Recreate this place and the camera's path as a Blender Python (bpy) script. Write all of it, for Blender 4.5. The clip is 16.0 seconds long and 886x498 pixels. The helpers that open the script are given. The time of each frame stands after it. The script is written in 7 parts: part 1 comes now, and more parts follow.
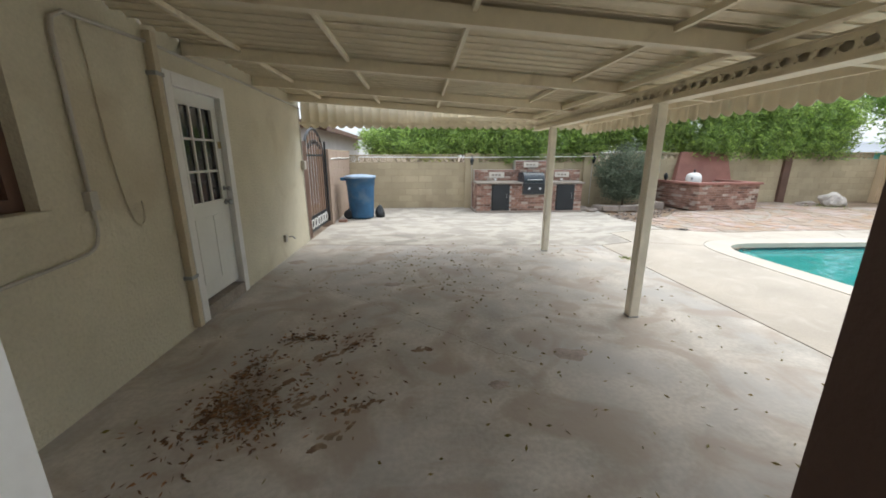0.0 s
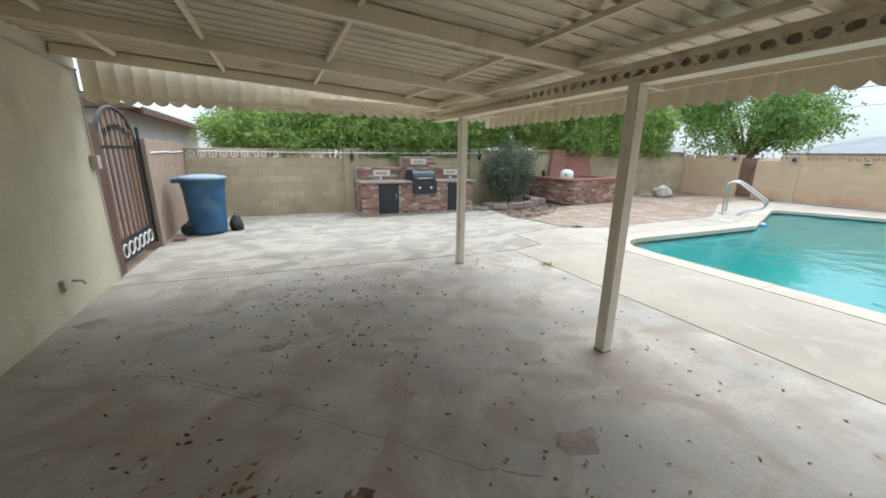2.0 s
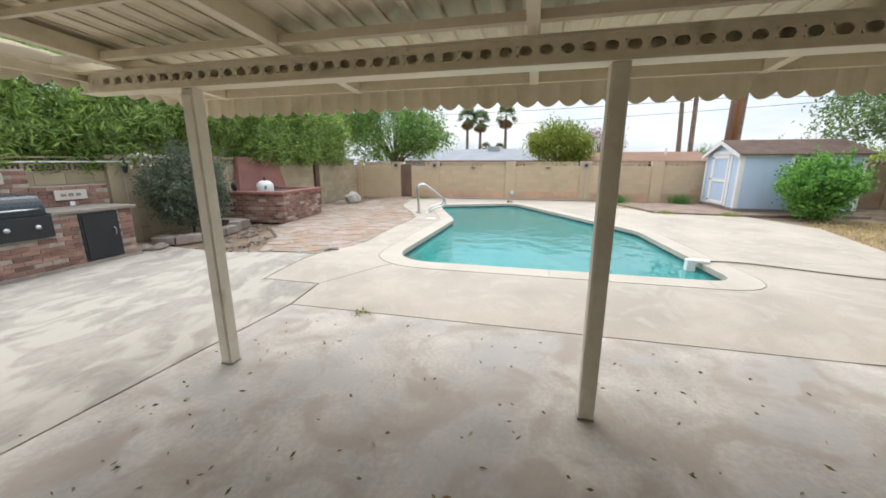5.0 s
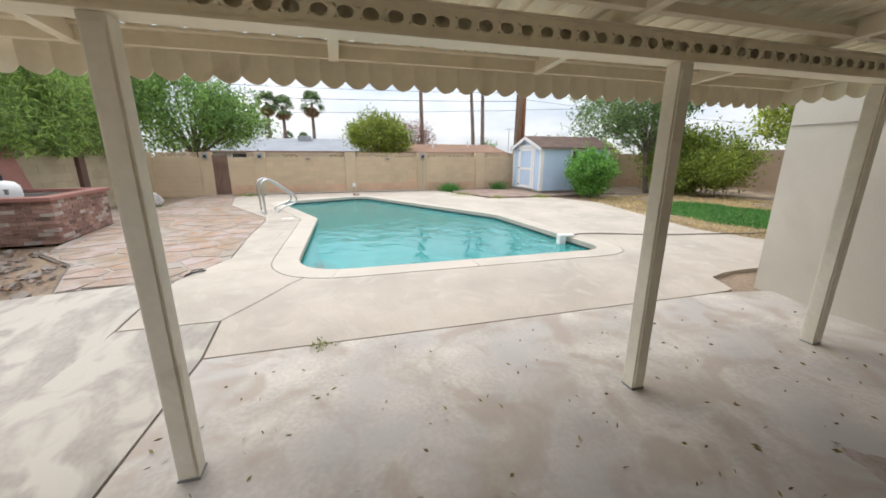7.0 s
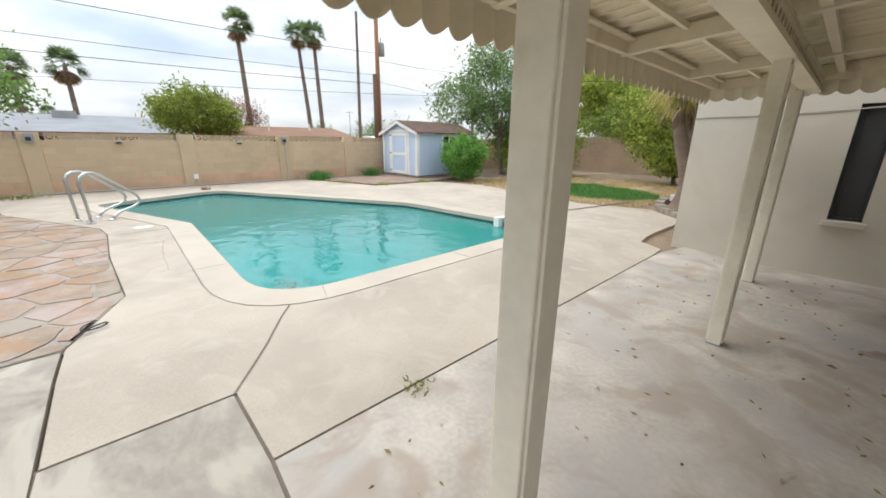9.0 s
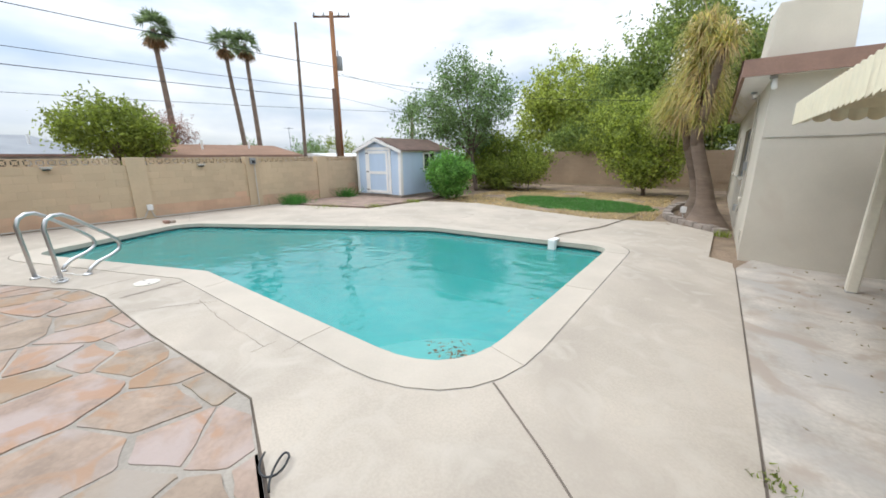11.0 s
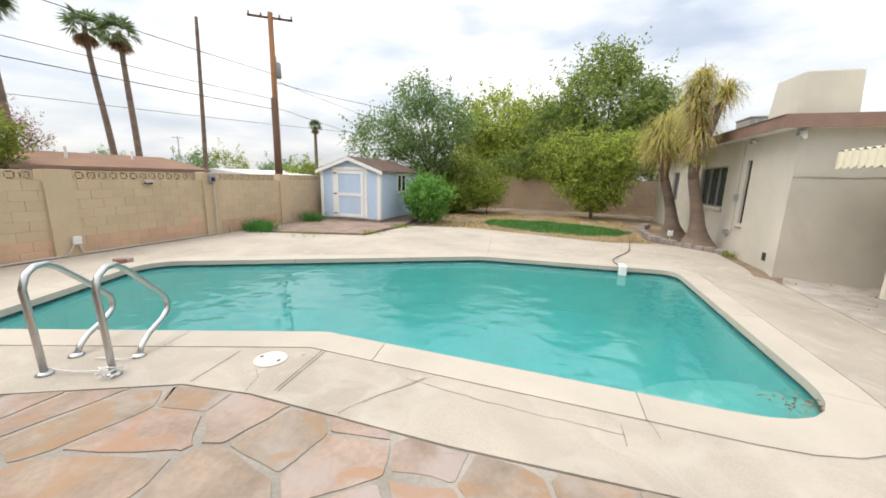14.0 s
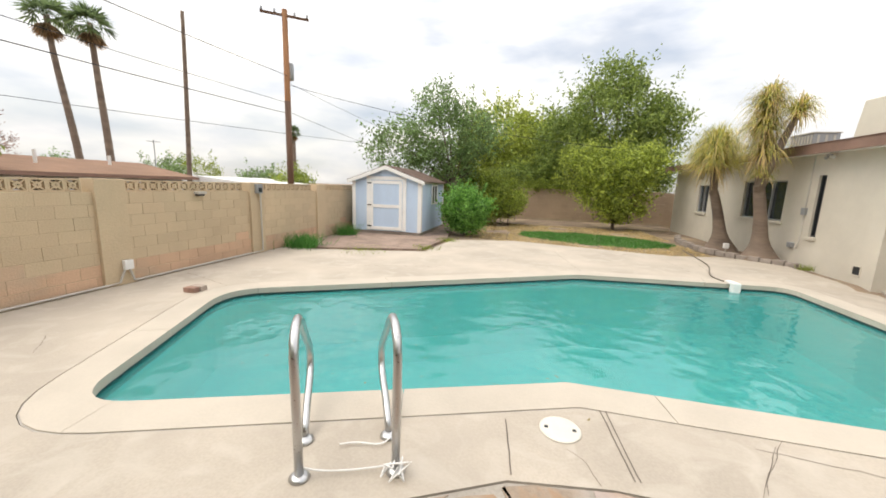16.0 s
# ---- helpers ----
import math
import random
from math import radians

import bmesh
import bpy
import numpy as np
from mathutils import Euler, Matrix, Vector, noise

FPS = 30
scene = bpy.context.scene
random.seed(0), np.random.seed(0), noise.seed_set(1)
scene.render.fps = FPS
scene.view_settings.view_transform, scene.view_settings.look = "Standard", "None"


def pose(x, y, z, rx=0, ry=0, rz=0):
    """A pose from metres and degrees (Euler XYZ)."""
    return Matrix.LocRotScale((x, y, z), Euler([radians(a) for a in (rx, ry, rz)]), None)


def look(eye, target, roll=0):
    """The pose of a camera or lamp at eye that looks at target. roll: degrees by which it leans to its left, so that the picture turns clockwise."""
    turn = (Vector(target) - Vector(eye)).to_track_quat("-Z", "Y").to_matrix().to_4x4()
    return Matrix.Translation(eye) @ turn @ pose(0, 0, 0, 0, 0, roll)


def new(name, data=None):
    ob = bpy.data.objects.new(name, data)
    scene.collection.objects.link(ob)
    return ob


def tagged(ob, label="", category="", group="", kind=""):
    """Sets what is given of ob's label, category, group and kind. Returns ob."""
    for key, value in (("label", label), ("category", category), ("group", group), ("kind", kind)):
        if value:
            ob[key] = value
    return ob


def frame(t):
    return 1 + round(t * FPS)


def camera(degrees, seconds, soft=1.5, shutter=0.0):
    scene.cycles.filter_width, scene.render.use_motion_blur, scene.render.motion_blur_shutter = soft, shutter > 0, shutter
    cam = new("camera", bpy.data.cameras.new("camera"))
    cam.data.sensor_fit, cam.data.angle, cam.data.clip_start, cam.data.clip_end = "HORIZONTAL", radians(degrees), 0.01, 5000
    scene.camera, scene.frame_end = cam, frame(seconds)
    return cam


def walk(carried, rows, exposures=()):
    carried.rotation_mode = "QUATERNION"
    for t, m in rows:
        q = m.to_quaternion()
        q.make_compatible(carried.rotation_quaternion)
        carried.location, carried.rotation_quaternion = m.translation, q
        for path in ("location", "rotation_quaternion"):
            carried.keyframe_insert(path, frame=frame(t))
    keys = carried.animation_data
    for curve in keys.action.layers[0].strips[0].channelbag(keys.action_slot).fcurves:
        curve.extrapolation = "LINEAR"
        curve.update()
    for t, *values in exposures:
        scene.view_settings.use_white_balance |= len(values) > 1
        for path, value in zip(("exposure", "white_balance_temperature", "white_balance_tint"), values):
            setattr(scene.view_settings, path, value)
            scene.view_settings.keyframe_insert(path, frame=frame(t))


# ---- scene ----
cam = camera(101.3, 16.0, soft=1.75)
PATH = [
    (0, (0.000, -0.047, 1.582), (0.125, 1.887, 1.088), 0.1),
    (0.5, (-0.001, 0.275, 1.574), (0.136, 2.208, 1.080), 0.2),
    (1, (-0.033, 0.634, 1.548), (0.249, 2.547, 1.037), 1.2),
    (1.5, (-0.099, 0.977, 1.547), (0.465, 2.827, 1.036), 1.1),
    (2, (-0.184, 1.330, 1.566), (0.605, 3.095, 1.058), 0.7),
    (2.5, (-0.226, 1.733, 1.572), (0.802, 3.377, 1.082), 0),
    (3, (-0.215, 2.148, 1.571), (1.061, 3.608, 1.081), 0),
    (3.5, (-0.198, 2.566, 1.568), (1.277, 3.825, 1.079), -0.1),
    (4, (-0.123, 2.958, 1.554), (1.539, 3.958, 1.064), -0.3),
    (4.2, (-0.091, 3.102, 1.551), (1.632, 3.996, 1.068), -0.2),
    (6.3, (0.200, 4.573, 1.536), (2.133, 4.391, 1.056), 0.1),
    (6.5, (0.250, 4.730, 1.540), (2.168, 4.451, 1.046), 0.2),
    (7, (0.383, 5.140, 1.544), (2.246, 4.612, 1.045), 0.1),
    (7.5, (0.583, 5.554, 1.544), (2.377, 4.842, 1.021), -0.3),
    (8, (0.859, 5.941, 1.545), (2.573, 5.074, 0.988), -0.5),
    (8.5, (1.230, 6.300, 1.521), (2.813, 5.214, 0.957), 0.2),
    (9, (1.716, 6.605, 1.523), (3.131, 5.311, 0.954), 0.5),
    (11.3, (4.091, 7.721, 1.653), (5.228, 6.152, 1.155), -0.3),
    (11.5, (4.312, 7.805, 1.655), (5.437, 6.229, 1.157), -0.1),
    (12, (4.872, 8.000, 1.664), (5.934, 6.378, 1.172), 0.4),
    (12.5, (5.393, 8.216, 1.681), (6.348, 6.525, 1.202), 1),
    (13, (5.944, 8.402, 1.706), (6.723, 6.615, 1.256), 1.5),
    (13.5, (6.469, 8.536, 1.704), (7.179, 6.712, 1.295), 1.5),
    (14, (7.056, 8.586, 1.691), (7.669, 6.722, 1.303), 1.5),
    (14.5, (7.672, 8.607, 1.689), (8.259, 6.726, 1.344), 1.5),
    (15, (8.315, 8.587, 1.697), (8.885, 6.699, 1.363), 1.3),
    (15.5, (8.973, 8.592, 1.698), (9.524, 6.698, 1.368), 1.5),
    (16, (9.650, 8.633, 1.692), (10.082, 6.709, 1.354), 1.9),
]
walk(cam, [(t, look(eye, target, roll)) for t, eye, target, roll in PATH],
     exposures=[(0, 0.94, 6000, 7), (2.5, 0.85, 5750, 5), (4, 0.78, 5950, 7), (7, 0.70, 6150, 10), (9, 0.68, 6200, 8), (11.5, 0.61, 5950, 8), (13, 0.63, 6200, 9), (16, 0.69, 6800, 10)])

# ---- sky and sun: bright overcast ----
SUN_EL, SUN_AZ = 58.0, 60.0
world = bpy.data.worlds.new("sky")
scene.world = world
world.use_nodes = True
wn, wl = world.node_tree.nodes, world.node_tree.links
wn.clear()
w_out, w_bg, w_sky = wn.new("ShaderNodeOutputWorld"), wn.new("ShaderNodeBackground"), wn.new("ShaderNodeTexSky")
w_sky.sky_type, w_sky.sun_disc = "NISHITA", False
w_sky.sun_elevation, w_sky.sun_rotation = radians(SUN_EL), radians(SUN_AZ)
w_bg.inputs["Strength"].default_value = 0.1
w_co, w_map = wn.new("ShaderNodeTexCoord"), wn.new("ShaderNodeMapping")
w_map.inputs["Scale"].default_value = (1.0, 1.0, 3.2)
w_n1, w_n2 = wn.new("ShaderNodeTexNoise"), wn.new("ShaderNodeTexNoise")
w_n1.inputs["Scale"].default_value, w_n1.inputs["Detail"].default_value = 2.3, 6.0
w_n2.inputs["Scale"].default_value, w_n2.inputs["Detail"].default_value = 5.0, 7.0
w_r1, w_r2 = wn.new("ShaderNodeValToRGB"), wn.new("ShaderNodeValToRGB")
w_r1.color_ramp.elements[0].position, w_r1.color_ramp.elements[0].color = 0.34, (0.42, 0.42, 0.42, 1)
w_r1.color_ramp.elements[1].position, w_r1.color_ramp.elements[1].color = 0.6, (1, 1, 1, 1)
w_r2.color_ramp.elements[0].position, w_r2.color_ramp.elements[0].color = 0.3, (7.4, 7.7, 8.3, 1)
w_r2.color_ramp.elements[1].position, w_r2.color_ramp.elements[1].color = 0.62, (10.2, 10.0, 9.7, 1)
w_mix = wn.new("ShaderNodeMix")
w_mix.data_type = "RGBA"
wl.new(w_co.outputs["Generated"], w_map.inputs["Vector"])
for n in (w_n1, w_n2):
    wl.new(w_map.outputs["Vector"], n.inputs["Vector"])
wl.new(w_n1.outputs["Fac"], w_r1.inputs["Fac"])
wl.new(w_n2.outputs["Fac"], w_r2.inputs["Fac"])
wl.new(w_r1.outputs["Color"], w_mix.inputs["Factor"])
wl.new(w_sky.outputs["Color"], w_mix.inputs["A"])
wl.new(w_r2.outputs["Color"], w_mix.inputs["B"])
w_sep, w_grad, w_mul = wn.new("ShaderNodeSeparateXYZ"), wn.new("ShaderNodeMapRange"), wn.new("ShaderNodeMix")
w_grad.inputs["From Min"].default_value, w_grad.inputs["From Max"].default_value = 0.0, 0.9
w_grad.inputs["To Min"].default_value, w_grad.inputs["To Max"].default_value = 0.62, 1.5
w_mul.data_type, w_mul.blend_type = "RGBA", "MULTIPLY"
w_mul.inputs["Factor"].default_value = 1.0
wl.new(w_co.outputs["Generated"], w_sep.inputs["Vector"])
wl.new(w_sep.outputs["Z"], w_grad.inputs["Value"])
wl.new(w_mix.outputs["Result"], w_mul.inputs["A"])
wl.new(w_grad.outputs["Result"], w_mul.inputs["B"])
wl.new(w_mul.outputs["Result"], w_bg.inputs["Color"])
wl.new(w_bg.outputs["Background"], w_out.inputs["Surface"])
sun = new("sun", bpy.data.lights.new("sun", "SUN"))
sun.data.energy, sun.data.angle, sun.data.color = 1.35, radians(45), (1.0, 0.94, 0.84)
sun.matrix_world = look((0, 0, 30), (-30 * math.sin(radians(SUN_AZ)) / math.tan(radians(SUN_EL)), -30 * math.cos(radians(SUN_AZ)) / math.tan(radians(SUN_EL)), 0))


# ---- materials ----
def mat(name, base, rough=0.8, metal=0.0, var=0.18, scale=2.0, fine=45.0, bump=0.15, stain=None, stain_at=(0.52, 0.66),
        stain_scale=1.1, stain2=None, stain2_at=(0.55, 0.7), stain2_scale=2.0, rnd=0.0, island=False, spec=0.4, translucent=0.0, stretch=(1, 1, 1), tint=None):
    m = bpy.data.materials.new(name)
    m.use_nodes = True
    n, l = m.node_tree.nodes, m.node_tree.links
    b = n["Principled BSDF"]
    b.inputs["Roughness"].default_value, b.inputs["Metallic"].default_value = rough, metal
    b.inputs["Specular IOR Level"].default_value = spec
    geo, mp = n.new("ShaderNodeNewGeometry"), n.new("ShaderNodeMapping")
    mp.inputs["Scale"].default_value = stretch
    l.new(geo.outputs["Position"], mp.inputs["Vector"])

    def noise_at(s, detail=5.0, shift=0.0):
        t = n.new("ShaderNodeTexNoise")
        t.inputs["Scale"].default_value, t.inputs["Detail"].default_value = s, detail
        t.inputs["Distortion"].default_value = shift
        l.new(mp.outputs["Vector"], t.inputs["Vector"])
        return t.outputs["Fac"]

    def mixed(kind, fac, a, bb):
        x = n.new("ShaderNodeMix")
        x.data_type, x.blend_type = "RGBA", kind
        for s, v in (("Factor", fac), ("A", a), ("B", bb)):
            if hasattr(v, "is_linked"):
                l.new(v, x.inputs[s])
            else:
                x.inputs[s].default_value = v
        return x.outputs["Result"]

    def ramp(v, lo, hi, a, bb):
        r = n.new("ShaderNodeMapRange")
        r.inputs["From Min"].default_value, r.inputs["From Max"].default_value = lo, hi
        r.inputs["To Min"].default_value, r.inputs["To Max"].default_value = a, bb
        l.new(v, r.inputs["Value"])
        return r.outputs["Result"]

    big, small = noise_at(scale), noise_at(fine, 3.0)
    c0 = (*base, 1)
    c = mixed("MIX", ramp(big, 0.3, 0.7, 0, 1), (*[v * (1 - var) for v in base], 1), (*[min(1, v * (1 + var)) for v in base], 1))
    c = mixed("MULTIPLY", 1.0, c, mixed("MIX", ramp(small, 0.35, 0.65, 0, 1), (1 - var * 0.7,) * 3 + (1,), (1, 1, 1, 1)))
    if stain:
        c = mixed("MIX", ramp(noise_at(stain_scale, 7.0, 0.6), *stain_at, 0, 0.85), c, (*stain, 1))
    if stain2:
        c = mixed("MIX", ramp(noise_at(stain2_scale, 8.0, 1.4), *stain2_at, 0, 0.7), c, (*stain2, 1))
    if tint:
        src = geo.outputs["Random Per Island"] if island else n.new("ShaderNodeObjectInfo").outputs["Random"]
        c = mixed("MIX", src, c, mixed("MULTIPLY", 1.0, c, (*tint, 1)))
    if rnd:
        src = geo.outputs["Random Per Island"] if island else n.new("ShaderNodeObjectInfo").outputs["Random"]
        v = n.new("ShaderNodeHueSaturation")
        l.new(ramp(src, 0, 1, 1 - rnd, 1 + rnd), v.inputs["Value"])
        l.new(c, v.inputs["Color"])
        c = v.outputs["Color"]
    l.new(c, b.inputs["Base Color"])
    if rough > 0.15:
        l.new(ramp(small, 0.3, 0.7, rough - 0.08, min(1, rough + 0.08)), b.inputs["Roughness"])
    if bump:
        bp = n.new("ShaderNodeBump")
        bp.inputs["Strength"].default_value, bp.inputs["Distance"].default_value = bump, 0.02
        l.new(small, bp.inputs["Height"])
        l.new(bp.outputs["Normal"], b.inputs["Normal"])
    if translucent:
        tr, mx = n.new("ShaderNodeBsdfTranslucent"), n.new("ShaderNodeMixShader")
        l.new(c, tr.inputs["Color"])
        mx.inputs["Fac"].default_value = translucent
        l.new(b.outputs["BSDF"], mx.inputs[1])
        l.new(tr.outputs["BSDF"], mx.inputs[2])
        l.new(mx.outputs["Shader"], n["Material Output"].inputs["Surface"])
    return m


M_PATIO = mat("patio concrete", (0.485, 0.44, 0.385), 0.75, var=0.22, scale=2.2, fine=30, bump=0.1, stain=(0.40, 0.375, 0.35), stain_at=(0.46, 0.66), stain_scale=1.2, stain2=(0.34, 0.275, 0.22), stain2_at=(0.47, 0.62), stain2_scale=1.7)
M_NSLAB = mat("weathered concrete", (0.36, 0.325, 0.28), 0.85, var=0.22, scale=1.1, fine=25, bump=0.15, stain=(0.45, 0.41, 0.35), stain_at=(0.46, 0.56), stain_scale=2.4, stain2=(0.28, 0.25, 0.22), stain2_at=(0.54, 0.66), stain2_scale=2.2, stretch=(0.7, 1.1, 1))
M_DECK = mat("pool deck coating", (0.455, 0.398, 0.33), 0.85, var=0.14, scale=1.0, fine=60, bump=0.12, stain=(0.385, 0.335, 0.28), stain_at=(0.48, 0.74), stain_scale=0.8, stain2=(0.50, 0.45, 0.385), stain2_at=(0.50, 0.72), stain2_scale=2.6)
M_COPING = mat("pool coping", (0.485, 0.43, 0.36), 0.8, var=0.07, scale=2.0, fine=60, bump=0.1, rnd=0.03)
M_DIRT = mat("desert dirt", (0.25, 0.185, 0.13), 0.95, var=0.3, scale=1.5, fine=22, bump=0.6, stain=(0.36, 0.28, 0.18), stain_scale=0.6)
M_STUCCO = mat("cream stucco", (0.64, 0.59, 0.455), 0.9, var=0.1, scale=1.2, fine=40, bump=0.5, stain=(0.46, 0.39, 0.27), stain_at=(0.55, 0.78), stain_scale=1.3)
M_WING = mat("pale stucco", (0.585, 0.54, 0.46), 0.9, var=0.07, scale=1.6, fine=95, bump=0.14, stain=(0.52, 0.45, 0.37), stain_at=(0.62, 0.85))
M_ALU = mat("beige painted aluminium", (0.80, 0.72, 0.55), 0.5, var=0.08, scale=1.5, fine=18, bump=0.05, stain=(0.42, 0.34, 0.24), stain_at=(0.62, 0.8), stain_scale=2.2)
M_POST = mat("cream painted post", (0.78, 0.73, 0.62), 0.55, var=0.08, scale=3, fine=25, bump=0.12, stain=(0.40, 0.33, 0.24), stain_at=(0.64, 0.8), stain_scale=4)
M_WHITE = mat("white paint", (0.78, 0.77, 0.75), 0.6, var=0.05, scale=3, fine=30, bump=0.05)
M_MORTAR = mat("mortar", (0.37, 0.295, 0.205), 0.95, var=0.2, bump=0.3)
M_MORTAR_E = mat("sandy mortar", (0.50, 0.39, 0.26), 0.95, var=0.15, bump=0.2)
M_BED = mat("flagstone mortar", (0.35, 0.315, 0.27), 0.95, var=0.2, bump=0.3)
M_BLOCK_N = mat("tan block", (0.43, 0.36, 0.24), 0.92, var=0.14, scale=1.0, fine=50, bump=0.35, rnd=0.09, stain=(0.30, 0.23, 0.16), stain_at=(0.58, 0.78), stain_scale=0.7)
M_BLOCK_E = mat("sand block", (0.56, 0.44, 0.295), 0.92, var=0.1, scale=1.0, fine=50, bump=0.3, rnd=0.05, stain=(0.58, 0.42, 0.28), stain_at=(0.5, 0.75), stain_scale=0.5)
M_BLOCK_PINK = mat("salmon stained block", (0.60, 0.40, 0.27), 0.92, var=0.14, scale=1.4, fine=50, bump=0.3, rnd=0.06, stain=(0.45, 0.36, 0.26), stain_at=(0.5, 0.7))
M_BLOCK_S = mat("brown block", (0.34, 0.25, 0.17), 0.92, var=0.14, scale=0.9, fine=40, bump=0.3, rnd=0.05)
M_BLOCK_W = mat("mauve painted block", (0.36, 0.27, 0.21), 0.9, var=0.1, scale=1.2, fine=40, bump=0.3, rnd=0.03)
M_BRICK = mat("red brick", (0.29, 0.16, 0.12), 0.9, var=0.22, scale=6, fine=60, bump=0.4, rnd=0.2, tint=(1.1, 1.25, 1.3))
M_BRICK_PALE = mat("whitewashed brick", (0.45, 0.37, 0.31), 0.9, var=0.2, scale=8, fine=60, bump=0.4, rnd=0.1)
M_BRICK_DARK = mat("burnt brick", (0.19, 0.115, 0.09), 0.9, var=0.2, scale=8, fine=60, bump=0.4, rnd=0.15)
M_GROUT = mat("grey grout", (0.40, 0.37, 0.335), 0.95, var=0.15, bump=0.3)
M_FLAG = mat("flagstone", (0.335, 0.265, 0.195), 0.85, var=0.2, scale=3.5, fine=28, bump=0.35, rnd=0.10, tint=(1.0, 0.93, 1.02), stain=(0.37, 0.325, 0.275), stain_at=(0.47, 0.62), stain_scale=1.9, stain2=(0.35, 0.22, 0.125), stain2_at=(0.55, 0.62), stain2_scale=2.2)
M_CRACK = mat("crack dirt", (0.17, 0.14, 0.115), 0.95, var=0.3, bump=0)
M_STAIN = mat("dried stain", (0.36, 0.30, 0.255), 0.85, var=0.3, scale=6, bump=0.05)
M_STAIN2 = mat("leaf mould stain", (0.27, 0.20, 0.14), 0.9, var=0.35, scale=7, bump=0.05, stain=(0.15, 0.09, 0.055), stain_scale=8, stain_at=(0.48, 0.58))
M_STEP = mat("pale step plaster", (0.85, 0.86, 0.8), 0.7, var=0.08, bump=0.05)
M_DARK = mat("near black metal", (0.025, 0.028, 0.032), 0.45, var=0.2, bump=0.05)
M_STEEL = mat("brushed stainless", (0.55, 0.55, 0.55), 0.34, metal=1.0, var=0.02, fine=80, bump=0.0)
M_GREY = mat("grey metal", (0.34, 0.35, 0.36), 0.5, metal=0.4, var=0.1, bump=0.05)
M_PIPE = mat("painted conduit", (0.50, 0.47, 0.42), 0.5, var=0.1, bump=0.05)
M_BROWN = mat("brown paint", (0.13, 0.075, 0.055), 0.6, var=0.15, bump=0.1)
M_DOOR = mat("off-white door paint", (0.72, 0.72, 0.68), 0.5, var=0.04, scale=2, fine=20, bump=0.03)
M_BLUEBIN = mat("blue plastic", (0.03, 0.115, 0.24), 0.5, stain=(0.12, 0.18, 0.25), stain_at=(0.5, 0.75), stain_scale=3.0, var=0.2, scale=4, fine=30, bump=0.08, spec=0.5)
M_LID = mat("faded blue plastic", (0.27, 0.36, 0.48), 0.5, var=0.12, scale=4, bump=0.05)
M_SHED = mat("pale blue siding", (0.47, 0.58, 0.73), 0.7, var=0.06, scale=2, fine=30, bump=0.12, stretch=(1, 1, 0.2))
M_SHINGLE = mat("brown shingle", (0.13, 0.085, 0.065), 0.92, var=0.25, scale=3, fine=20, bump=0.5, rnd=0.15)
M_SCREEN = mat("dark window screen", (0.055, 0.055, 0.06), 0.6, var=0.15, bump=0.1)
M_FASCIA = mat("mauve brown fascia", (0.25, 0.155, 0.12), 0.65, var=0.15, bump=0.1)
M_PLASTER = mat("pool plaster", (0.2, 0.65, 0.63), 0.7, var=0.12, scale=0.8, fine=15, bump=0.1)
M_TILE = mat("waterline tile", (0.05, 0.09, 0.10), 0.35, var=0.3, scale=6, fine=18, bump=0.1)
M_ROCK = mat("pale rock", (0.48, 0.44, 0.40), 0.9, var=0.22, scale=5, fine=30, bump=0.6)
M_KERB = mat("grey retaining block", (0.30, 0.255, 0.22), 0.95, var=0.2, scale=4, fine=30, bump=0.6, rnd=0.12)
M_TERRA = mat("terracotta paint", (0.32, 0.155, 0.125), 0.85, var=0.14, scale=2.5, fine=30, bump=0.25, stain=(0.28, 0.12, 0.10), stain_at=(0.55, 0.75))
M_WOOD = mat("utility pole wood", (0.27, 0.13, 0.06), 0.85, var=0.3, scale=4, fine=30, bump=0.4, stretch=(1, 1, 0.06))
M_WOODDK = mat("dark pole wood", (0.15, 0.085, 0.055), 0.85, var=0.3, scale=4, fine=30, bump=0.4, stretch=(1, 1, 0.06))
M_BARK = mat("grey bark", (0.17, 0.13, 0.10), 0.95, var=0.3, scale=6, fine=26, bump=0.8, stretch=(1, 1, 0.35))
M_PALMBARK = mat("palm bark", (0.20, 0.15, 0.115), 0.95, var=0.25, scale=2, fine=14, bump=0.8, stretch=(0.4, 0.4, 1.6))


def leafmat(name, base, tint, rnd=0.35, tr=0.45):
    return mat(name, base, 0.55, var=0.12, scale=1.2, fine=6, bump=0, rnd=rnd, island=True, translucent=tr, tint=tint, spec=0.3)


L_OLEANDER = leafmat("oleander leaf", (0.22, 0.32, 0.115), (1.6, 1.5, 1.0))
L_TREE = leafmat("ash leaf", (0.20, 0.265, 0.12), (1.1, 1.3, 1.0))
L_TREE2 = leafmat("mixed tree leaf", (0.225, 0.315, 0.10), (1.3, 1.15, 0.85))
L_NEIGH = leafmat("glossy green leaf", (0.19, 0.31, 0.105), (1.3, 1.25, 0.9))
L_LIME = leafmat("lime green leaf", (0.36, 0.44, 0.11), (1.2, 1.1, 0.8))
L_SHRUB = leafmat("bright shrub leaf", (0.16, 0.34, 0.085), (1.4, 1.3, 1.0))
L_CITRUS = leafmat("citrus leaf", (0.27, 0.345, 0.085), (1.5, 1.35, 0.9))
L_DARKG = leafmat("dark bush leaf", (0.23, 0.285, 0.065), (1.2, 1.2, 0.8))
L_SAGE = leafmat("dusty sage leaf", (0.15, 0.18, 0.125), (1.2, 1.2, 1.2))
L_PONY = leafmat("ponytail blade", (0.40, 0.46, 0.17), (1.5, 1.1, 0.7), tr=0.45)
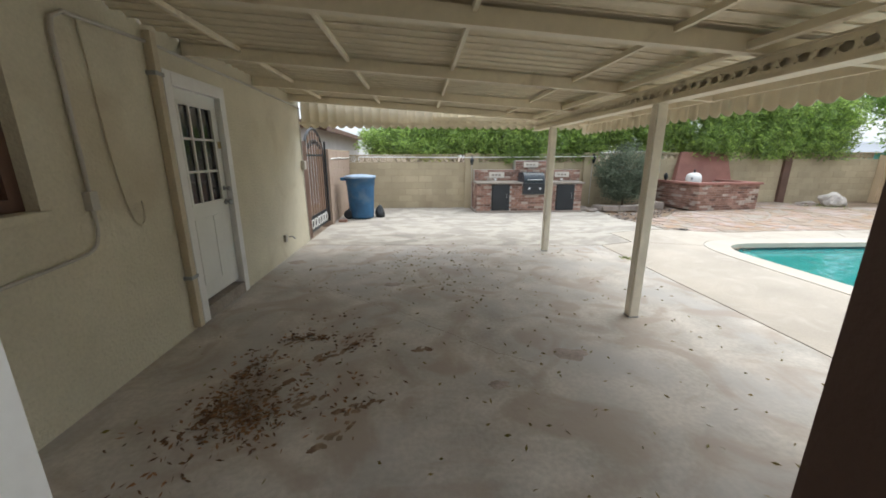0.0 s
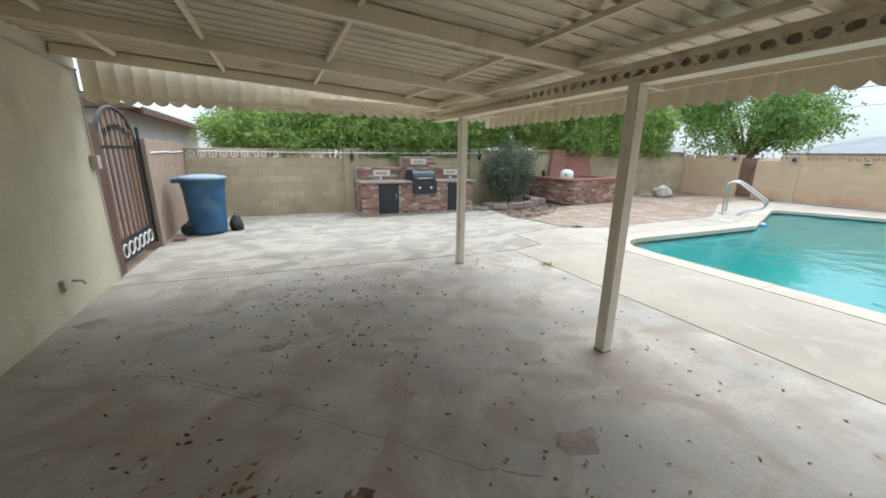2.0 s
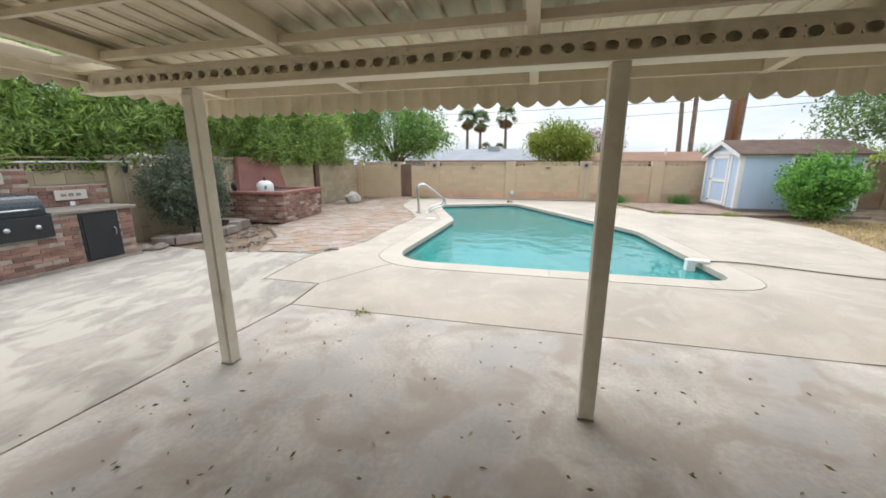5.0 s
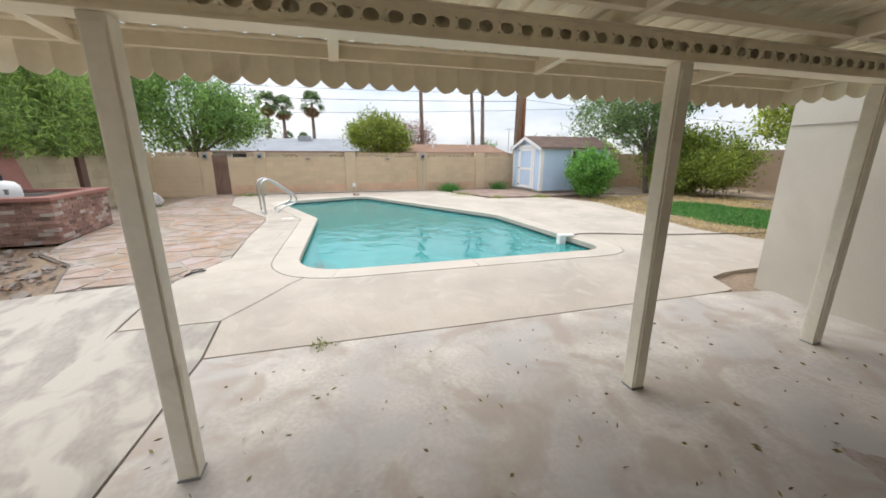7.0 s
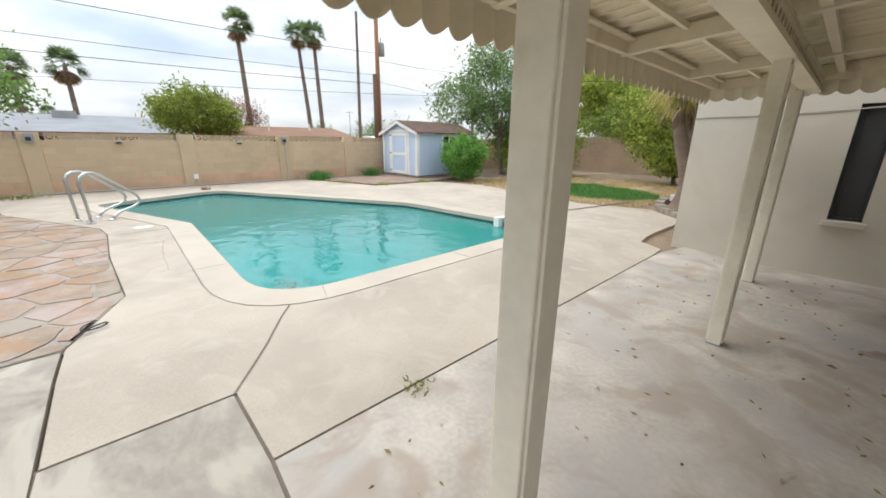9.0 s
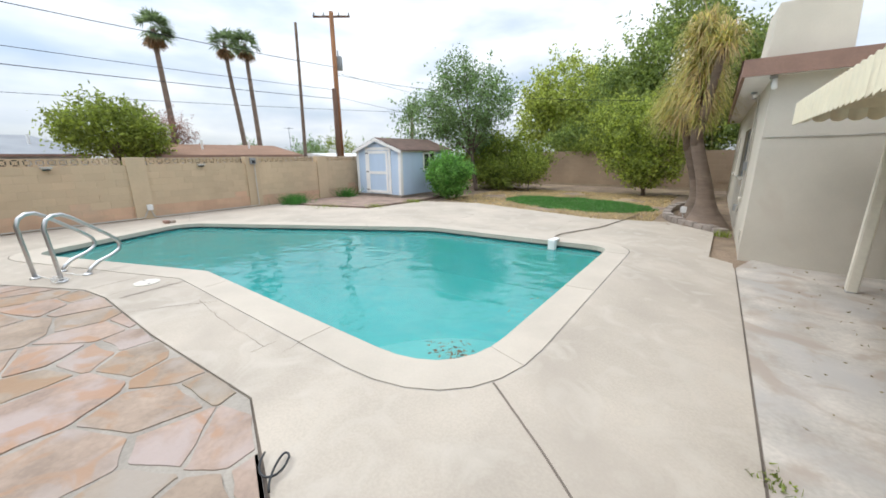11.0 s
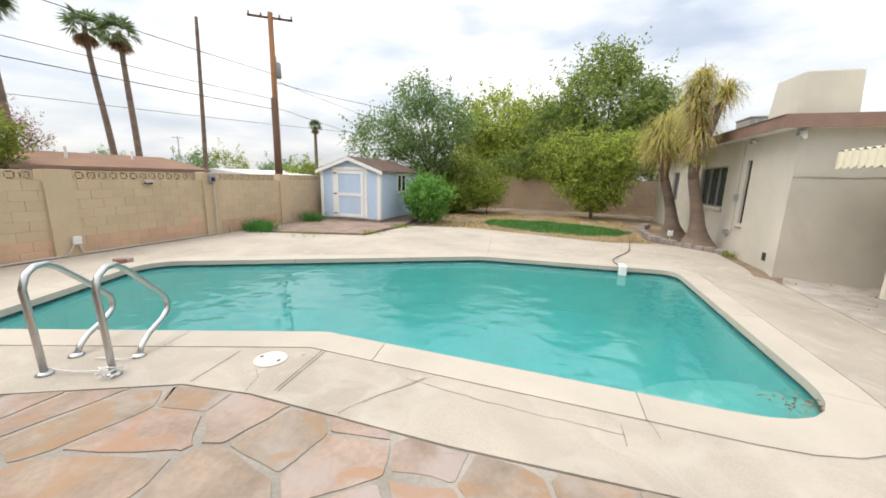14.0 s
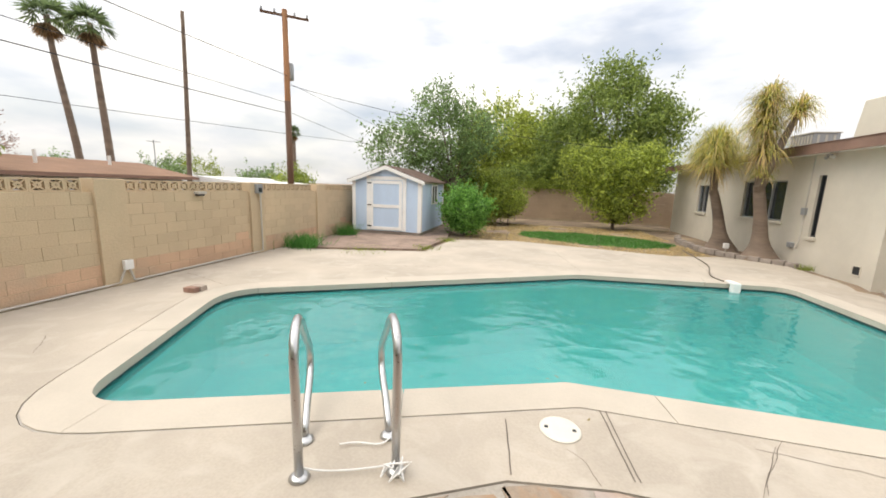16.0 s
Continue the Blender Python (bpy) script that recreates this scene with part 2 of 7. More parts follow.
L_STRAW = leafmat("straw blade", (0.56, 0.46, 0.24), (1.1, 1.0, 0.9), tr=0.4)
L_FAN = leafmat("fan palm leaf", (0.15, 0.22, 0.11), (1.3, 1.2, 1.0))
L_FANDEAD = leafmat("dead palm skirt", (0.34, 0.24, 0.14), (1.2, 1.1, 1.0))
L_GRASS = leafmat("lawn grass", (0.081, 0.23, 0.054), (1.3, 1.3, 1.0))
L_LITTER = leafmat("leaf litter", (0.15, 0.08, 0.04), (1.6, 1.6, 1.5), tr=0.0)
L_YELLOW = leafmat("fallen leaf", (0.24, 0.2, 0.055), (0.7, 0.6, 0.8), tr=0.0)
L_BROWNTREE = leafmat("russet twig", (0.27, 0.162, 0.121), (1.2, 1.2, 1.2))


def water_material():
    m = bpy.data.materials.new("pool water")
    m.use_nodes = True
    n, l = m.node_tree.nodes, m.node_tree.links
    out = n["Material Output"]
    n.remove(n["Principled BSDF"])
    geo, ns, bp = n.new("ShaderNodeNewGeometry"), n.new("ShaderNodeTexNoise"), n.new("ShaderNodeBump")
    ns.inputs["Scale"].default_value, ns.inputs["Detail"].default_value = 2.9, 2.5
    bp.inputs["Distance"].default_value = 0.07
    patch, amount = n.new("ShaderNodeTexNoise"), n.new("ShaderNodeMapRange")
    patch.inputs["Scale"].default_value, patch.inputs["Detail"].default_value = 0.45, 2.0
    amount.inputs["From Min"].default_value, amount.inputs["From Max"].default_value = 0.35, 0.65
    amount.inputs["To Min"].default_value, amount.inputs["To Max"].default_value = 0.16, 0.5
    l.new(geo.outputs["Position"], patch.inputs["Vector"])
    l.new(patch.outputs["Fac"], amount.inputs["Value"])
    l.new(amount.outputs["Result"], bp.inputs["Strength"])
    l.new(geo.outputs["Position"], ns.inputs["Vector"])
    l.new(ns.outputs["Fac"], bp.inputs["Height"])
    body, clear, mix1 = n.new("ShaderNodeBsdfDiffuse"), n.new("ShaderNodeBsdfTransparent"), n.new("ShaderNodeMixShader")
    body.inputs["Color"].default_value = (0.08, 0.45, 0.43, 1)
    clear.inputs["Color"].default_value = (0.55, 0.92, 0.92, 1)
    mix1.inputs["Fac"].default_value = 0.56
    l.new(body.outputs["BSDF"], mix1.inputs[1])
    l.new(clear.outputs["BSDF"], mix1.inputs[2])
    gl, fr, mix2 = n.new("ShaderNodeBsdfGlossy"), n.new("ShaderNodeFresnel"), n.new("ShaderNodeMixShader")
    gl.inputs["Roughness"].default_value = 0.03
    fr.inputs["IOR"].default_value = 1.6
    for s in (gl, fr):
        l.new(bp.outputs["Normal"], s.inputs["Normal"])
    l.new(fr.outputs["Fac"], mix2.inputs["Fac"])
    l.new(mix1.outputs["Shader"], mix2.inputs[1])
    l.new(gl.outputs["BSDF"], mix2.inputs[2])
    l.new(mix2.outputs["Shader"], out.inputs["Surface"])
    return m


def glass_material():
    m = bpy.data.materials.new("dark glass")
    m.use_nodes = True
    b = m.node_tree.nodes["Principled BSDF"]
    b.inputs["Base Color"].default_value = (0.03, 0.035, 0.04, 1)
    b.inputs["Roughness"].default_value = 0.06
    b.inputs["Specular IOR Level"].default_value = 0.6
    return m


M_WATER, M_GLASS = water_material(), glass_material()


# ---- mesh helpers ----
RISE = 0.12


def ramp01(v, lo, hi):
    return max(0.0, min(1.0, (v - lo) / (hi - lo)))


def lift(x, y, z=0.0):
    """How far the yard has climbed above the patio slab: nothing under the cover, RISE round the pool."""
    if z > 2.5 and y < 0.75 and x < 4:
        return RISE
    a, b = ramp01(y, 0.2, 0.8), ramp01(y, 7.5, 9.0)
    start, width = 2.4 + 0.94 * a + 1.6 * b, 0.6 + 0.7 * a
    return RISE * ramp01(x, start, start + width)


def box(bm, x0, x1, y0, y1, z0, z1, m=None):
    vs = [bm.verts.new((x, y, z)) for z in (z0, z1) for x, y in ((x0, y0), (x1, y0), (x1, y1), (x0, y1))]
    if m is not None:
        for v in vs:
            v.co = m @ v.co
    for f in ((3, 2, 1, 0), (4, 5, 6, 7), (0, 1, 5, 4), (1, 2, 6, 5), (2, 3, 7, 6), (3, 0, 4, 7)):
        bm.faces.new([vs[i] for i in f])
    return vs


def prism(bm, pts, z0, z1):
    """Upright prism on a plan outline given counter-clockwise."""
    lo, hi = [bm.verts.new((x, y, z0)) for x, y in pts], [bm.verts.new((x, y, z1)) for x, y in pts]
    bm.faces.new(hi)
    bm.faces.new(lo[::-1])
    for i in range(len(pts)):
        j = (i + 1) % len(pts)
        bm.faces.new((lo[i], lo[j], hi[j], hi[i]))


def lathe(bm, profile, cx=0.0, cy=0.0, n=20, squash=1.0):
    """Surface of revolution round z from (radius, z) pairs."""
    rings = [[bm.verts.new((cx + r * math.cos(2 * math.pi * k / n), cy + squash * r * math.sin(2 * math.pi * k / n), z)) for k in range(n)] for r, z in profile]
    for a, b in zip(rings, rings[1:]):
        for k in range(n):
            bm.faces.new((a[k], a[(k + 1) % n], b[(k + 1) % n], b[k]))
    bm.faces.new(rings[0][::-1])
    bm.faces.new(rings[-1])


def tube(bm, pts, r, n=8, r_end=None):
    """Round tube along a line of points, tapering to r_end."""
    pts = [Vector(p) for p in pts]
    rings = []
    side = None
    for i, p in enumerate(pts):
        d = (pts[min(i + 1, len(pts) - 1)] - pts[max(i - 1, 0)]).normalized()
        if side is None or side.cross(d).length < 0.05:
            side = d.orthogonal().normalized()
        side = (side - d * side.dot(d)).normalized()
        up = d.cross(side)
        rr = r if r_end is None else r + (r_end - r) * i / (len(pts) - 1)
        rings.append([bm.verts.new(p + rr * (math.cos(2 * math.pi * k / n) * side + math.sin(2 * math.pi * k / n) * up)) for k in range(n)])
    for a, b in zip(rings, rings[1:]):
        for k in range(n):
            bm.faces.new((a[k], a[(k + 1) % n], b[(k + 1) % n], b[k]))
    bm.faces.new(rings[0][::-1])
    bm.faces.new(rings[-1])


def bez(p0, p1, p2, p3, n=10):
    p0, p1, p2, p3 = Vector(p0), Vector(p1), Vector(p2), Vector(p3)
    return [((1 - t) ** 3) * p0 + 3 * t * (1 - t) ** 2 * p1 + 3 * t * t * (1 - t) * p2 + t ** 3 * p3 for t in [i / n for i in range(n + 1)]]


def smooth_poly(pts, radii, n=7):
    """Plan outline with rounded corners."""
    out = []
    for i, p in enumerate(pts):
        p, a, b = Vector(p), Vector(pts[i - 1]), Vector(pts[(i + 1) % len(pts)])
        r = radii[i]
        s, e = p + (a - p).normalized() * r, p + (b - p).normalized() * r
        out += [tuple((1 - t) ** 2 * s + 2 * t * (1 - t) * p + t * t * e) for t in [k / n for k in range(n + 1)]]
    return out


def offset_poly(pts, d):
    """Outline moved outwards by d (counter-clockwise outline)."""
    out = []
    for i, p in enumerate(pts):
        a, b, p = Vector(pts[i - 1]), Vector(pts[(i + 1) % len(pts)]), Vector(p)
        t = (b - a).normalized()
        out.append((p.x + t.y * d, p.y - t.x * d))
    return out


def slab(outer, holes, z0, z1):
    """A flat slab with holes in it."""
    bm = bmesh.new()
    edges = []
    for loop in (outer, *holes):
        vs = [bm.verts.new((x, y, z1)) for x, y in loop]
        edges += [bm.edges.new((vs[i - 1], vs[i])) for i in range(len(vs))]
    bmesh.ops.triangle_fill(bm, use_beauty=True, edges=edges, normal=(0, 0, 1))
    top = bm.faces[:]
    for f in top:
        if f.normal.z < 0:
            f.normal_flip()
    ex = bmesh.ops.extrude_face_region(bm, geom=top)
    low = [v for v in ex["geom"] if isinstance(v, bmesh.types.BMVert)]
    for v in low:
        v.co.z = z0
    for f in [g for g in ex["geom"] if isinstance(g, bmesh.types.BMFace)]:
        f.normal_flip()
    bmesh.ops.recalc_face_normals(bm, faces=bm.faces[:])
    return bm


def terraced(bm):
    """Cut a flat slab along the lines where the yard starts and stops climbing."""
    for axis, cuts in ((0, (3.0, 3.34, 3.99, 4.64, 4.94, 5.6, 6.24)), (1, (0.2, 0.5, 0.8, 7.5, 8.25, 9.0))):
        for c in cuts:
            co, no = [0, 0, 0], [0, 0, 0]
            co[axis], no[axis] = c, 1
            bmesh.ops.bisect_plane(bm, geom=bm.verts[:] + bm.edges[:] + bm.faces[:], plane_co=co, plane_no=no)
    return bm


def made(name, bm, material, smooth=False):
    me = bpy.data.meshes.new(name)
    for v in bm.verts:
        v.co.z += lift(*v.co)
    bm.to_mesh(me)
    bm.free()
    for m in (material if isinstance(material, (list, tuple)) else [material]):
        me.materials.append(m)
    if smooth:
        me.polygons.foreach_set("use_smooth", [True] * len(me.polygons))
    return new(name, me)


def part(name, bm, material, parent, label="", smooth=False, bevel=0.0):
    if bevel:
        bmesh.ops.bevel(bm, geom=bm.edges[:], offset=bevel, segments=2, affect="EDGES", profile=0.6)
    ob = made(name, bm, material, smooth)
    ob.parent = parent
    if parent is not None:
        ob.matrix_parent_inverse = parent.matrix_basis.inverted()
    return tagged(ob, label=label)


def setting(name, bm, material, label="", smooth=False, bevel=0.0, category=""):
    return tagged(part(name, bm, material, None, label, smooth, bevel), category=category or name.split("_")[0], kind="structure")


def thing(name, label, category, at=(0, 0, 0), group="", turn=0.0):
    ob = new(name)
    ob.empty_display_size = 0.2
    ob.matrix_basis = pose(*at, 0, 0, turn)
    return tagged(ob, label, category, group)


def boxes(*dims):
    bm = bmesh.new()
    for d in dims:
        box(bm, *d)
    return bm


def tubed(pts, r, n=8, r_end=None):
    bm = bmesh.new()
    tube(bm, pts, r, n, r_end)
    return bm


def raw(name, verts, faces, material, parent=None, label=""):
    me = bpy.data.meshes.new(name)
    me.from_pydata([(x, y, z + lift(x, y, z)) for x, y, z in verts], [], faces)
    me.materials.append(material)
    ob = new(name, me)
    ob.parent = parent
    if parent is not None:
        ob.matrix_parent_inverse = parent.matrix_basis.inverted()
    return tagged(ob, label=label)


# ---- ground, slabs and pool ----
POOL_CORNERS = [(5.0, 1.12), (8.6, 1.42), (13.85, 4.35), (12.68, 7.0), (9.22, 5.7), (5.0, 5.8)]
POOL_RADII = [0.38, 0.25, 0.6, 0.42, 0.05, 0.8]


def pool_line(d):
    """The pool's outline moved outwards by d."""
    out = []
    for i, p in enumerate(POOL_CORNERS):
        p, a, b = Vector(p), Vector(POOL_CORNERS[i - 1]), Vector(POOL_CORNERS[(i + 1) % 6])
        u, w = (p - a).normalized(), (b - p).normalized()
        nu, nw = Vector((u.y, -u.x)), Vector((w.y, -w.x))
        m = nu + nw
        out.append(tuple(p + m * (d / max(0.3, m.dot(nu)))))
    return smooth_poly(out, [r + (d if r > 0.1 else 0.0) for r in POOL_RADII])


POOL = pool_line(0.0)
COPE = pool_line(0.31)
DECK_EDGE = [(3.34, 1.1), (3.36, 0.72), (3.66, 0.66), (3.62, -1.25), (4.5, -2.1), (5.9, -1.68), (9.9, -2.65), (11.75, -2.1), (12.0, 0.2), (14.6, 0.95), (15.36, 0.95), (15.36, 8.62),
             (13.9, 8.52), (12.26, 8.2), (10.8, 7.43), (9.65, 6.84), (9.1, 6.76), (7.6, 6.76), (6.0, 6.68), (5.09, 7.04), (3.935, 7.09), (3.925, 6.268), (3.34, 6.25)]
GX, GY = (-900, 2.4, 3.0, 3.34, 4.64, 4.94, 6.24, 14.6, 900), (-900, 0.2, 0.8, 7.5, 9.0, 900)
bm = slab([(x, 0.8) for x in GX[4:8]] + [(x, 7.5) for x in GX[7:3:-1]], [pool_line(0.2)], -0.05, -0.05)
bmesh.ops.delete(bm, geom=[f for f in bm.faces if f.normal.z < 0.5], context="FACES")
for x0, x1 in zip(GX, GX[1:]):
    for y0, y1 in zip(GY, GY[1:]):
        if not (x0 >= 4.64 and x1 <= 14.6 and y0 == 0.8):
            bm.faces.new([bm.verts.new((x, y, -0.05)) for x, y in ((x0, y0), (x1, y0), (x1, y1), (x0, y1))])
bmesh.ops.remove_doubles(bm, verts=bm.verts[:], dist=0.001)
setting("ground", bm, M_DIRT, "bare brown desert dirt reaching to the horizon")
setting("pool_deck", terraced(slab(DECK_EDGE, [pool_line(0.325)], -0.1, 0.0)), M_DECK, "cream coated concrete deck round the swimming pool", category="pavement")
setting("patio_floor", slab([(-2.12, -1.6), (2.35, -1.6), (2.35, 0.3), (3.1, 0.4), (3.34 - 0.018, 0.9), (3.322, 6.25), (-2.12, 6.58)], [], -0.1, 0.0), M_PATIO, "worn grey brown concrete patio slab under the cover", category="floor")
setting("pavement_north", slab([(-2.12, 6.597), (3.33, 6.27), (3.908, 6.288), (3.918, 7.095), (-2.12, 7.4)], [], -0.1, 0.0), M_NSLAB, "weathered grey concrete slab beside the patio", category="pavement")
setting("pavement_back", terraced(slab([(-2.12, 7.414), (3.93, 7.112), (5.07, 7.062), (5.06, 8.2), (5.2, 9.6), (5.35, 11.5), (-2.12, 11.6)], [], -0.1, -0.002)), M_NSLAB, "mottled pale concrete yard slab before the block wall", category="pavement")

# basin with a sloping floor, tile line and corner steps
bm = bmesh.new()
N_P = len(POOL)
cx0, cy0 = 9.0, 3.6
rows_z = [(0.0, -0.02), (0.0, -0.20), (0.0, -1.0), (0.12, -1.35)]
rings = []
for inset, z in rows_z:
    rings.append([bm.verts.new((x + (cx0 - x) * inset, y + (cy0 - y) * inset, z)) for x, y in POOL])
mid = bm.verts.new((cx0 + 1.5, cy0 + 0.6, -2.2))
for k, (a, b) in enumerate(zip(rings, rings[1:])):
    for i in range(N_P):
        f = bm.faces.new((a[i - 1], a[i], b[i], b[i - 1]))
        f.material_index = 1 if k == 0 else 0
for i in range(N_P):
    bm.faces.new((rings[-1][i - 1], rings[-1][i], mid))
bmesh.ops.recalc_face_normals(bm, faces=bm.faces[:])
for f in bm.faces:
    f.normal_flip()
basin = setting("pool_basin", bm, [M_PLASTER, M_TILE], "teal plastered pool basin with a dark waterline tile band", category="pool")
bm = bmesh.new()
for k, r in enumerate((1.6, 1.2, 0.8)):
    prism(bm, [(4.98, 5.87)] + [(4.98 + r * math.sin(a), 5.87 - r * math.cos(a)) for a in [math.pi / 2 * i / 10 for i in range(11)]], -1.2, -0.47 + 0.15 * k)
setting("pool_steps", bm, M_STEP, "rounded plaster entry steps in the shallow pool corner", category="pool")
bm = bmesh.new()
bm.faces.new([bm.verts.new((x, y, -0.11)) for x, y in POOL])
bmesh.ops.triangulate(bm, faces=bm.faces[:])
setting("water", bm, M_WATER, "cloudy turquoise pool water with slight ripples")

# coping stones round the pool, with narrow joints
coping = setting("pool_coping", slab(pool_line(0.32), [pool_line(0.01)], -0.09, -0.005), M_GROUT, "grout bed under the pool coping", category="coping")
inner, outer = pool_line(-0.03), COPE
seglen, start = 0.0, 0
lengths = [math.dist(POOL[i], POOL[(i + 1) % N_P]) for i in range(N_P)]


def coping_piece(line_in, line_out):
    b = bmesh.new()
    prism(b, [(x, y) for x, y in line_out] + [(x, y) for x, y in line_in[::-1]], -0.075, 0.004)
    part("coping_stone", b, M_COPING, coping)


fine_in, fine_out = [], []
for i in range(N_P):
    k = max(1, int(lengths[i] / 0.3))
    for q in range(k):
        fine_in.append(tuple(Vector(inner[i]).lerp(Vector(inner[(i + 1) % N_P]), q / k)))
        fine_out.append(tuple(Vector(outer[i]).lerp(Vector(outer[(i + 1) % N_P]), q / k)))
fine_in.append(fine_in[0])
fine_out.append(fine_out[0])
a = 0
while a < len(fine_in) - 1:
    b, run = a, 0.0
    while b < len(fine_in) - 1 and run < 1.9:
        run += math.dist(fine_out[b], fine_out[b + 1])
        b += 1
    li, lo = fine_in[a:b + 1], fine_out[a:b + 1]
    li = li[:-1] + [tuple(Vector(li[-1]).lerp(Vector(li[-2]), 0.025))]
    lo = lo[:-1] + [tuple(Vector(lo[-1]).lerp(Vector(lo[-2]), 0.025))]
    coping_piece(li, lo)
    a = b


setting("joint_bed", terraced(boxes((-2.08, 3.34, 1.0, 6.3, -0.09, -0.012), (-2.08, 3.95, 6.2, 8.0, -0.09, -0.014))), M_CRACK, "dark dirt filler in the joints between the slabs", category="pavement")

# hairline cracks and sawn joints in the slabs
random.seed(3)
CRACKS = [
    (0.006, [(-1.19, 4.28), (-0.82, 3.97), (-0.4, 3.62), (0.18, 3.06), (0.63, 2.63), (0.89, 2.47)]),
    (0.006, [(-1.26, 4.36), (-0.88, 4.08), (-0.41, 3.68), (0.02, 3.31)]),
    (0.012, [(9.69, 6.3), (9.65, 6.62), (9.63, 6.80)]),
    (0.012, [(8.99, 5.97), (8.96, 6.38), (8.93, 6.67)]),
    (0.012, [(9.03, 5.98), (8.99, 6.39), (8.96, 6.67)]),
    (0.006, [(7.84, 5.91), (8.0, 6.17), (8.18, 6.4), (8.28, 6.58)]),
    (0.006, [(9.3, 6.5), (9.21, 6.59), (9.15, 6.75)]),
    (0.006, [(13.56, 5.88), (13.6, 5.55), (13.68, 5.17)]),
    (0.007, [(13.82, 6.49), (14.17, 6.21)]),
    (0.007, [(15.2, 3.74), (13.99, 4.18)]),
    (0.007, [(12.72, 2.19), (11.45, 1.8), (10.16, 1.18)]),
    (0.022, [(4.80, 5.62), (4.57, 5.79), (4.28, 5.99), (3.92, 6.28)]),
    (0.006, [(8.15, 6.17), (7.47, 6.26), (6.57, 6.29)]),
    (0.007, [(6.57, 6.4), (6.58, 6.19)]),
    (0.007, [(9.0, -1.42), (7.86, -1.64), (6.64, -1.25)]),
    (0.007, [(5.91, 0.49), (5.54, -1.73)]),
    (0.006, [(8.38, 6.74), (8.27, 6.53), (7.99, 6.12)]),
    (0.007, [(6.4, 6.06), (6.36, 6.25)]),
    (0.007, [(8.49, 1.27), (8.88, -1.26)]),
    (0.007, [(6.26, 0.39), (6.35, -1.09)]),
    (0.007, [(5.09, 5.26), (4.96, 5.28)]),
    (0.007, [(5.36, 5.03), (5.06, 5.04)]),
    (0.007, [(4.96, 3.79), (4.66, 3.77)]),
]
for w, pts in CRACKS:
    w *= 0.7
    bm = bmesh.new()
    line = []
    for p, q in zip(pts, pts[1:]):
        p, q = Vector(p), Vector(q)
        m = max(2, int((q - p).length / 0.07))
        line += [p.lerp(q, i / m) + Vector((random.uniform(-1, 1), random.uniform(-1, 1))) * (0.010 if w < 0.008 else 0.002) for i in range(m)]
    line.append(Vector(pts[-1]))
    prev = None
    for i, p in enumerate(line):
        d = (line[min(i + 1, len(line) - 1)] - line[max(i - 1, 0)]).normalized()
        s = Vector((-d.y, d.x)) * w * 0.5 * (random.uniform(0.5, 1.2) if w < 0.008 else 1.0)
        pair = (bm.verts.new((*(p - s), 0.0022)), bm.verts.new((*(p + s), 0.0022)))
        if prev:
            bm.faces.new((prev[0], pair[0], pair[1], prev[1]))
        prev = pair
    setting("slab_crack", bm, M_CRACK, "thin dark crack in the concrete slab", category="crack")

# brown blotches and a dusty ring on the patio
def stain_patch(blots, seed, material):
    """Irregular blots that lie on the slab as one dried stain."""
    bm = bmesh.new()
    for x, y, rx, ry, turn in blots:
        c, s = math.cos(turn), math.sin(turn)
        pts = []
        for i in range(28):
            a = 2 * math.pi * i / 28
            d = Vector((math.cos(a), math.sin(a), 0))
            r = 1 + 0.45 * noise.noise(d * 1.6 + Vector((x * 9, y * 9, seed))) + 0.25 * noise.noise(d * 5 + Vector((x * 9, y * 9, seed)))
            u, v = rx * r * d.x, ry * r * d.y
            pts.append(bm.verts.new((x + u * c - v * s, y + u * s + v * c, 0.0014 + 0.0001 * (len(bm.verts) // 28 % 8))))
        bm.faces.new(pts)
    setting("floor_stain", bm, material, "brown dried stain on the patio slab", category="stain")


for x, y, rx, ry, seed in ((1.22, 2.58, 0.14, 0.09, 1.0), (-1.88, 5.45, 0.13, 0.1, 2.0), (-0.35, 4.35, 0.12, 0.07, 3.0), (0.55, 2.2, 0.07, 0.05, 4.0)):
    stain_patch([(x, y, rx, ry, 0.0)], seed, M_STAIN)
for x, y, rx, ry, seed, turn in ((-1.05, 2.98, 0.20, 0.06, 5.0, 0.5), (-1.32, 2.55, 0.22, 0.035, 6.0, 1.1), (-0.52, 2.9, 0.26, 0.05, 7.0, 0.85), (-0.78, 2.66, 0.14, 0.05, 11.0, 0.7),
                                 (-1.3, 2.05, 0.22, 0.05, 8.0, 1.2), (-0.95, 2.3, 0.2, 0.04, 9.0, 1.0), (-0.8, 2.1, 0.15, 0.05, 10.0, 0.6), (-0.35, 2.05, 0.14, 0.06, 12.0, 0.4), (0.02, 2.72, 0.09, 0.03, 13.0, 0.2), (-0.55, 1.75, 0.12, 0.05, 14.0, 0.8)):
    blots = []
    for i in range(9):
        q = random.gauss(0, 0.55) * rx
        blots.append((x + q * math.cos(turn) + random.gauss(0, 0.5) * ry, y + q * math.sin(turn) + random.gauss(0, 0.5) * ry, random.uniform(0.015, 0.055), random.uniform(0.01, 0.025), turn + random.gauss(0, 0.4)))
    stain_patch(blots, seed, M_STAIN2)

# ---- house walls ----
WX = -2.12
DOOR = (3.45, 4.22, 0.17, 2.17)          # y0, y1, z0, z1 of the door leaf


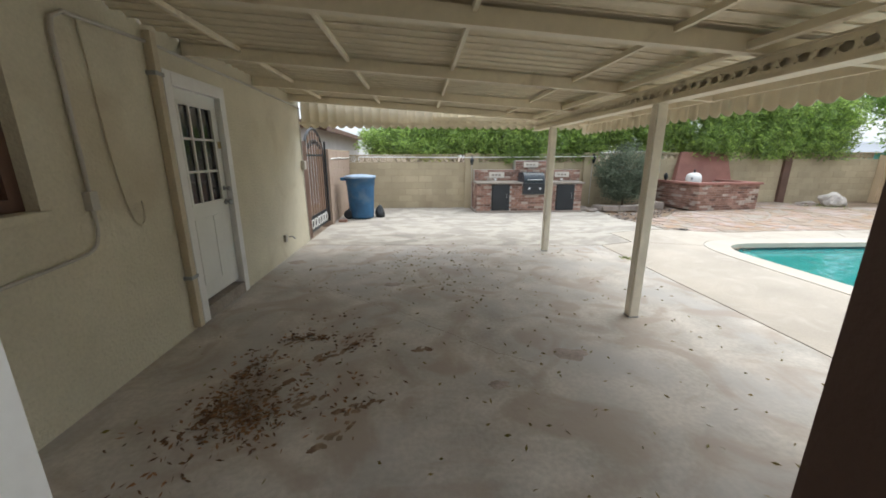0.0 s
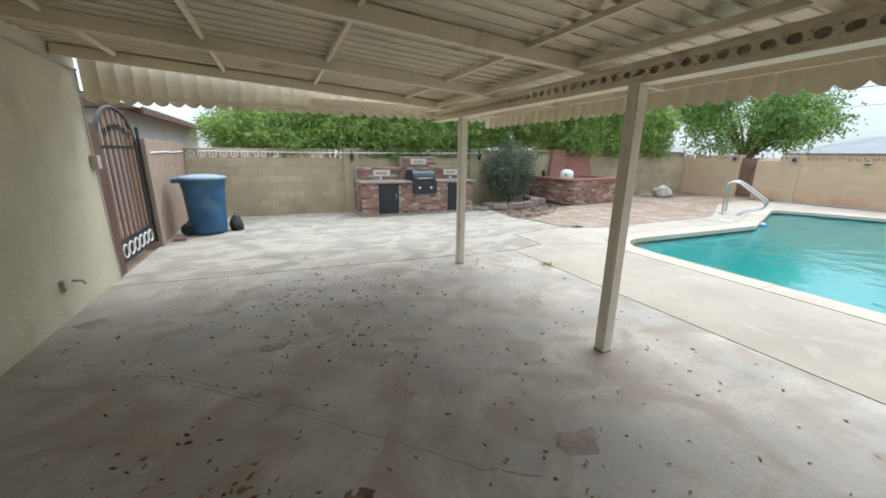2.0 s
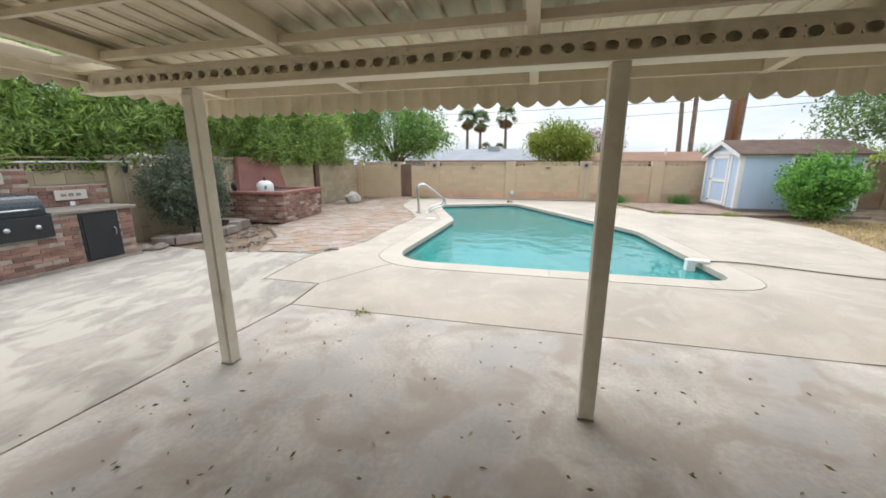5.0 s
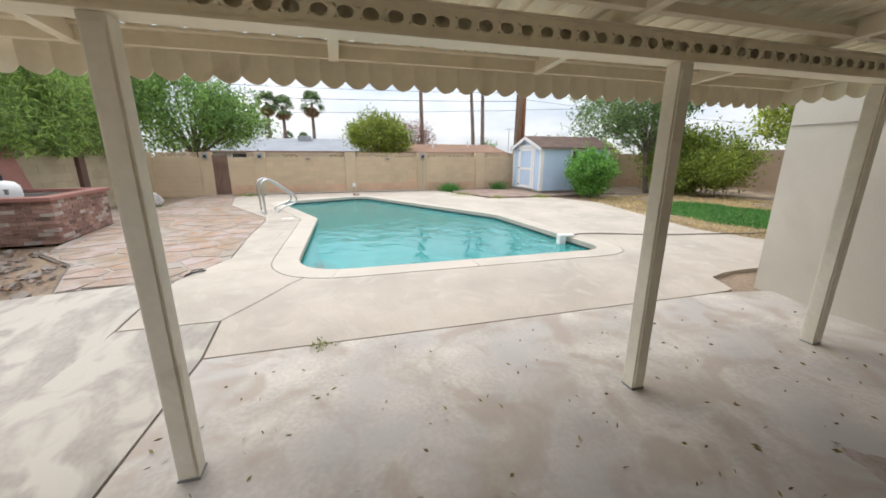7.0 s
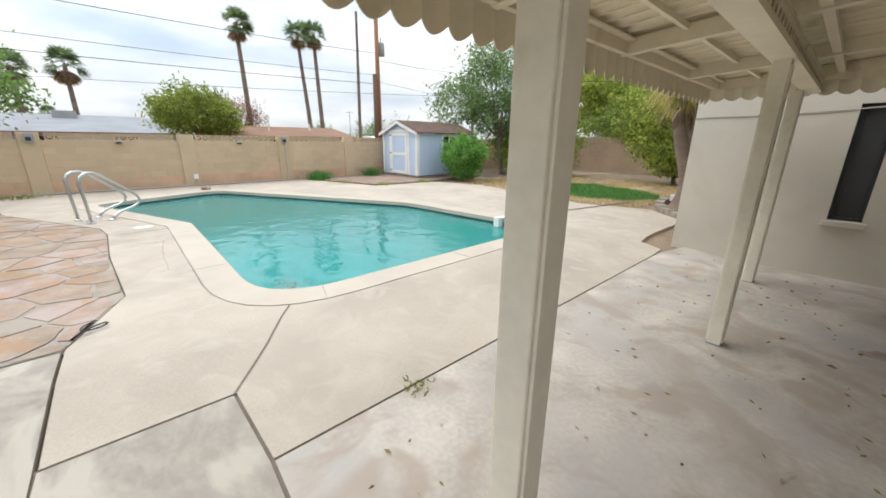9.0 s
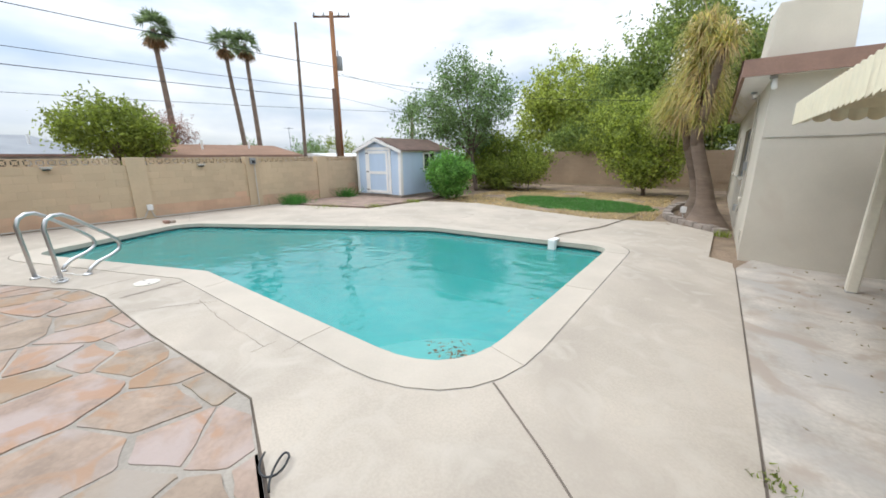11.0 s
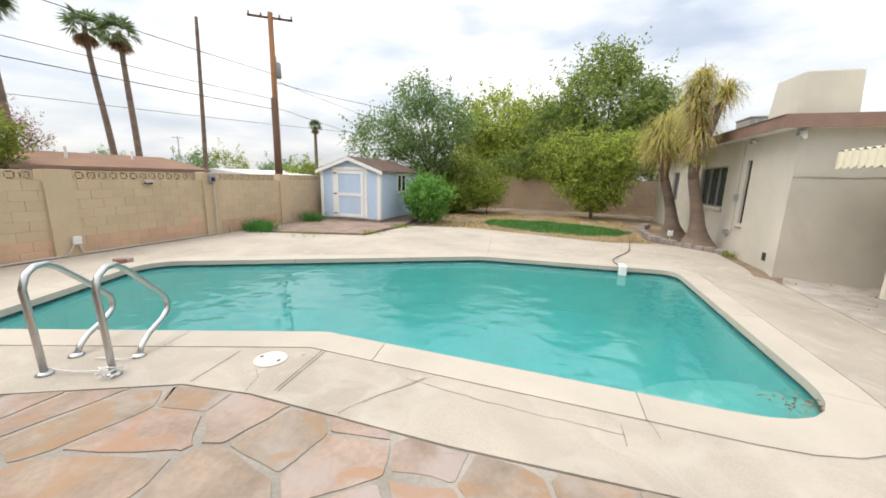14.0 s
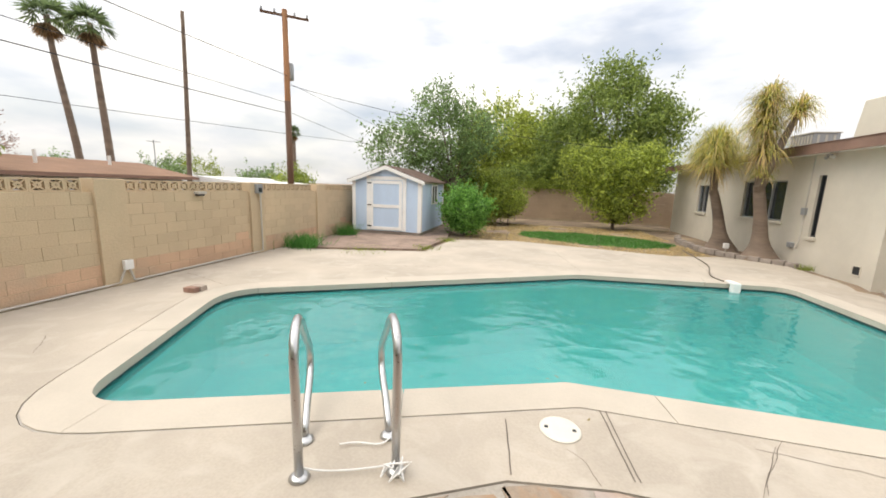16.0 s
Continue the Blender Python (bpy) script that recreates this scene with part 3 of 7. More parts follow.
def pierced(outer, holes, axis, face, thick):
    """An upright wall as one mesh, from its outline and openings in elevation."""
    bm = slab(outer, holes, -thick, 0.0)
    for v in bm.verts:
        u, w, d = v.co
        v.co = (face + d, u, w) if axis == "x" else (u, face + d, w)
    bmesh.ops.recalc_face_normals(bm, faces=bm.faces[:])
    return bm


def hole(u0, u1, z0, z1):
    return [(u0, z0), (u1, z0), (u1, z1), (u0, z1)]


bm = pierced([(-1.6, -0.1), (3.42, -0.1), (3.42, 2.2), (4.25, 2.2), (4.25, -0.1), (6.95, -0.1), (6.95, 2.75), (-1.6, 2.75)], [hole(1.05, 2.12, 1.28, 2.2)], "x", WX, 0.22)
setting("wall_west", bm, M_STUCCO, "cream sand-finish stucco house wall beside the patio")
bm = boxes((WX - 4, WX - 0.22, 6.75, 6.95, -0.1, 2.75), (WX - 4, WX - 3.8, -1.6, 6.75, -0.1, 2.75))
setting("wall_house_return", bm, M_STUCCO, "cream stucco return wall of the house")
WY, WT = 0.46, 0.2
bm = pierced([(WX, -0.1), (-0.65, -0.1), (-0.65, 2.2), (0.75, 2.2), (0.75, -0.1), (3.3, -0.1), (3.3, 2.6), (WX, 2.6)], [hole(1.5, 1.78, 0.68, 1.95)], "y", WY, WT)
setting("wall_wing_north", bm, M_WING, "pale stucco wall of the house wing facing the patio")
E_WIN = ((-4.2, -2.35, 0.98, 2.02), (-7.2, -6.4, 0.95, 1.95), (-1.34, -1.12, 0.72, 2.1))
bm = pierced([(-9.5, -0.1), (WY - WT, -0.1), (WY - WT, 2.6), (-9.5, 2.6)], [hole(*w) for w in E_WIN], "x", 3.3, 0.2)
setting("wall_wing_east", bm, M_WING, "pale stucco wing wall facing the lawn")
setting("wall_wing_back", boxes((WX, 3.1, -9.5, -9.3, -0.1, 2.6), (WX - 0.2, WX, -9.5, -1.6, -0.1, 2.6)), M_WING, "plain closing wall of the wing")
setting("wall_room", boxes((WX, 3.1, -1.8, -1.6, -0.1, 2.6)), M_WHITE, "plain white inner wall of the room behind the door")
setting("ceiling", boxes((WX, 3.1, -1.6, WY - WT, 2.42, 2.5)), M_WHITE, "plain white ceiling of the room behind the door")
# wing roof with mauve fascia
bm = bmesh.new()
ro = [(-2.3, 0.16), (3.62, 0.62), (3.62, -9.9), (-2.3, -9.9)]
prism(bm, ro, 2.56, 2.64)
setting("soffit", bm, M_WHITE, "white painted soffit under the wing roof edge", category="roof")
bm = boxes((3.62, 3.66, -9.9, 0.66, 2.54, 2.76), (0.2, 3.66, 0.66, 0.70, 2.54, 2.76))
setting("fascia", bm, M_FASCIA, "mauve brown painted fascia board on the wing", category="roof")
bm = bmesh.new()
v = [bm.verts.new(c) for c in ((-2.3, 0.70, 2.75), (3.68, 0.70, 2.75), (3.68, -9.9, 2.75), (-2.3, -9.9, 2.75), (-2.3, -3.8, 3.25), (0.6, -3.8, 3.25), (0.6, -6.2, 3.25), (-2.3, -6.2, 3.25))]
for f in ((0, 1, 5, 4), (1, 2, 6, 5), (2, 3, 7, 6), (4, 5, 6, 7), (0, 3, 2, 1), (3, 0, 4, 7)):
    bm.faces.new([v[i] for i in f])
setting("roof", bm, M_SHINGLE, "low-slope shingle roof of the wing")
bm = bmesh.new()
ch0 = [bm.verts.new((x, y, 2.6)) for x, y in ((3.47, -0.46), (3.43, 0.46), (2.56, 0.46), (2.56, -0.46))]
ch1 = [bm.verts.new((x, y, 3.48)) for x, y in ((3.42, -0.39), (3.38, 0.42), (2.6, 0.42), (2.6, -0.39))]
for i in range(4):
    bm.faces.new((ch0[i], ch0[(i + 1) % 4], ch1[(i + 1) % 4], ch1[i]))
bm.faces.new(ch1)
bm.faces.new(ch0[::-1])
bmesh.ops.recalc_face_normals(bm, faces=bm.faces)
setting("chimney", bm, M_WING, "boxy pale stucco chimney on the wing roof", bevel=0.02, category="chimney")
bm = boxes((WX - 4.3, WX + 0.3, 0.7, 7.3, 2.75, 2.8))
setting("roof_main", bm, M_SHINGLE, "flat edge of the main house roof")

# ---- boundary walls: core and pillars; blocks follow at the end of the file ----
NY, EX, SY = 11.5, 15.4, -12.0
north = setting("wall_north", boxes((WX - 0.2, EX + 0.2, NY + 0.004, NY + 0.19, -0.1, 1.40 - 0.01)), M_MORTAR, "tan concrete block garden wall with a breeze block top course")
east = setting("wall_east", boxes((EX + 0.004, EX + 0.19, 9.44, NY, -0.1, 1.345), (EX + 0.004, EX + 0.19, SY, 8.92, -0.1, 1.345)), M_MORTAR_E, "sand coloured block garden wall with a breeze block top course")
south = setting("wall_south", boxes((-2, EX + 0.2, SY - 0.2, SY - 0.004, -0.1, 1.7)), M_MORTAR, "brown block wall at the back of the lawn")
west = setting("wall_gate", boxes((WX - 0.19, WX - 0.004, 8.72, NY + 0.1, -0.1, 1.74)), M_MORTAR, "mauve painted block wall beside the gate")

# ---- patio cover ----
PX, PY0, PY1 = 2.15, 1.05, 6.9


def deck_z(x):
    return 2.29 - 0.066 * (x - PX)


PITCH = 0.155
cover = thing("patio_cover", "beige painted aluminium patio cover with ribbed roof pans", "patio cover", (PX, 3.3, 0))
n_pan = int((PY1 - PY0) / PITCH)
PROF = [(-0.01, -0.012), (0.09, -0.012), (0.095, 0.0), (0.16, 0.012), (0.5, 0.03), (0.84, 0.012), (0.92, 0.0), (0.995, 0.0), (1.0, -0.008), (1.04, -0.008)]
pan_mesh = None
for k in range(n_pan):
    if pan_mesh is None:
        vs, fs = [], []
        for low in (0.0, 0.005):
            for u, h in PROF:
                for x in (WX + 0.01, 3.05):
                    vs.append((x, PY0 + u * PITCH, deck_z(x) + h + low))
        m = len(PROF)
        for i in range(m - 1):
            fs.append((2 * i, 2 * i + 1, 2 * i + 3, 2 * i + 2))
            fs.append((2 * m + 2 * i + 2, 2 * m + 2 * i + 3, 2 * m + 2 * i + 1, 2 * m + 2 * i))
        pan = raw("roof_pan", vs, fs, M_ALU, cover, "ribbed beige roof pan")
        pan_mesh = pan.data
    else:
        pan = new("roof_pan", pan_mesh)
        pan.parent = cover
        pan.matrix_parent_inverse = cover.matrix_basis.inverted()
        pan.location = (0, k * PITCH, 0)
for y in (1.10, 2.25, 3.7, 5.12, 6.45):
    bm = bmesh.new()
    sec = [(-0.03, -0.016), (-0.03, -0.115), (0.03, -0.115), (0.03, -0.016), (0.024, -0.016), (0.024, -0.108), (-0.024, -0.108), (-0.024, -0.016)]
    ends = [[bm.verts.new((x, y + dy, deck_z(x) + dz)) for dy, dz in sec] for x in (WX + 0.02, 3.0)]
    for i in range(8):
        bm.faces.new((ends[0][i - 1], ends[0][i], ends[1][i], ends[1][i - 1]))
    bmesh.ops.recalc_face_normals(bm, faces=bm.faces[:])
    part("rafter", bm, M_ALU, cover)
for x in (-1.6, -0.64, 0.32, 1.5, 2.6):
    bm = boxes((x - 0.014, x + 0.014, PY0 + 0.03, PY1 - 0.03, deck_z(x) - 0.05, deck_z(x) - 0.014))
    part("purlin", bm, M_ALU, cover)
# main beam: two perforated side plates between flanges
cell, bh = 0.1025, 0.115
b0 = bmesh.new()
cz = 0.5 * bh
loops = [[(-cell / 2, 0.0), (cell / 2, 0.0), (cell / 2, bh), (-cell / 2, bh)],
         [(0.034 * math.cos(2 * math.pi * k / 14), cz + 0.025 * math.sin(2 * math.pi * k / 14)) for k in range(14)],
         [(cell / 2 - 0.009, cz + 0.014), (cell / 2 - 0.016, cz + 0.021), (cell / 2 - 0.009, cz + 0.028), (cell / 2 - 0.002, cz + 0.021)],
         [(cell / 2 - 0.009, cz - 0.028), (cell / 2 - 0.016, cz - 0.021), (cell / 2 - 0.009, cz - 0.014), (cell / 2 - 0.002, cz - 0.021)]]
es = []
for lp in loops:
    vs = [b0.verts.new((p, 0, q)) for p, q in lp]
    es += [b0.edges.new((vs[i - 1], vs[i])) for i in range(len(vs))]
bmesh.ops.triangle_fill(b0, use_beauty=True, edges=es, normal=(0, -1, 0))
b0.verts.index_update()
cv, cf = [v.co.copy() for v in b0.verts], [[v.index for v in f.verts] for f in b0.faces]
b0.free()
BX0, BX1, BZ = PX - 0.055, PX + 0.055, 2.05
n_cell = int((6.86 - 1.02) / cell)
for x in (BX0, BX1):
    verts, faces = [], []
    for k in range(n_cell):
        o = len(verts)
        verts += [(x, 1.02 + cell * (k + 0.5) + c.x, BZ + c.z) for c in cv]
        faces += [[o + i for i in f] for f in cf]
    bm = bmesh.new()
    bv = [bm.verts.new(c) for c in verts]
    for f in faces:
        bm.faces.new([bv[i] for i in f])
    bmesh.ops.remove_doubles(bm, verts=bm.verts[:], dist=0.0005)
    p = part("beam_plate", bm, M_ALU, cover, "beam plate pierced with oval cut-outs")
    s = p.modifiers.new("thick", "SOLIDIFY")
    s.thickness, s.offset = 0.004, 0.0
part("beam_flange", boxes((BX0 - 0.012, BX1 + 0.012, 1.0, 6.87, BZ - 0.014, BZ)), M_ALU, cover)
part("beam_flange", boxes((BX0 - 0.012, BX1 + 0.012, 1.0, 6.87, BZ + bh, BZ + bh + 0.014)), M_ALU, cover)
part("beam_web", boxes((PX - 0.008, PX + 0.008, 1.03, 6.85, BZ + 0.001, BZ + bh - 0.001)), M_ALU, cover)
part("beam_rib", boxes((PX - 0.20, PX - 0.15, 1.05, 6.85, 2.20, 2.245)), M_ALU, cover)
# edge channel and scalloped valance
part("edge_channel", boxes((2.95, 2.99, PY0, PY1, 2.125, 2.215), (2.90, 2.95, PY0, PY1, 2.20, 2.215)), M_ALU, cover)
part("edge_channel", boxes((WX + 0.02, 2.99, PY1 - 0.05, PY1 - 0.02, 2.125, 2.165)), M_ALU, cover)
part("edge_channel", boxes((0.3, 2.99, PY1 - 0.052, PY1 - 0.02, 2.20, 2.265)), M_ALU, cover)
part("edge_channel", boxes((0.9, 2.99, PY0 + 0.02, PY0 + 0.05, 2.14, 2.21)), M_ALU, cover)


def valance(p0, p1, top, bottom, out):
    """A row of scalloped, rounded flaps hanging from an edge, bulging towards out."""
    p0, p1, out = Vector(p0), Vector(p1), Vector(out)
    count = max(1, round((p1 - p0).length / PITCH))
    for k in range(count):
        verts, faces = [], []
        for i in range(9):
            u = i / 8
            c = p0.lerp(p1, (k - 0.01 + 1.02 * u) / count)
            zt = top(c.x)
            zb = bottom + 0.045 * (2 * u - 1) ** 2
            for thick in (0.0, 0.006):
                bul = out * (0.022 * math.sin(math.pi * u) + thick)
                for z in (zt, zb):
                    verts.append((c.x + bul.x, c.y + bul.y, z))
        for i in range(8):
            o = 4 * i
            faces += [(o, o + 1, o + 5, o + 4), (o + 6, o + 7, o + 3, o + 2), (o + 1, o + 3, o + 7, o + 5)]
        raw("valance_flap", verts, faces, M_ALU, cover, "scalloped hanging valance flap")


valance((3.05, PY0, 0), (3.05, PY1, 0), lambda x: 2.235, 1.97, (1, 0, 0))
valance((3.05, PY1, 0), (WX + 0.05, PY1, 0), lambda x: deck_z(x) - 0.012 - 0.035 * ramp01(-x, -0.5, 1.5), 2.065, (0, 1, 0))
valance((0.75, PY0, 0), (3.05, PY0, 0), lambda x: deck_z(x), 2.0, (0, -1, 0))

# posts, each with its base lip
for k, (x, y) in enumerate(((2.15, 5.94), (2.15, 3.27), (2.24, 1.34))):
    bm = bmesh.new()
    box(bm, x - 0.045, x + 0.045, y - 0.047, y + 0.047, 0.0, 2.036)
    post = part("post", bm, M_POST, cover, "cream painted square metal post", bevel=0.006)
    for s in (-1, 1):
        part("face_plate", boxes((x - 0.055 if s < 0 else x + 0.045, x - 0.045 if s < 0 else x + 0.055, y - 0.037, y + 0.037, 0.03, 2.0)), M_POST, post, bevel=0.003)
    part("post_foot", boxes((x - 0.05, x + 0.05, y - 0.05, y + 0.05, 0.0, 0.012)), M_GREY, post)


# ---- things on the house walls ----
y0, y1, z0, z1 = DOOR
door = setting("door_1", boxes((WX - 0.16, WX - 0.115, y0 + 0.005, y1 - 0.005, z0, 1.12), (WX - 0.16, WX - 0.115, y0 + 0.005, y0 + 0.11, 1.12, z1), (WX - 0.16, WX - 0.115, y1 - 0.11, y1 - 0.005, 1.12, z1),
                                 (WX - 0.16, WX - 0.115, y0 + 0.11, y1 - 0.11, 2.05, z1)), M_DOOR, "off-white nine-light exterior door, closed")
gy0, gy1, gz0, gz1 = y0 + 0.11, y1 - 0.11, 1.12, 2.05
for i in range(3):
    for j in range(3):
        w, h = (gy1 - gy0) / 3, (gz1 - gz0) / 3
        part("pane", boxes((WX - 0.145, WX - 0.138, gy0 + i * w, gy0 + (i + 1) * w, gz0 + j * h, gz0 + (j + 1) * h)), M_GLASS, door, "dark reflecting glass pane")
for i in range(1, 3):
    part("glazing_bar", boxes((WX - 0.135, WX - 0.115, gy0 + i * (gy1 - gy0) / 3 - 0.011, gy0 + i * (gy1 - gy0) / 3 + 0.011, gz0, gz1)), M_DOOR, door)
    part("glazing_bar", boxes((WX - 0.134, WX - 0.116, gy0, gy1, gz0 + i * (gz1 - gz0) / 3 - 0.011, gz0 + i * (gz1 - gz0) / 3 + 0.011)), M_DOOR, door)
for a, b, c, d in ((gy0 - 0.02, gy0 + 0.012, gz0 - 0.02, gz1 + 0.02), (gy1 - 0.012, gy1 + 0.02, gz0 - 0.02, gz1 + 0.02), (gy0, gy1, gz0 - 0.02, gz0 + 0.012), (gy0, gy1, gz1 - 0.012, gz1 + 0.02)):
    part("glazing_frame", boxes((WX - 0.118, WX - 0.105, a, b, c, d)), M_DOOR, door)
for a, b in ((y0 + 0.1, y0 + 0.36), (y0 + 0.42, y1 - 0.1)):
    part("panel", boxes((WX - 0.117, WX - 0.109, a, b, 0.32, 0.98)), M_DOOR, door, bevel=0.003)
for z, r in ((1.09, 0.032), (1.24, 0.026)):
    bm = bmesh.new()
    lathe(bm, [(r, 0), (r, 0.012), (r * 0.4, 0.016), (r * 0.4, 0.035), (r * 0.9, 0.045), (r, 0.062), (r * 0.6, 0.075)], n=12)
    bmesh.ops.transform(bm, matrix=Matrix.Translation((WX - 0.112, y1 - 0.07, z)) @ Euler((0, math.pi / 2, 0)).to_matrix().to_4x4(), verts=bm.verts[:])
    part("door_knob" if z < 1.2 else "deadbolt", bm, M_GREY, door, "tarnished brass knob" if z < 1.2 else "round deadbolt cylinder", smooth=True)
part("paper_tag", boxes((WX - 0.108, WX - 0.104, y1 - 0.07, y1 - 0.01, 1.66, 1.73)), L_STRAW, door, "yellow paper tag")
door.location.x = 0.075
trim = setting("trim", boxes((WX - 0.16, WX - 0.03, y0 - 0.03, y0, 0.0, z1 + 0.03), (WX - 0.16, WX - 0.03, y1, y1 + 0.03, 0.0, z1 + 0.03), (WX - 0.16, WX - 0.03, y0, y1, z1, z1 + 0.03)), M_WHITE, "white door jamb lining")
for d in ((WX - 0.03, WX + 0.022, y0 - 0.10, y0, 0.0, z1 + 0.115), (WX - 0.03, WX + 0.022, y1, y1 + 0.10, 0.0, z1 + 0.115), (WX - 0.03, WX + 0.024, y0, y1, z1, z1 + 0.115)):
    part("casing", boxes(d), M_WHITE, trim, "white painted door casing", bevel=0.004)
setting("door_sill", boxes((WX - 0.2, WX + 0.02, y0, y1, 0.0, 0.13), (WX - 0.2, WX - 0.10, y0, y1, 0.13, z0)), M_KERB, "grey concrete sill with a metal threshold under the door", bevel=0.005)

win = setting("window_1", boxes((WX - 0.15, WX - 0.13, 1.05, 2.12, 1.28, 2.2)), M_SCREEN, "dark screened window in a tan recess")
for d in ((WX - 0.13, WX - 0.08, 1.05, 1.12, 1.28, 2.2), (WX - 0.13, WX - 0.08, 2.05, 2.12, 1.28, 2.2), (WX - 0.13, WX - 0.08, 1.12, 2.05, 2.13, 2.2), (WX - 0.13, WX - 0.08, 1.12, 2.05, 1.28, 1.35)):
    part("window_frame", boxes(d), M_BROWN, win)
part("window_sill", boxes((WX - 0.12, WX + 0.03, 1.0, 2.16, 1.22, 1.279)), M_STUCCO, win, bevel=0.008)

ds = thing("downspout", "cream painted square downspout on the stucco wall", "downspout", (WX + 0.04, 3.2, 0))
part("pipe", boxes((WX + 0.004, WX + 0.07, 3.2, 3.265, 0.03, 2.52)), mat("cream downspout paint", (0.58, 0.50, 0.36), 0.6, var=0.15, scale=2, bump=0.05), ds, bevel=0.006)
for z in (0.5, 2.2):
    part("strap", boxes((WX + 0.001, WX + 0.075, 3.18, 3.285, z, z + 0.03)), M_GREY, ds)

cd = thing("electrical_conduit", "grey painted conduit looping along the stucco wall", "conduit", (WX + 0.02, 2.4, 1.0))
k = WX + 0.022
part("pipe", tubed([(k, 2.42, 1.36), (k, 2.42, 2.28), (k, 2.44, 2.36), (k, 2.52, 2.41), (k, 3.2, 2.44), (k, 5.0, 2.43), (k, 6.9, 2.40)], 0.013), M_PIPE, cd, smooth=True)
part("junction_box", boxes((WX, WX + 0.05, 2.39, 2.45, 1.24, 1.36)), M_PIPE, cd, bevel=0.004)
part("cable", tubed(bez((k, 2.42, 1.24), (k, 2.44, 1.0), (k, 2.36, 0.98), (k, 2.25, 0.97)) + [Vector((k, 1.9, 0.94)), Vector((k, 1.3, 0.9))], 0.011), M_PIPE, cd, smooth=True)
w2 = thing("wall_cable", "thin cream cable hanging in a loop on the stucco", "cable", (WX + 0.01, 2.7, 1.0))
part("wire", tubed(bez((k - 0.01, 2.62, 2.42), (k - 0.01, 2.66, 1.9), (k - 0.01, 2.64, 1.5), (k - 0.01, 2.74, 1.16)) + bez((k - 0.01, 2.74, 1.16), (k - 0.01, 2.8, 1.02), (k - 0.01, 2.9, 1.06), (k - 0.01, 2.86, 1.25)), 0.006), M_STUCCO, w2, smooth=True)
out = thing("outdoor_outlet", "grey weatherproof outlet box low on the stucco wall", "outlet", (WX + 0.02, 5.65, 0.3))
part("box", boxes((WX, WX + 0.04, 5.62, 5.69, 0.28, 0.39)), M_PIPE, out, bevel=0.004)
part("hose_bib", tubed([(WX, 5.85, 0.32), (WX + 0.07, 5.85, 0.32), (WX + 0.10, 5.85, 0.28)], 0.012), M_GREY, out, "small metal tap")
cb = thing("meter_box", "small grey meter box with a cable on the wall corner", "meter box", (WX + 0.02, 6.86, 1.2))
part("box", boxes((WX, WX + 0.07, 6.80, 6.90, 1.35, 1.5)), M_PIPE, cb, bevel=0.005)
part("wire", tubed([(WX + 0.02, 6.86, 1.35), (WX + 0.025, 6.84, 0.8), (WX + 0.02, 6.90, 0.0)], 0.008), M_PIPE, cb)
part("wire", tubed([(WX + 0.02, 6.86, 1.5), (WX + 0.022, 6.87, 2.4)], 0.012), M_PIPE, cb)

# wing: narrow window, east windows, vents, floodlights, doorway frame
def wall_window(name, label, fixed, lo, hi, zb, zt, axis, sill=True, sash=0):
    """Screened window in a wall plane; axis 'y': wall faces +y; 'x': wall faces +x."""
    def bx(u0, u1, d0, d1, a, b):
        return (u0, u1, fixed + d0, fixed + d1, a, b) if axis == "y" else (fixed + d0, fixed + d1, u0, u1, a, b)
    w = setting(name, boxes(bx(lo, hi, -0.12, -0.10, zb, zt)), M_SCREEN if not sash else M_GLASS, label)
    for d in (bx(lo, lo + 0.035, -0.10, -0.05, zb, zt), bx(hi - 0.035, hi, -0.10, -0.05, zb, zt), bx(lo + 0.035, hi - 0.035, -0.10, -0.05, zt - 0.035, zt), bx(lo + 0.035, hi - 0.035, -0.10, -0.05, zb, zb + 0.035)):
        part("window_frame", boxes(d), M_GREY if sash else M_DARK, w)
    for i in range(sash):
        u = lo + (hi - lo) * (i + 1) / (sash + 1)
        part("mullion", boxes(bx(u - 0.02, u + 0.02, -0.09, -0.045, zb + 0.035, zt - 0.035)), M_GREY, w)
    if sill:
        part("window_sill", boxes(bx(lo - 0.04, hi + 0.04, -0.1, 0.05, zb - 0.07, zb - 0.002)), M_WING, w, bevel=0.01)


wall_window("window_2", "narrow dark screened window in the pale wing wall", WY, 1.5, 1.78, 0.68, 1.95, "y")
wall_window("window_3", "wide aluminium sliding window with dark glass", 3.3, -4.2, -2.35, 0.98, 2.02, "x", sash=2)
wall_window("window_4", "small screened window near the far end of the wing", 3.3, -7.2, -6.4, 0.95, 1.95, "x", sash=1)
wall_window("window_5", "tall narrow dark window in the wing", 3.3, -1.34, -1.12, 0.72, 2.1, "x")
dr = setting("door_2", boxes((0.71, 0.748, WY - WT - 0.02, WY + 0.012, 0.0, 2.16)), M_BROWN, "open patio doorway with a dark brown jamb")
part("door_frame", boxes((-0.648, -0.61, WY - WT - 0.02, WY + 0.012, 0.0, 2.16), (-0.648, 0.748, WY - WT - 0.02, WY + 0.012, 2.16, 2.198)), M_WHITE, dr, "pale painted jamb")
vt = thing("foundation_vent", "dark louvred foundation vent low in the wing wall", "vent", (3.3, 0.1, 0.22))
part("frame", boxes((3.3, 3.312, -0.02, 0.0, 0.12, 0.32), (3.3, 3.312, 0.16, 0.18, 0.12, 0.32), (3.3, 3.312, 0.0, 0.16, 0.30, 0.32), (3.3, 3.312, 0.0, 0.16, 0.12, 0.14)), M_WING, vt)
part("screen", boxes((3.3, 3.304, 0.0, 0.16, 0.14, 0.30)), M_DARK, vt)


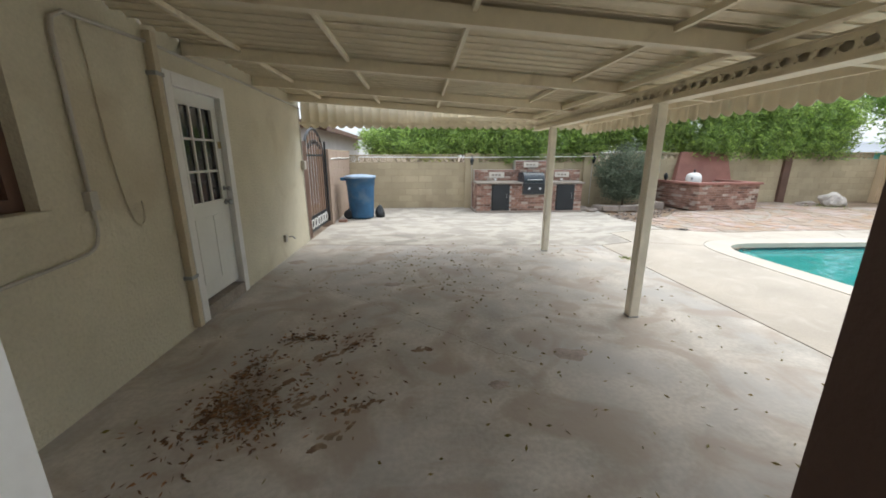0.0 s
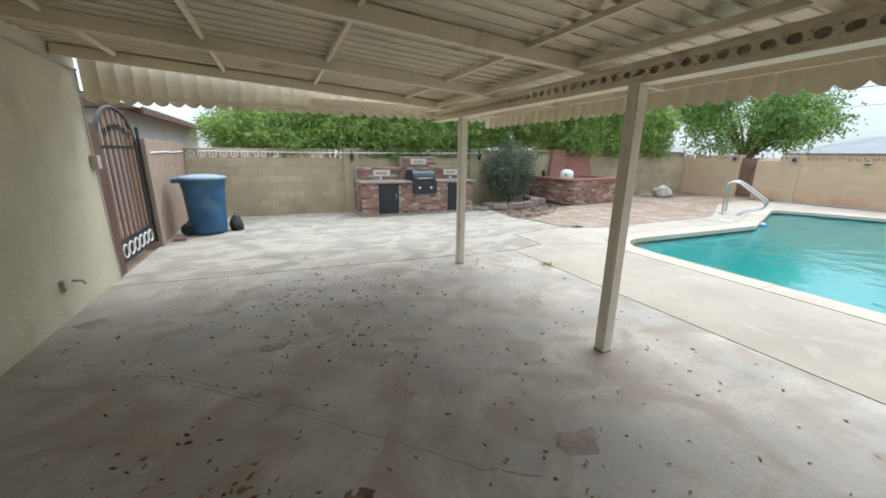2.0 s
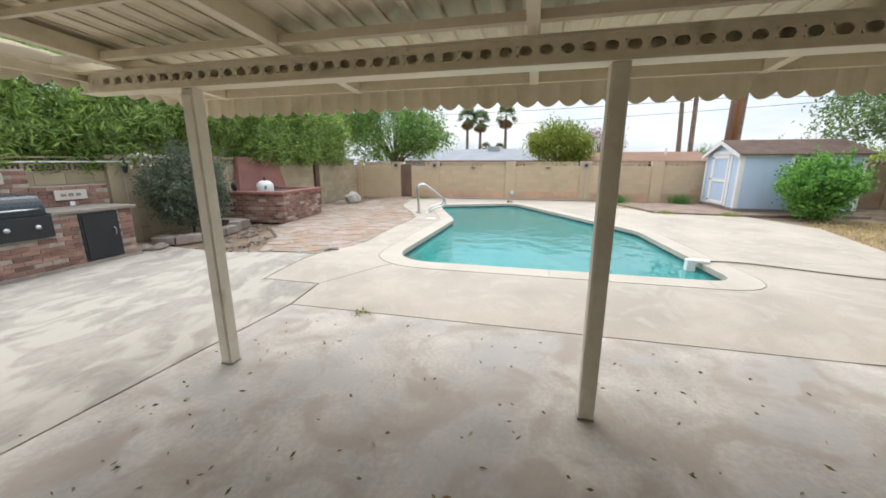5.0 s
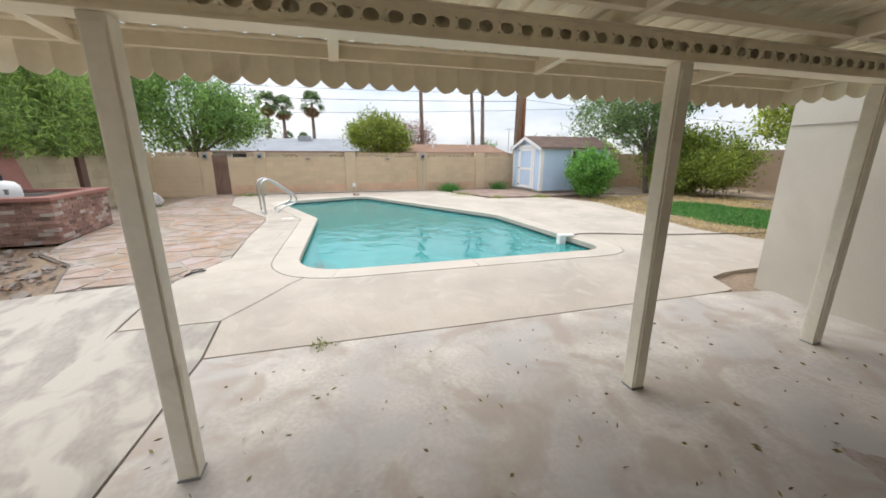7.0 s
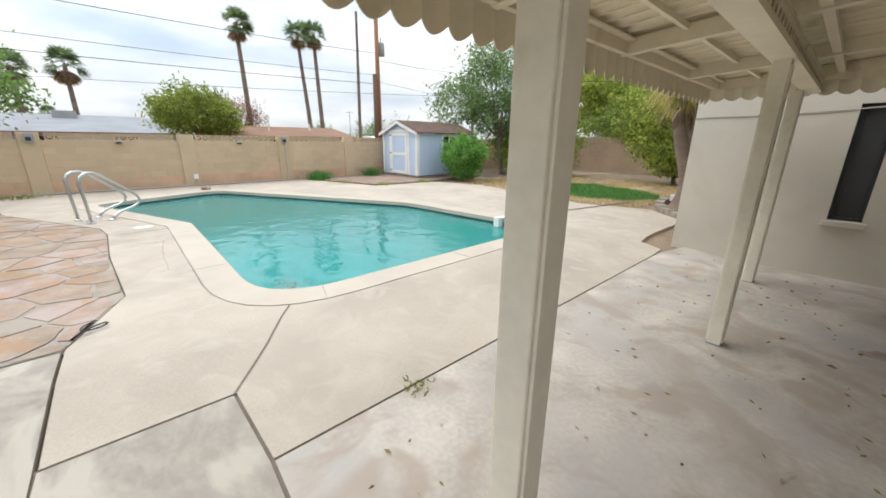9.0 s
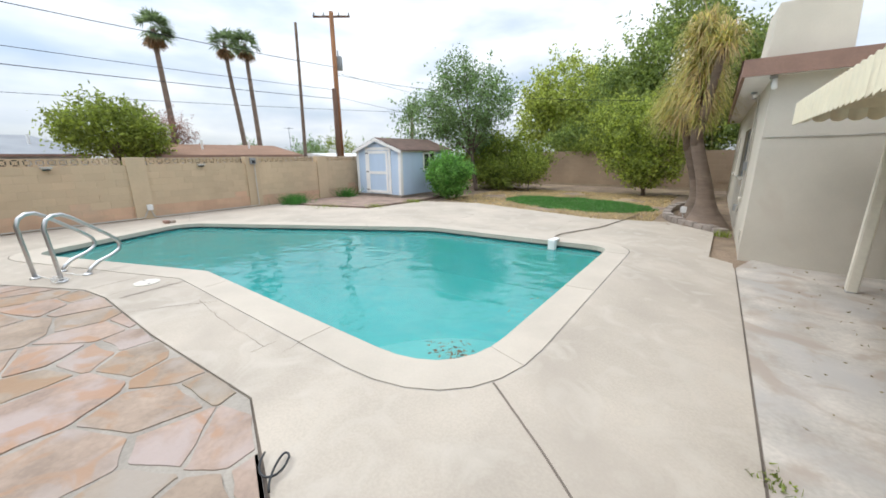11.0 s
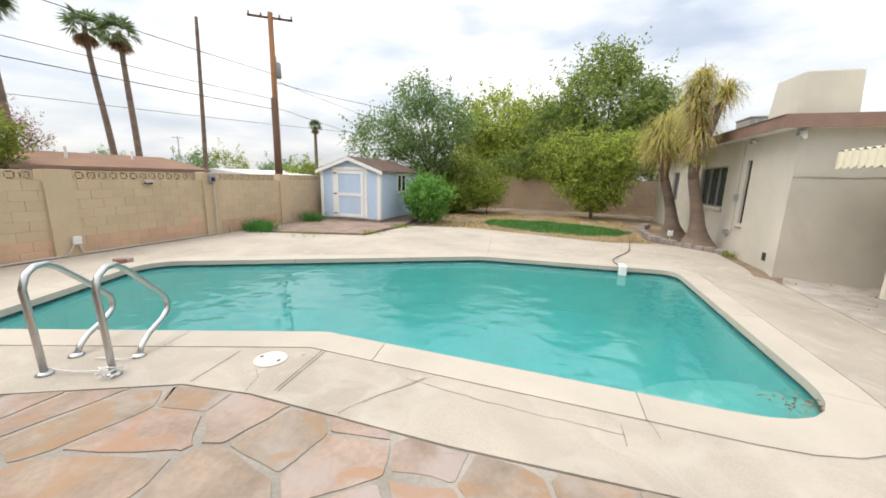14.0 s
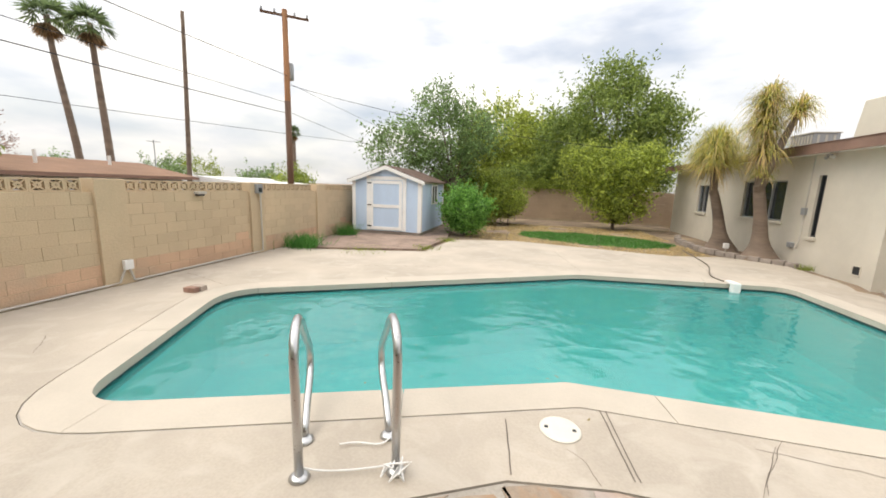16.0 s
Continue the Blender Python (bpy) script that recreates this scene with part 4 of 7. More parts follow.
def floodlight(x, y, z):
    f = thing("floodlight", "twin-head white floodlight under the eave", "light", (x, y, z), "eave floodlights")
    part("base", boxes((x - 0.04, x + 0.04, y - 0.04, y + 0.04, z, z + 0.03)), M_GREY, f)
    for s in (-1, 1):
        bm = bmesh.new()
        lathe(bm, [(0.014, 0), (0.024, 0.035), (0.034, 0.07), (0.036, 0.09), (0.02, 0.094)], n=12)
        bmesh.ops.transform(bm, matrix=Matrix.Translation((x, y + 0.03 * s, z - 0.02)) @ Euler((radians(-110 * s), radians(40), 0)).to_matrix().to_4x4(), verts=bm.verts[:])
        part("lamp_head", bm, M_WHITE if s > 0 else M_GREY, f, smooth=True)


floodlight(3.42, -1.0, 2.5)
floodlight(3.3, 0.45, 2.52)
pw = thing("power_box", "grey electric box with conduit on the wing wall", "electric box", (3.33, -1.5, 1.3))
part("box", boxes((3.3, 3.36, -1.62, -1.5, 1.2, 1.36)), M_GREY, pw, bevel=0.004)
part("conduit", tubed([(3.315, -1.56, 1.36), (3.315, -1.56, 2.54)], 0.014), M_PIPE, pw)
part("conduit", tubed([(3.315, -1.56, 1.2), (3.315, -1.56, 0.55), (3.34, -1.6, 0.4)], 0.014), M_PIPE, pw)
part("meter", boxes((3.3, 3.38, -1.85, -1.7, 0.4, 0.52)), M_GREY, pw, bevel=0.01)
ac = thing("rooftop_cooler", "grey louvred metal cooler box on the wing roof", "cooler", (2.83, -2.5, 2.75))
part("body", boxes((2.57, 3.1, -2.92, -2.1, 2.7, 3.12)), M_GREY, ac, bevel=0.01)
part("top", boxes((2.55, 3.12, -2.94, -2.08, 3.12, 3.15)), M_PIPE, ac, bevel=0.006)
for i in range(8):
    part("louvre", boxes((3.1, 3.113, -2.87 + 0.1 * i, -2.83 + 0.1 * i, 2.8, 3.08)), M_PIPE, ac)
for i in range(3):
    part("louvre", boxes((2.66 + 0.16 * i, 2.70 + 0.16 * i, -2.1, -2.087, 2.8, 3.08)), M_PIPE, ac)
wl1 = thing("eave_wire", "thin wire strung along the wing wall", "cable", (2, WY, 1.9))
part("wire", tubed([(-0.3, WY + 0.01, 2.24), (1.4, WY + 0.012, 1.92), (2.4, WY + 0.012, 1.86), (3.3, WY + 0.012, 1.8)], 0.006), M_PIPE, wl1)

# ---- gate ----
gate = thing("iron_gate", "closed arched black iron gate with brown slats", "gate", (WX - 0.05, 7.85, 0))
gx = WX - 0.06
part("gate_post", boxes((gx - 0.05, gx + 0.05, 6.97, 7.2, 0, 1.86)), M_BROWN, gate, bevel=0.005)
part("gate_frame", tubed([(gx, 7.26, 0.1)] + [(gx, 7.26, 1.6)] + [(gx, 7.93 - 0.67 * math.cos(math.pi * i / 12), 1.62 + 0.50 * math.sin(math.pi * i / 12)) for i in range(13)] + [(gx, 8.6, 0.1), (gx, 7.26, 0.1)], 0.025), M_DARK, gate, "black tubular frame")
part("rail", boxes((gx - 0.015, gx + 0.015, 7.28, 8.58, 0.36, 0.40)), M_DARK, gate)
part("rail", boxes((gx - 0.015, gx + 0.015, 7.28, 8.58, 1.58, 1.62)), M_DARK, gate)
M_SLAT = mat("brown gate slat", (0.20, 0.125, 0.09), 0.6, var=0.15, bump=0.1)
for i in range(7):
    y = 7.37 + i * 0.187
    top = 1.62 + 0.46 * math.sin(math.acos(max(-1, min(1, (7.93 - y) / 0.67))))
    part("slat", boxes((gx - 0.01, gx + 0.01, y - 0.042, y + 0.042, 0.40, top)), M_SLAT, gate, bevel=0.002)
for i in range(6):
    y = 7.39 + i * 0.215
    part("scroll", tubed([(gx + 0.02, y + 0.09 * math.cos(a), 0.24 + 0.09 * math.sin(a)) for a in [2 * math.pi * q / 12 for q in range(13)]], 0.012, 6), M_WHITE, gate, "white painted scroll")
    part("scroll", tubed([(gx + 0.02, 7.5 + 0.17 * i + 0.05 * math.cos(a), 1.75 + 0.12 * math.sin(math.pi * (0.5 + i) / 6) + 0.05 * math.sin(a)) for a in [2 * math.pi * q / 12 for q in range(13)]], 0.009, 6), M_DARK, gate)
part("bottom_panel", boxes((gx - 0.006, gx + 0.006, 7.28, 8.58, 0.1, 0.36)), M_DARK, gate)
part("hinge_bar", tubed([(gx + 0.05, 8.63, 0.1), (gx + 0.05, 8.63, 1.9)], 0.022), M_DARK, gate)

# ---- bin ----
bn = thing("wheeled_bin", "round blue plastic wheeled bin with a faded lid", "bin", (-1.52, 9.62, 0))
bm = bmesh.new()
lathe(bm, [(0.30, 0.02), (0.31, 0.10), (0.345, 0.80), (0.35, 0.82), (0.35, 0.86), (0.365, 0.88), (0.365, 1.0), (0.39, 1.01), (0.39, 1.05)], -1.52, 9.62, 28)
part("body", bm, M_BLUEBIN, bn, smooth=True)
bm = bmesh.new()
lathe(bm, [(0.40, 1.045), (0.405, 1.075), (0.39, 1.095), (0.2, 1.125), (0.05, 1.13)], -1.52, 9.62, 28)
part("lid", bm, M_LID, bn, "sun-faded pale blue lid", smooth=True)
part("handle", boxes((-2.0, -1.86, 9.45, 9.6, 0.98, 1.06)), M_BLUEBIN, bn, bevel=0.02)
for dy in (-0.18, 0.2):
    bm = bmesh.new()
    lathe(bm, [(0.06, -0.03), (0.115, -0.03), (0.12, 0), (0.115, 0.03), (0.06, 0.03)], n=16)
    bmesh.ops.transform(bm, matrix=Matrix.Translation((-1.84, 9.62 + dy, 0.12)) @ Euler((math.pi / 2, 0, 0)).to_matrix().to_4x4(), verts=bm.verts[:])
    part("wheel", bm, M_DARK, bn, "black rubber wheel", smooth=True)
bag = thing("rubbish_bag", "small black plastic bag slumped beside the bin", "bag", (-1.05, 9.75, 0))
bm = bmesh.new()
bmesh.ops.create_icosphere(bm, subdivisions=3, radius=0.15)
for v in bm.verts:
    v.co = Vector((v.co.x * (0.9 - 2.2 * max(0, v.co.z)), v.co.y * (1 - 2.2 * max(0, v.co.z)), max(-0.11, v.co.z * 1.4))) * (1 + 0.25 * noise.noise(v.co * 9))
    v.co += Vector((-1.06, 9.78, 0.11))
part("sack", bm, M_DARK, bag, smooth=True)
bk = thing("loose_brick", "single red brick lying on the slab", "brick", (-1.9, 9.0, 0))
part("block", boxes((-2.0, -1.8, 8.95, 9.05, 0, 0.06)), M_BRICK, bk, bevel=0.004)

# ---- barbecue island ----
BY, BB = 10.36, 11.12
bbq = thing("barbecue_island", "red brick barbecue island with a stone counter", "barbecue", (3.15, 10.8, 0))
part("base_core", boxes((1.66, 4.72, BY + 0.01, 11.49, 0.05, 0.82)), M_GROUT, bbq)
part("plinth", boxes((1.6, 4.78, BY - 0.03, 11.49, -0.01, 0.05)), M_KERB, bbq, bevel=0.006)
part("back_core", boxes((1.68, 4.95, BB + 0.01, 11.49, 0.82, 1.19), (2.93, 3.9, BB + 0.012, 11.49, 1.19, 1.47)), M_GROUT, bbq)
M_COUNTER = mat("grey stone counter", (0.27, 0.235, 0.20), 0.7, var=0.2, scale=5, bump=0.15)
part("counter", boxes((1.62, 2.96, BY - 0.05, BB, 0.822, 0.868)), M_COUNTER, bbq, bevel=0.008)
part("counter", boxes((3.64, 4.80, BY - 0.05, BB, 0.822, 0.868)), M_COUNTER, bbq, bevel=0.008)
for x0, x1 in ((2.1, 2.56), (4.0, 4.47)):
    d = part("access_door", boxes((x0, x1, BY - 0.035, BY - 0.004, 0.09, 0.77)), M_DARK, bbq, "black painted steel access door", bevel=0.006)
    part("frame", boxes((x0 - 0.03, x0, BY - 0.02, BY, 0.06, 0.8), (x1, x1 + 0.03, BY - 0.02, BY, 0.06, 0.8), (x0, x1, BY - 0.02, BY, 0.77, 0.8), (x0, x1, BY - 0.02, BY, 0.06, 0.09)), M_DARK, d)
    part("handle", tubed([(x1 - 0.06, BY - 0.04, 0.42), (x1 - 0.06, BY - 0.07, 0.44), (x1 - 0.06, BY - 0.07, 0.52), (x1 - 0.06, BY - 0.04, 0.54)], 0.008), M_GREY, d)
grill = thing("built_in_grill", "black built-in gas grill with a closed curved hood", "grill", (3.3, 10.6, 0.52))
part("control_panel", boxes((2.97, 3.63, BY - 0.07, BB - 0.1, 0.53, 0.84)), M_DARK, grill, bevel=0.008)
bm = bmesh.new()
sec = [(BY - 0.03, 0.845)] + [(BY + 0.20 - 0.23 * math.cos(a), 0.87 + 0.27 * math.sin(a)) for a in [math.pi / 2 * i / 7 for i in range(8)]] + [(BB - 0.12, 1.12), (BB - 0.08, 0.845)]
ends = [[bm.verts.new((x, y, z)) for y, z in sec] for x in (3.0, 3.6)]
bm.faces.new(ends[0][::-1])
bm.faces.new(ends[1])
for i in range(len(sec)):
    bm.faces.new((ends[0][i - 1], ends[0][i], ends[1][i], ends[1][i - 1]))
part("hood", bm, mat("dark enamel", (0.03, 0.04, 0.05), 0.3, var=0.1, bump=0.03), grill)
part("hood_handle", tubed([(3.1, BY - 0.03, 0.93), (3.1, BY - 0.09, 0.94), (3.5, BY - 0.09, 0.94), (3.5, BY - 0.03, 0.93)], 0.012), M_STEEL, grill, "steel bar handle", smooth=True)
for x in (3.14, 3.46):
    bm = bmesh.new()
    lathe(bm, [(0.035, 0), (0.035, 0.01), (0.024, 0.014), (0.02, 0.035)], n=12)
    bmesh.ops.transform(bm, matrix=Matrix.Translation((x, BY - 0.07, 0.69)) @ Euler((math.pi / 2, 0, 0)).to_matrix().to_4x4(), verts=bm.verts[:])
    part("knob", bm, M_STEEL, grill, "round steel knob", smooth=True)
for x0, x1, za, zb in ((2.12, 2.58, 0.95, 1.12), (3.17, 3.62, 1.26, 1.42), (4.16, 4.6, 0.97, 1.13)):
    s = thing("stone_plaque", "cream carved stone plaque set in the brick", "plaque", ((x0 + x1) / 2, BB - 0.02, za), "barbecue plaques")
    part("slab", boxes((x0, x1, BB - 0.045, BB - 0.022, za, zb)), mat("cream plaque", (0.62, 0.57, 0.50), 0.8, var=0.1, bump=0.2), s, bevel=0.005)
    for i in range(3):
        part("relief", boxes((x0 + 0.08 + 0.1 * i, x0 + 0.15 + 0.1 * i, BB - 0.052, BB - 0.044, za + 0.06, zb - 0.055)), M_COUNTER, s, bevel=0.003)
for x in (2.32, 4.38):
    s = thing("wall_switch", "small white outlet plate on the brick back wall", "switch", (x, BB - 0.02, 0.9), "barbecue outlets")
    part("plate", boxes((x - 0.035, x + 0.035, BB - 0.032, BB - 0.022, 0.872, 0.94)), M_WHITE, s, bevel=0.002)


def lantern(x, y, z, face):
    l = thing("wall_lantern", "small dark metal wall lantern on a block pillar", "lantern", (x, y, z), "garden wall lanterns")
    dx, dy = face
    cx, cy = x + 0.09 * dx, y + 0.09 * dy
    part("bracket", tubed([(x, y, z + 0.12), (cx, cy, z + 0.16), (cx, cy, z + 0.1)], 0.012), M_DARK, l)
    bm = bmesh.new()
    lathe(bm, [(0.03, z - 0.12), (0.06, z + 0.03), (0.055, z + 0.035)], cx, cy, 6)
    part("glass", bm, M_GLASS, l)
    bm = bmesh.new()
    lathe(bm, [(0.075, z + 0.035), (0.02, z + 0.09), (0.01, z + 0.12)], cx, cy, 6)
    part("cap", bm, M_DARK, l)


lantern(1.62, NY - 0.1, 1.45, (0, -1))
lantern(5.45, NY - 0.1, 1.45, (0, -1))
pc = thing("wall_conduit", "white painted conduit run along the block wall", "conduit", (1.0, NY - 0.02, 1.5))
part("pipe", tubed([(WX + 0.3, NY - 0.02, 1.56), (1.3, NY - 0.02, 1.55)], 0.014), M_WHITE, pc)
part("pipe", tubed([(1.3, NY - 0.13, 1.55), (5.6, NY - 0.13, 1.53)], 0.014), M_WHITE, pc)
part("drop", tubed([(1.62, NY - 0.12, 1.35), (1.64, NY - 0.12, 0.05)], 0.011), M_PIPE, pc)
part("drop", tubed([(5.45, NY - 0.12, 1.35), (5.45, NY - 0.12, 0.05)], 0.011), M_PIPE, pc)
for y in (9.0, 10.2):
    part("pipe", tubed([(WX + 0.012, y, 1.52), (WX + 0.012, y + 1.2, 1.54)], 0.012), M_WHITE, pc)

# ---- brick fire pit with a terracotta hood ----
pit = thing("fire_pit", "raised red brick fire pit with a terracotta hood", "fire pit", (8.6, 10.4, 0))
FA, FB, FC, FD = Vector((7.72, 9.62)), Vector((9.72, 9.85)), Vector((9.62, 11.46)), Vector((7.5, 11.46))


def pit_wall(a, b, h):
    d = (b - a).normalized()
    nrm = Vector((-d.y, d.x))
    bm = bmesh.new()
    prism(bm, [tuple(a + nrm * 0.012 + d * 0.012), tuple(b + nrm * 0.012 - d * 0.012), tuple(b + nrm * 0.2 - d * 0.012), tuple(a + nrm * 0.2 + d * 0.012)], 0.0, h)
    part("wall_core", bm, M_GROUT, pit)


for a, b in ((FA, FB), (FB, FC), (FD, FA)):
    pit_wall(a, b, 0.70)
bm = bmesh.new()
prism(bm, [(7.66, 9.58), (9.78, 9.81), (9.76, 10.04), (7.9, 9.83), (7.72, 11.46), (7.46, 11.46)], 0.702, 0.765)
part("cap", bm, M_TERRA, pit, "terracotta painted cap", bevel=0.008)
part("cap", boxes((9.5, 9.74, 10.05, 11.46, 0.702, 0.765)), M_TERRA, pit, bevel=0.008)
# the dark of the hollow pit is put in as a near-black block
part("ash_bed", boxes((7.85, 9.5, 9.95, 11.46, 0.0, 0.55)), M_DARK, pit)
bm = bmesh.new()
vs = [bm.verts.new(c) for c in ((8.15, 11.25, 0.6), (10.1, 11.25, 0.6), (9.85, 11.36, 1.62), (8.32, 11.36, 1.62), (8.15, 11.46, 0.6), (10.1, 11.46, 0.6), (9.85, 11.46, 1.62), (8.32, 11.46, 1.62))]
for f in ((0, 1, 2, 3), (5, 4, 7, 6), (1, 5, 6, 2), (4, 0, 3, 7), (3, 2, 6, 7), (0, 4, 5, 1)):
    bm.faces.new([vs[i] for i in f])
part("hood", bm, M_TERRA, pit, "tapered terracotta hood", bevel=0.02)
tank = thing("propane_tank", "white propane tank with a domed top in the pit", "gas tank", (8.15, 10.45, 0.55))
bm = bmesh.new()
lathe(bm, [(0.15, 0.55), (0.2, 0.6), (0.205, 0.85), (0.19, 0.93), (0.13, 0.99), (0.05, 1.01)], 8.15, 10.45, 20)
part("body", bm, M_WHITE, tank, smooth=True)
part("label", boxes((7.98, 8.02, 10.3, 10.36, 0.8, 0.88)), M_GREY, tank)
part("valve", tubed([(8.15, 10.45, 1.0), (8.15, 10.45, 1.1)], 0.025), M_DARK, tank)
gl = thing("work_glove", "dark crumpled glove lying by the tank", "glove", (7.95, 10.6, 0.77))
bm = bmesh.new()
bmesh.ops.create_icosphere(bm, subdivisions=2, radius=0.08)
for v in bm.verts:
    v.co = Vector((7.6, 10.9, 0.88)) + Vector((v.co.x * 0.6, v.co.y, v.co.z * 1.4)) * (1 + 0.4 * noise.noise(v.co * 14))
part("cloth", bm, M_DARK, gl, smooth=True)


def rock(name, label, at, size, material, seed, flat=1.0):
    t = thing(name, label, "rock", at)
    bm = bmesh.new()
    bmesh.ops.create_icosphere(bm, subdivisions=3, radius=1.0)
    for v in bm.verts:
        c = v.co.copy()
        r = 1 + 0.35 * noise.noise(c * 1.3 + Vector((seed, 0, 0))) + 0.12 * noise.noise(c * 4 + Vector((0, seed, 0)))
        v.co = Vector((at[0] + c.x * size[0] * r, at[1] + c.y * size[1] * r, max(at[2], at[2] + size[2] * 0.8 + c.z * size[2] * r)))
    part("stone", bm, material, t)


rock("boulder", "pale angular rock on the flagstones by the wall", (12.6, 10.3, -0.02), (0.34, 0.26, 0.24), M_ROCK, 3.0)
rock("boulder", "dark flat stone lying beside the pale rock", (12.1, 10.55, -0.02), (0.3, 0.2, 0.08), M_KERB, 7.0)
for i, (x, y) in enumerate(((4.98, 10.6), (5.1, 10.35), (5.0, 10.9))):
    rock("paver_piece", "broken grey paver leaning beside the barbecue", (x, y, -0.01), (0.16, 0.12, 0.06), M_KERB, 11.0 + i)

# curved kerb blocks round the sage shrub
pl = thing("planter_ring", "grey curved retaining blocks round a shrub", "planter", (6.2, 10.7, 0))
for i in range(6):
    a0, a1 = math.pi * (1.02 + i * 0.155), math.pi * (1.02 + (i + 0.95) * 0.155)
    bm = bmesh.new()
    R0, R1 = 0.72, 0.95
    pts = [(6.2 + R0 * math.cos(a1 + (a0 - a1) * q / 3), 10.8 + R0 * math.sin(a1 + (a0 - a1) * q / 3)) for q in range(4)] + [(6.2 + R1 * math.cos(a0 + (a1 - a0) * q / 3), 10.8 + R1 * math.sin(a0 + (a1 - a0) * q / 3)) for q in range(4)]
    prism(bm, pts, -0.02, 0.13 + 0.05 * (i > 3))
    bmesh.ops.recalc_face_normals(bm, faces=bm.faces[:])
    part("kerb_block", bm, M_KERB, pl, bevel=0.012)
for i in range(3):
    part("kerb_block", boxes((6.82 + 0.02 * i, 7.12 + 0.02 * i, 10.1 + 0.28 * i, 10.36 + 0.28 * i, -0.02, 0.17)), M_KERB, pl, bevel=0.015)

# ---- east side: side gate, wall lights, deck clutter ----
eg = thing("wooden_gate", "closed narrow brown wooden gate in the block wall", "gate", (EX + 0.05, 9.17, 0))
for i in range(4):
    part("board", boxes((EX + 0.02, EX + 0.05, 8.935 + i * 0.121, 9.05 + i * 0.121, 0.04, 1.42)), M_SLAT, eg, bevel=0.003)
bm = bmesh.new()
tube(bm, [(EX, 9.38, 0.18), (EX, 8.98, 1.2)], 0.03, 4)
part("brace", bm, M_SLAT, eg)
for z in (0.15, 1.2):
    part("rail", boxes((EX - 0.01, EX + 0.018, 8.94, 9.41, z - 0.05, z + 0.05)), M_SLAT, eg)
for y, kind in ((7.85, 1), (9.6, 1), (1.78, 1), (3.2, 0), (6.2, 0), (-2.9, 0)):
    wlt = thing("wall_light", "small grey box light fixed to the wall", "light", (EX - 0.06, y, 1.35), "east wall lights")
    if kind:
        part("box", boxes((EX - 0.13, EX - 0.055, y - 0.08, y + 0.08, 1.3, 1.5)), M_GREY, wlt, bevel=0.006)
        part("lens", boxes((EX - 0.137, EX - 0.131, y - 0.05, y + 0.05, 1.33, 1.42)), M_DARK, wlt)
    else:
        part("hood", boxes((EX - 0.10, EX, y - 0.09, y + 0.09, 1.30, 1.345)), M_PIPE, wlt, bevel=0.006)
        part("lens", boxes((EX - 0.08, EX, y - 0.06, y + 0.06, 1.27, 1.30)), M_DARK, wlt)
gc = thing("ground_conduit", "thin pale conduit lying along the wall foot", "conduit", (EX - 0.05, 3, 0.02))
part("pipe", tubed([(EX - 0.05, 8.5, 0.03), (EX - 0.05, 4.8, 0.03), (EX - 0.1, 4.7, 0.05), (EX - 0.09, 4.6, 0.25)], 0.016), M_PIPE, gc)
part("pipe", tubed([(EX - 0.09, 4.55, 0.25), (EX - 0.1, 4.5, 0.05), (EX - 0.05, 4.4, 0.03), (EX - 0.05, 1.9, 0.03), (EX - 0.1, 1.75, 0.05), (EX - 0.1, 1.75, 1.3)], 0.016), M_PIPE, gc)
part("box", boxes((EX - 0.12, EX - 0.06, 4.5, 4.62, 0.22, 0.36)), M_WHITE, gc, bevel=0.006)

lad = thing("pool_ladder", "polished steel pool hand rails standing on the coping", "ladder", (10.5, 6.95, 0))
ldir = Vector((0.47, -0.88, 0)).normalized()
RAIL = [(-0.02, 0.4), (-0.04, 0.74), (0.0, 0.84), (0.08, 0.89), (0.18, 0.89), (0.28, 0.83), (0.45, 0.69), (0.68, 0.50), (0.77, 0.41), (0.80, 0.33), (0.77, 0.25), (0.68, 0.20), (0.46, 0.14), (0.36, 0.08)]
for p in (Vector((10.74, 7.12, 0)), Vector((10.26, 6.94, 0))):
    f = p + ldir * 0.30
    pts = [p] + [p + ldir * u + Vector((0, 0, 0.94 * z)) for u, z in RAIL] + [f]
    part("hand_rail", tubed(pts, 0.024, 12), M_STEEL, lad, smooth=True)
    for q in (p, f):
        bm = bmesh.new()
        lathe(bm, [(0.055, 0.003), (0.055, 0.012), (0.035, 0.028)], q.x, q.y, 16)
        part("escutcheon", bm, M_STEEL, lad, smooth=True)
rp = thing("rope", "thin white rope tied round the ladder feet", "rope", (10.4, 6.95, 0))
part("strand", tubed(bez((10.73, 7.1, 0.05), (10.6, 7.08, 0.02), (10.4, 6.98, 0.02), (10.26, 6.93, 0.04)), 0.005), M_WHITE, rp)
part("strand", tubed(bez((10.65, 6.85, 0.02), (10.5, 6.75, 0.02), (10.42, 6.85, 0.02), (10.38, 6.72, 0.02)), 0.005), M_WHITE, rp)
random.seed(5)
pts = [Vector((10.25 + random.uniform(-0.09, 0.06), 6.93 + random.uniform(-0.07, 0.13), 0.015 + random.uniform(0, 0.08))) for _ in range(12)]
cur = [Vector((10.26, 6.93, 0.1))]
for a, b in zip(pts, pts[1:]):
    cur += [a.lerp(b, q / 4) for q in range(4)]
part("knot", tubed(cur, 0.005, 6), M_WHITE, rp)
ld = thing("skimmer_lid", "round cream plastic skimmer lid in the deck", "lid", (9.33, 6.32, 0))
bm = bmesh.new()
lathe(bm, [(0.135, 0.001), (0.135, 0.008), (0.125, 0.012), (0.02, 0.013)], 9.33, 6.32, 28)
part("disc", bm, mat("cream lid plastic", (0.64, 0.60, 0.53), 0.5, var=0.06, scale=6, bump=0.03), ld)
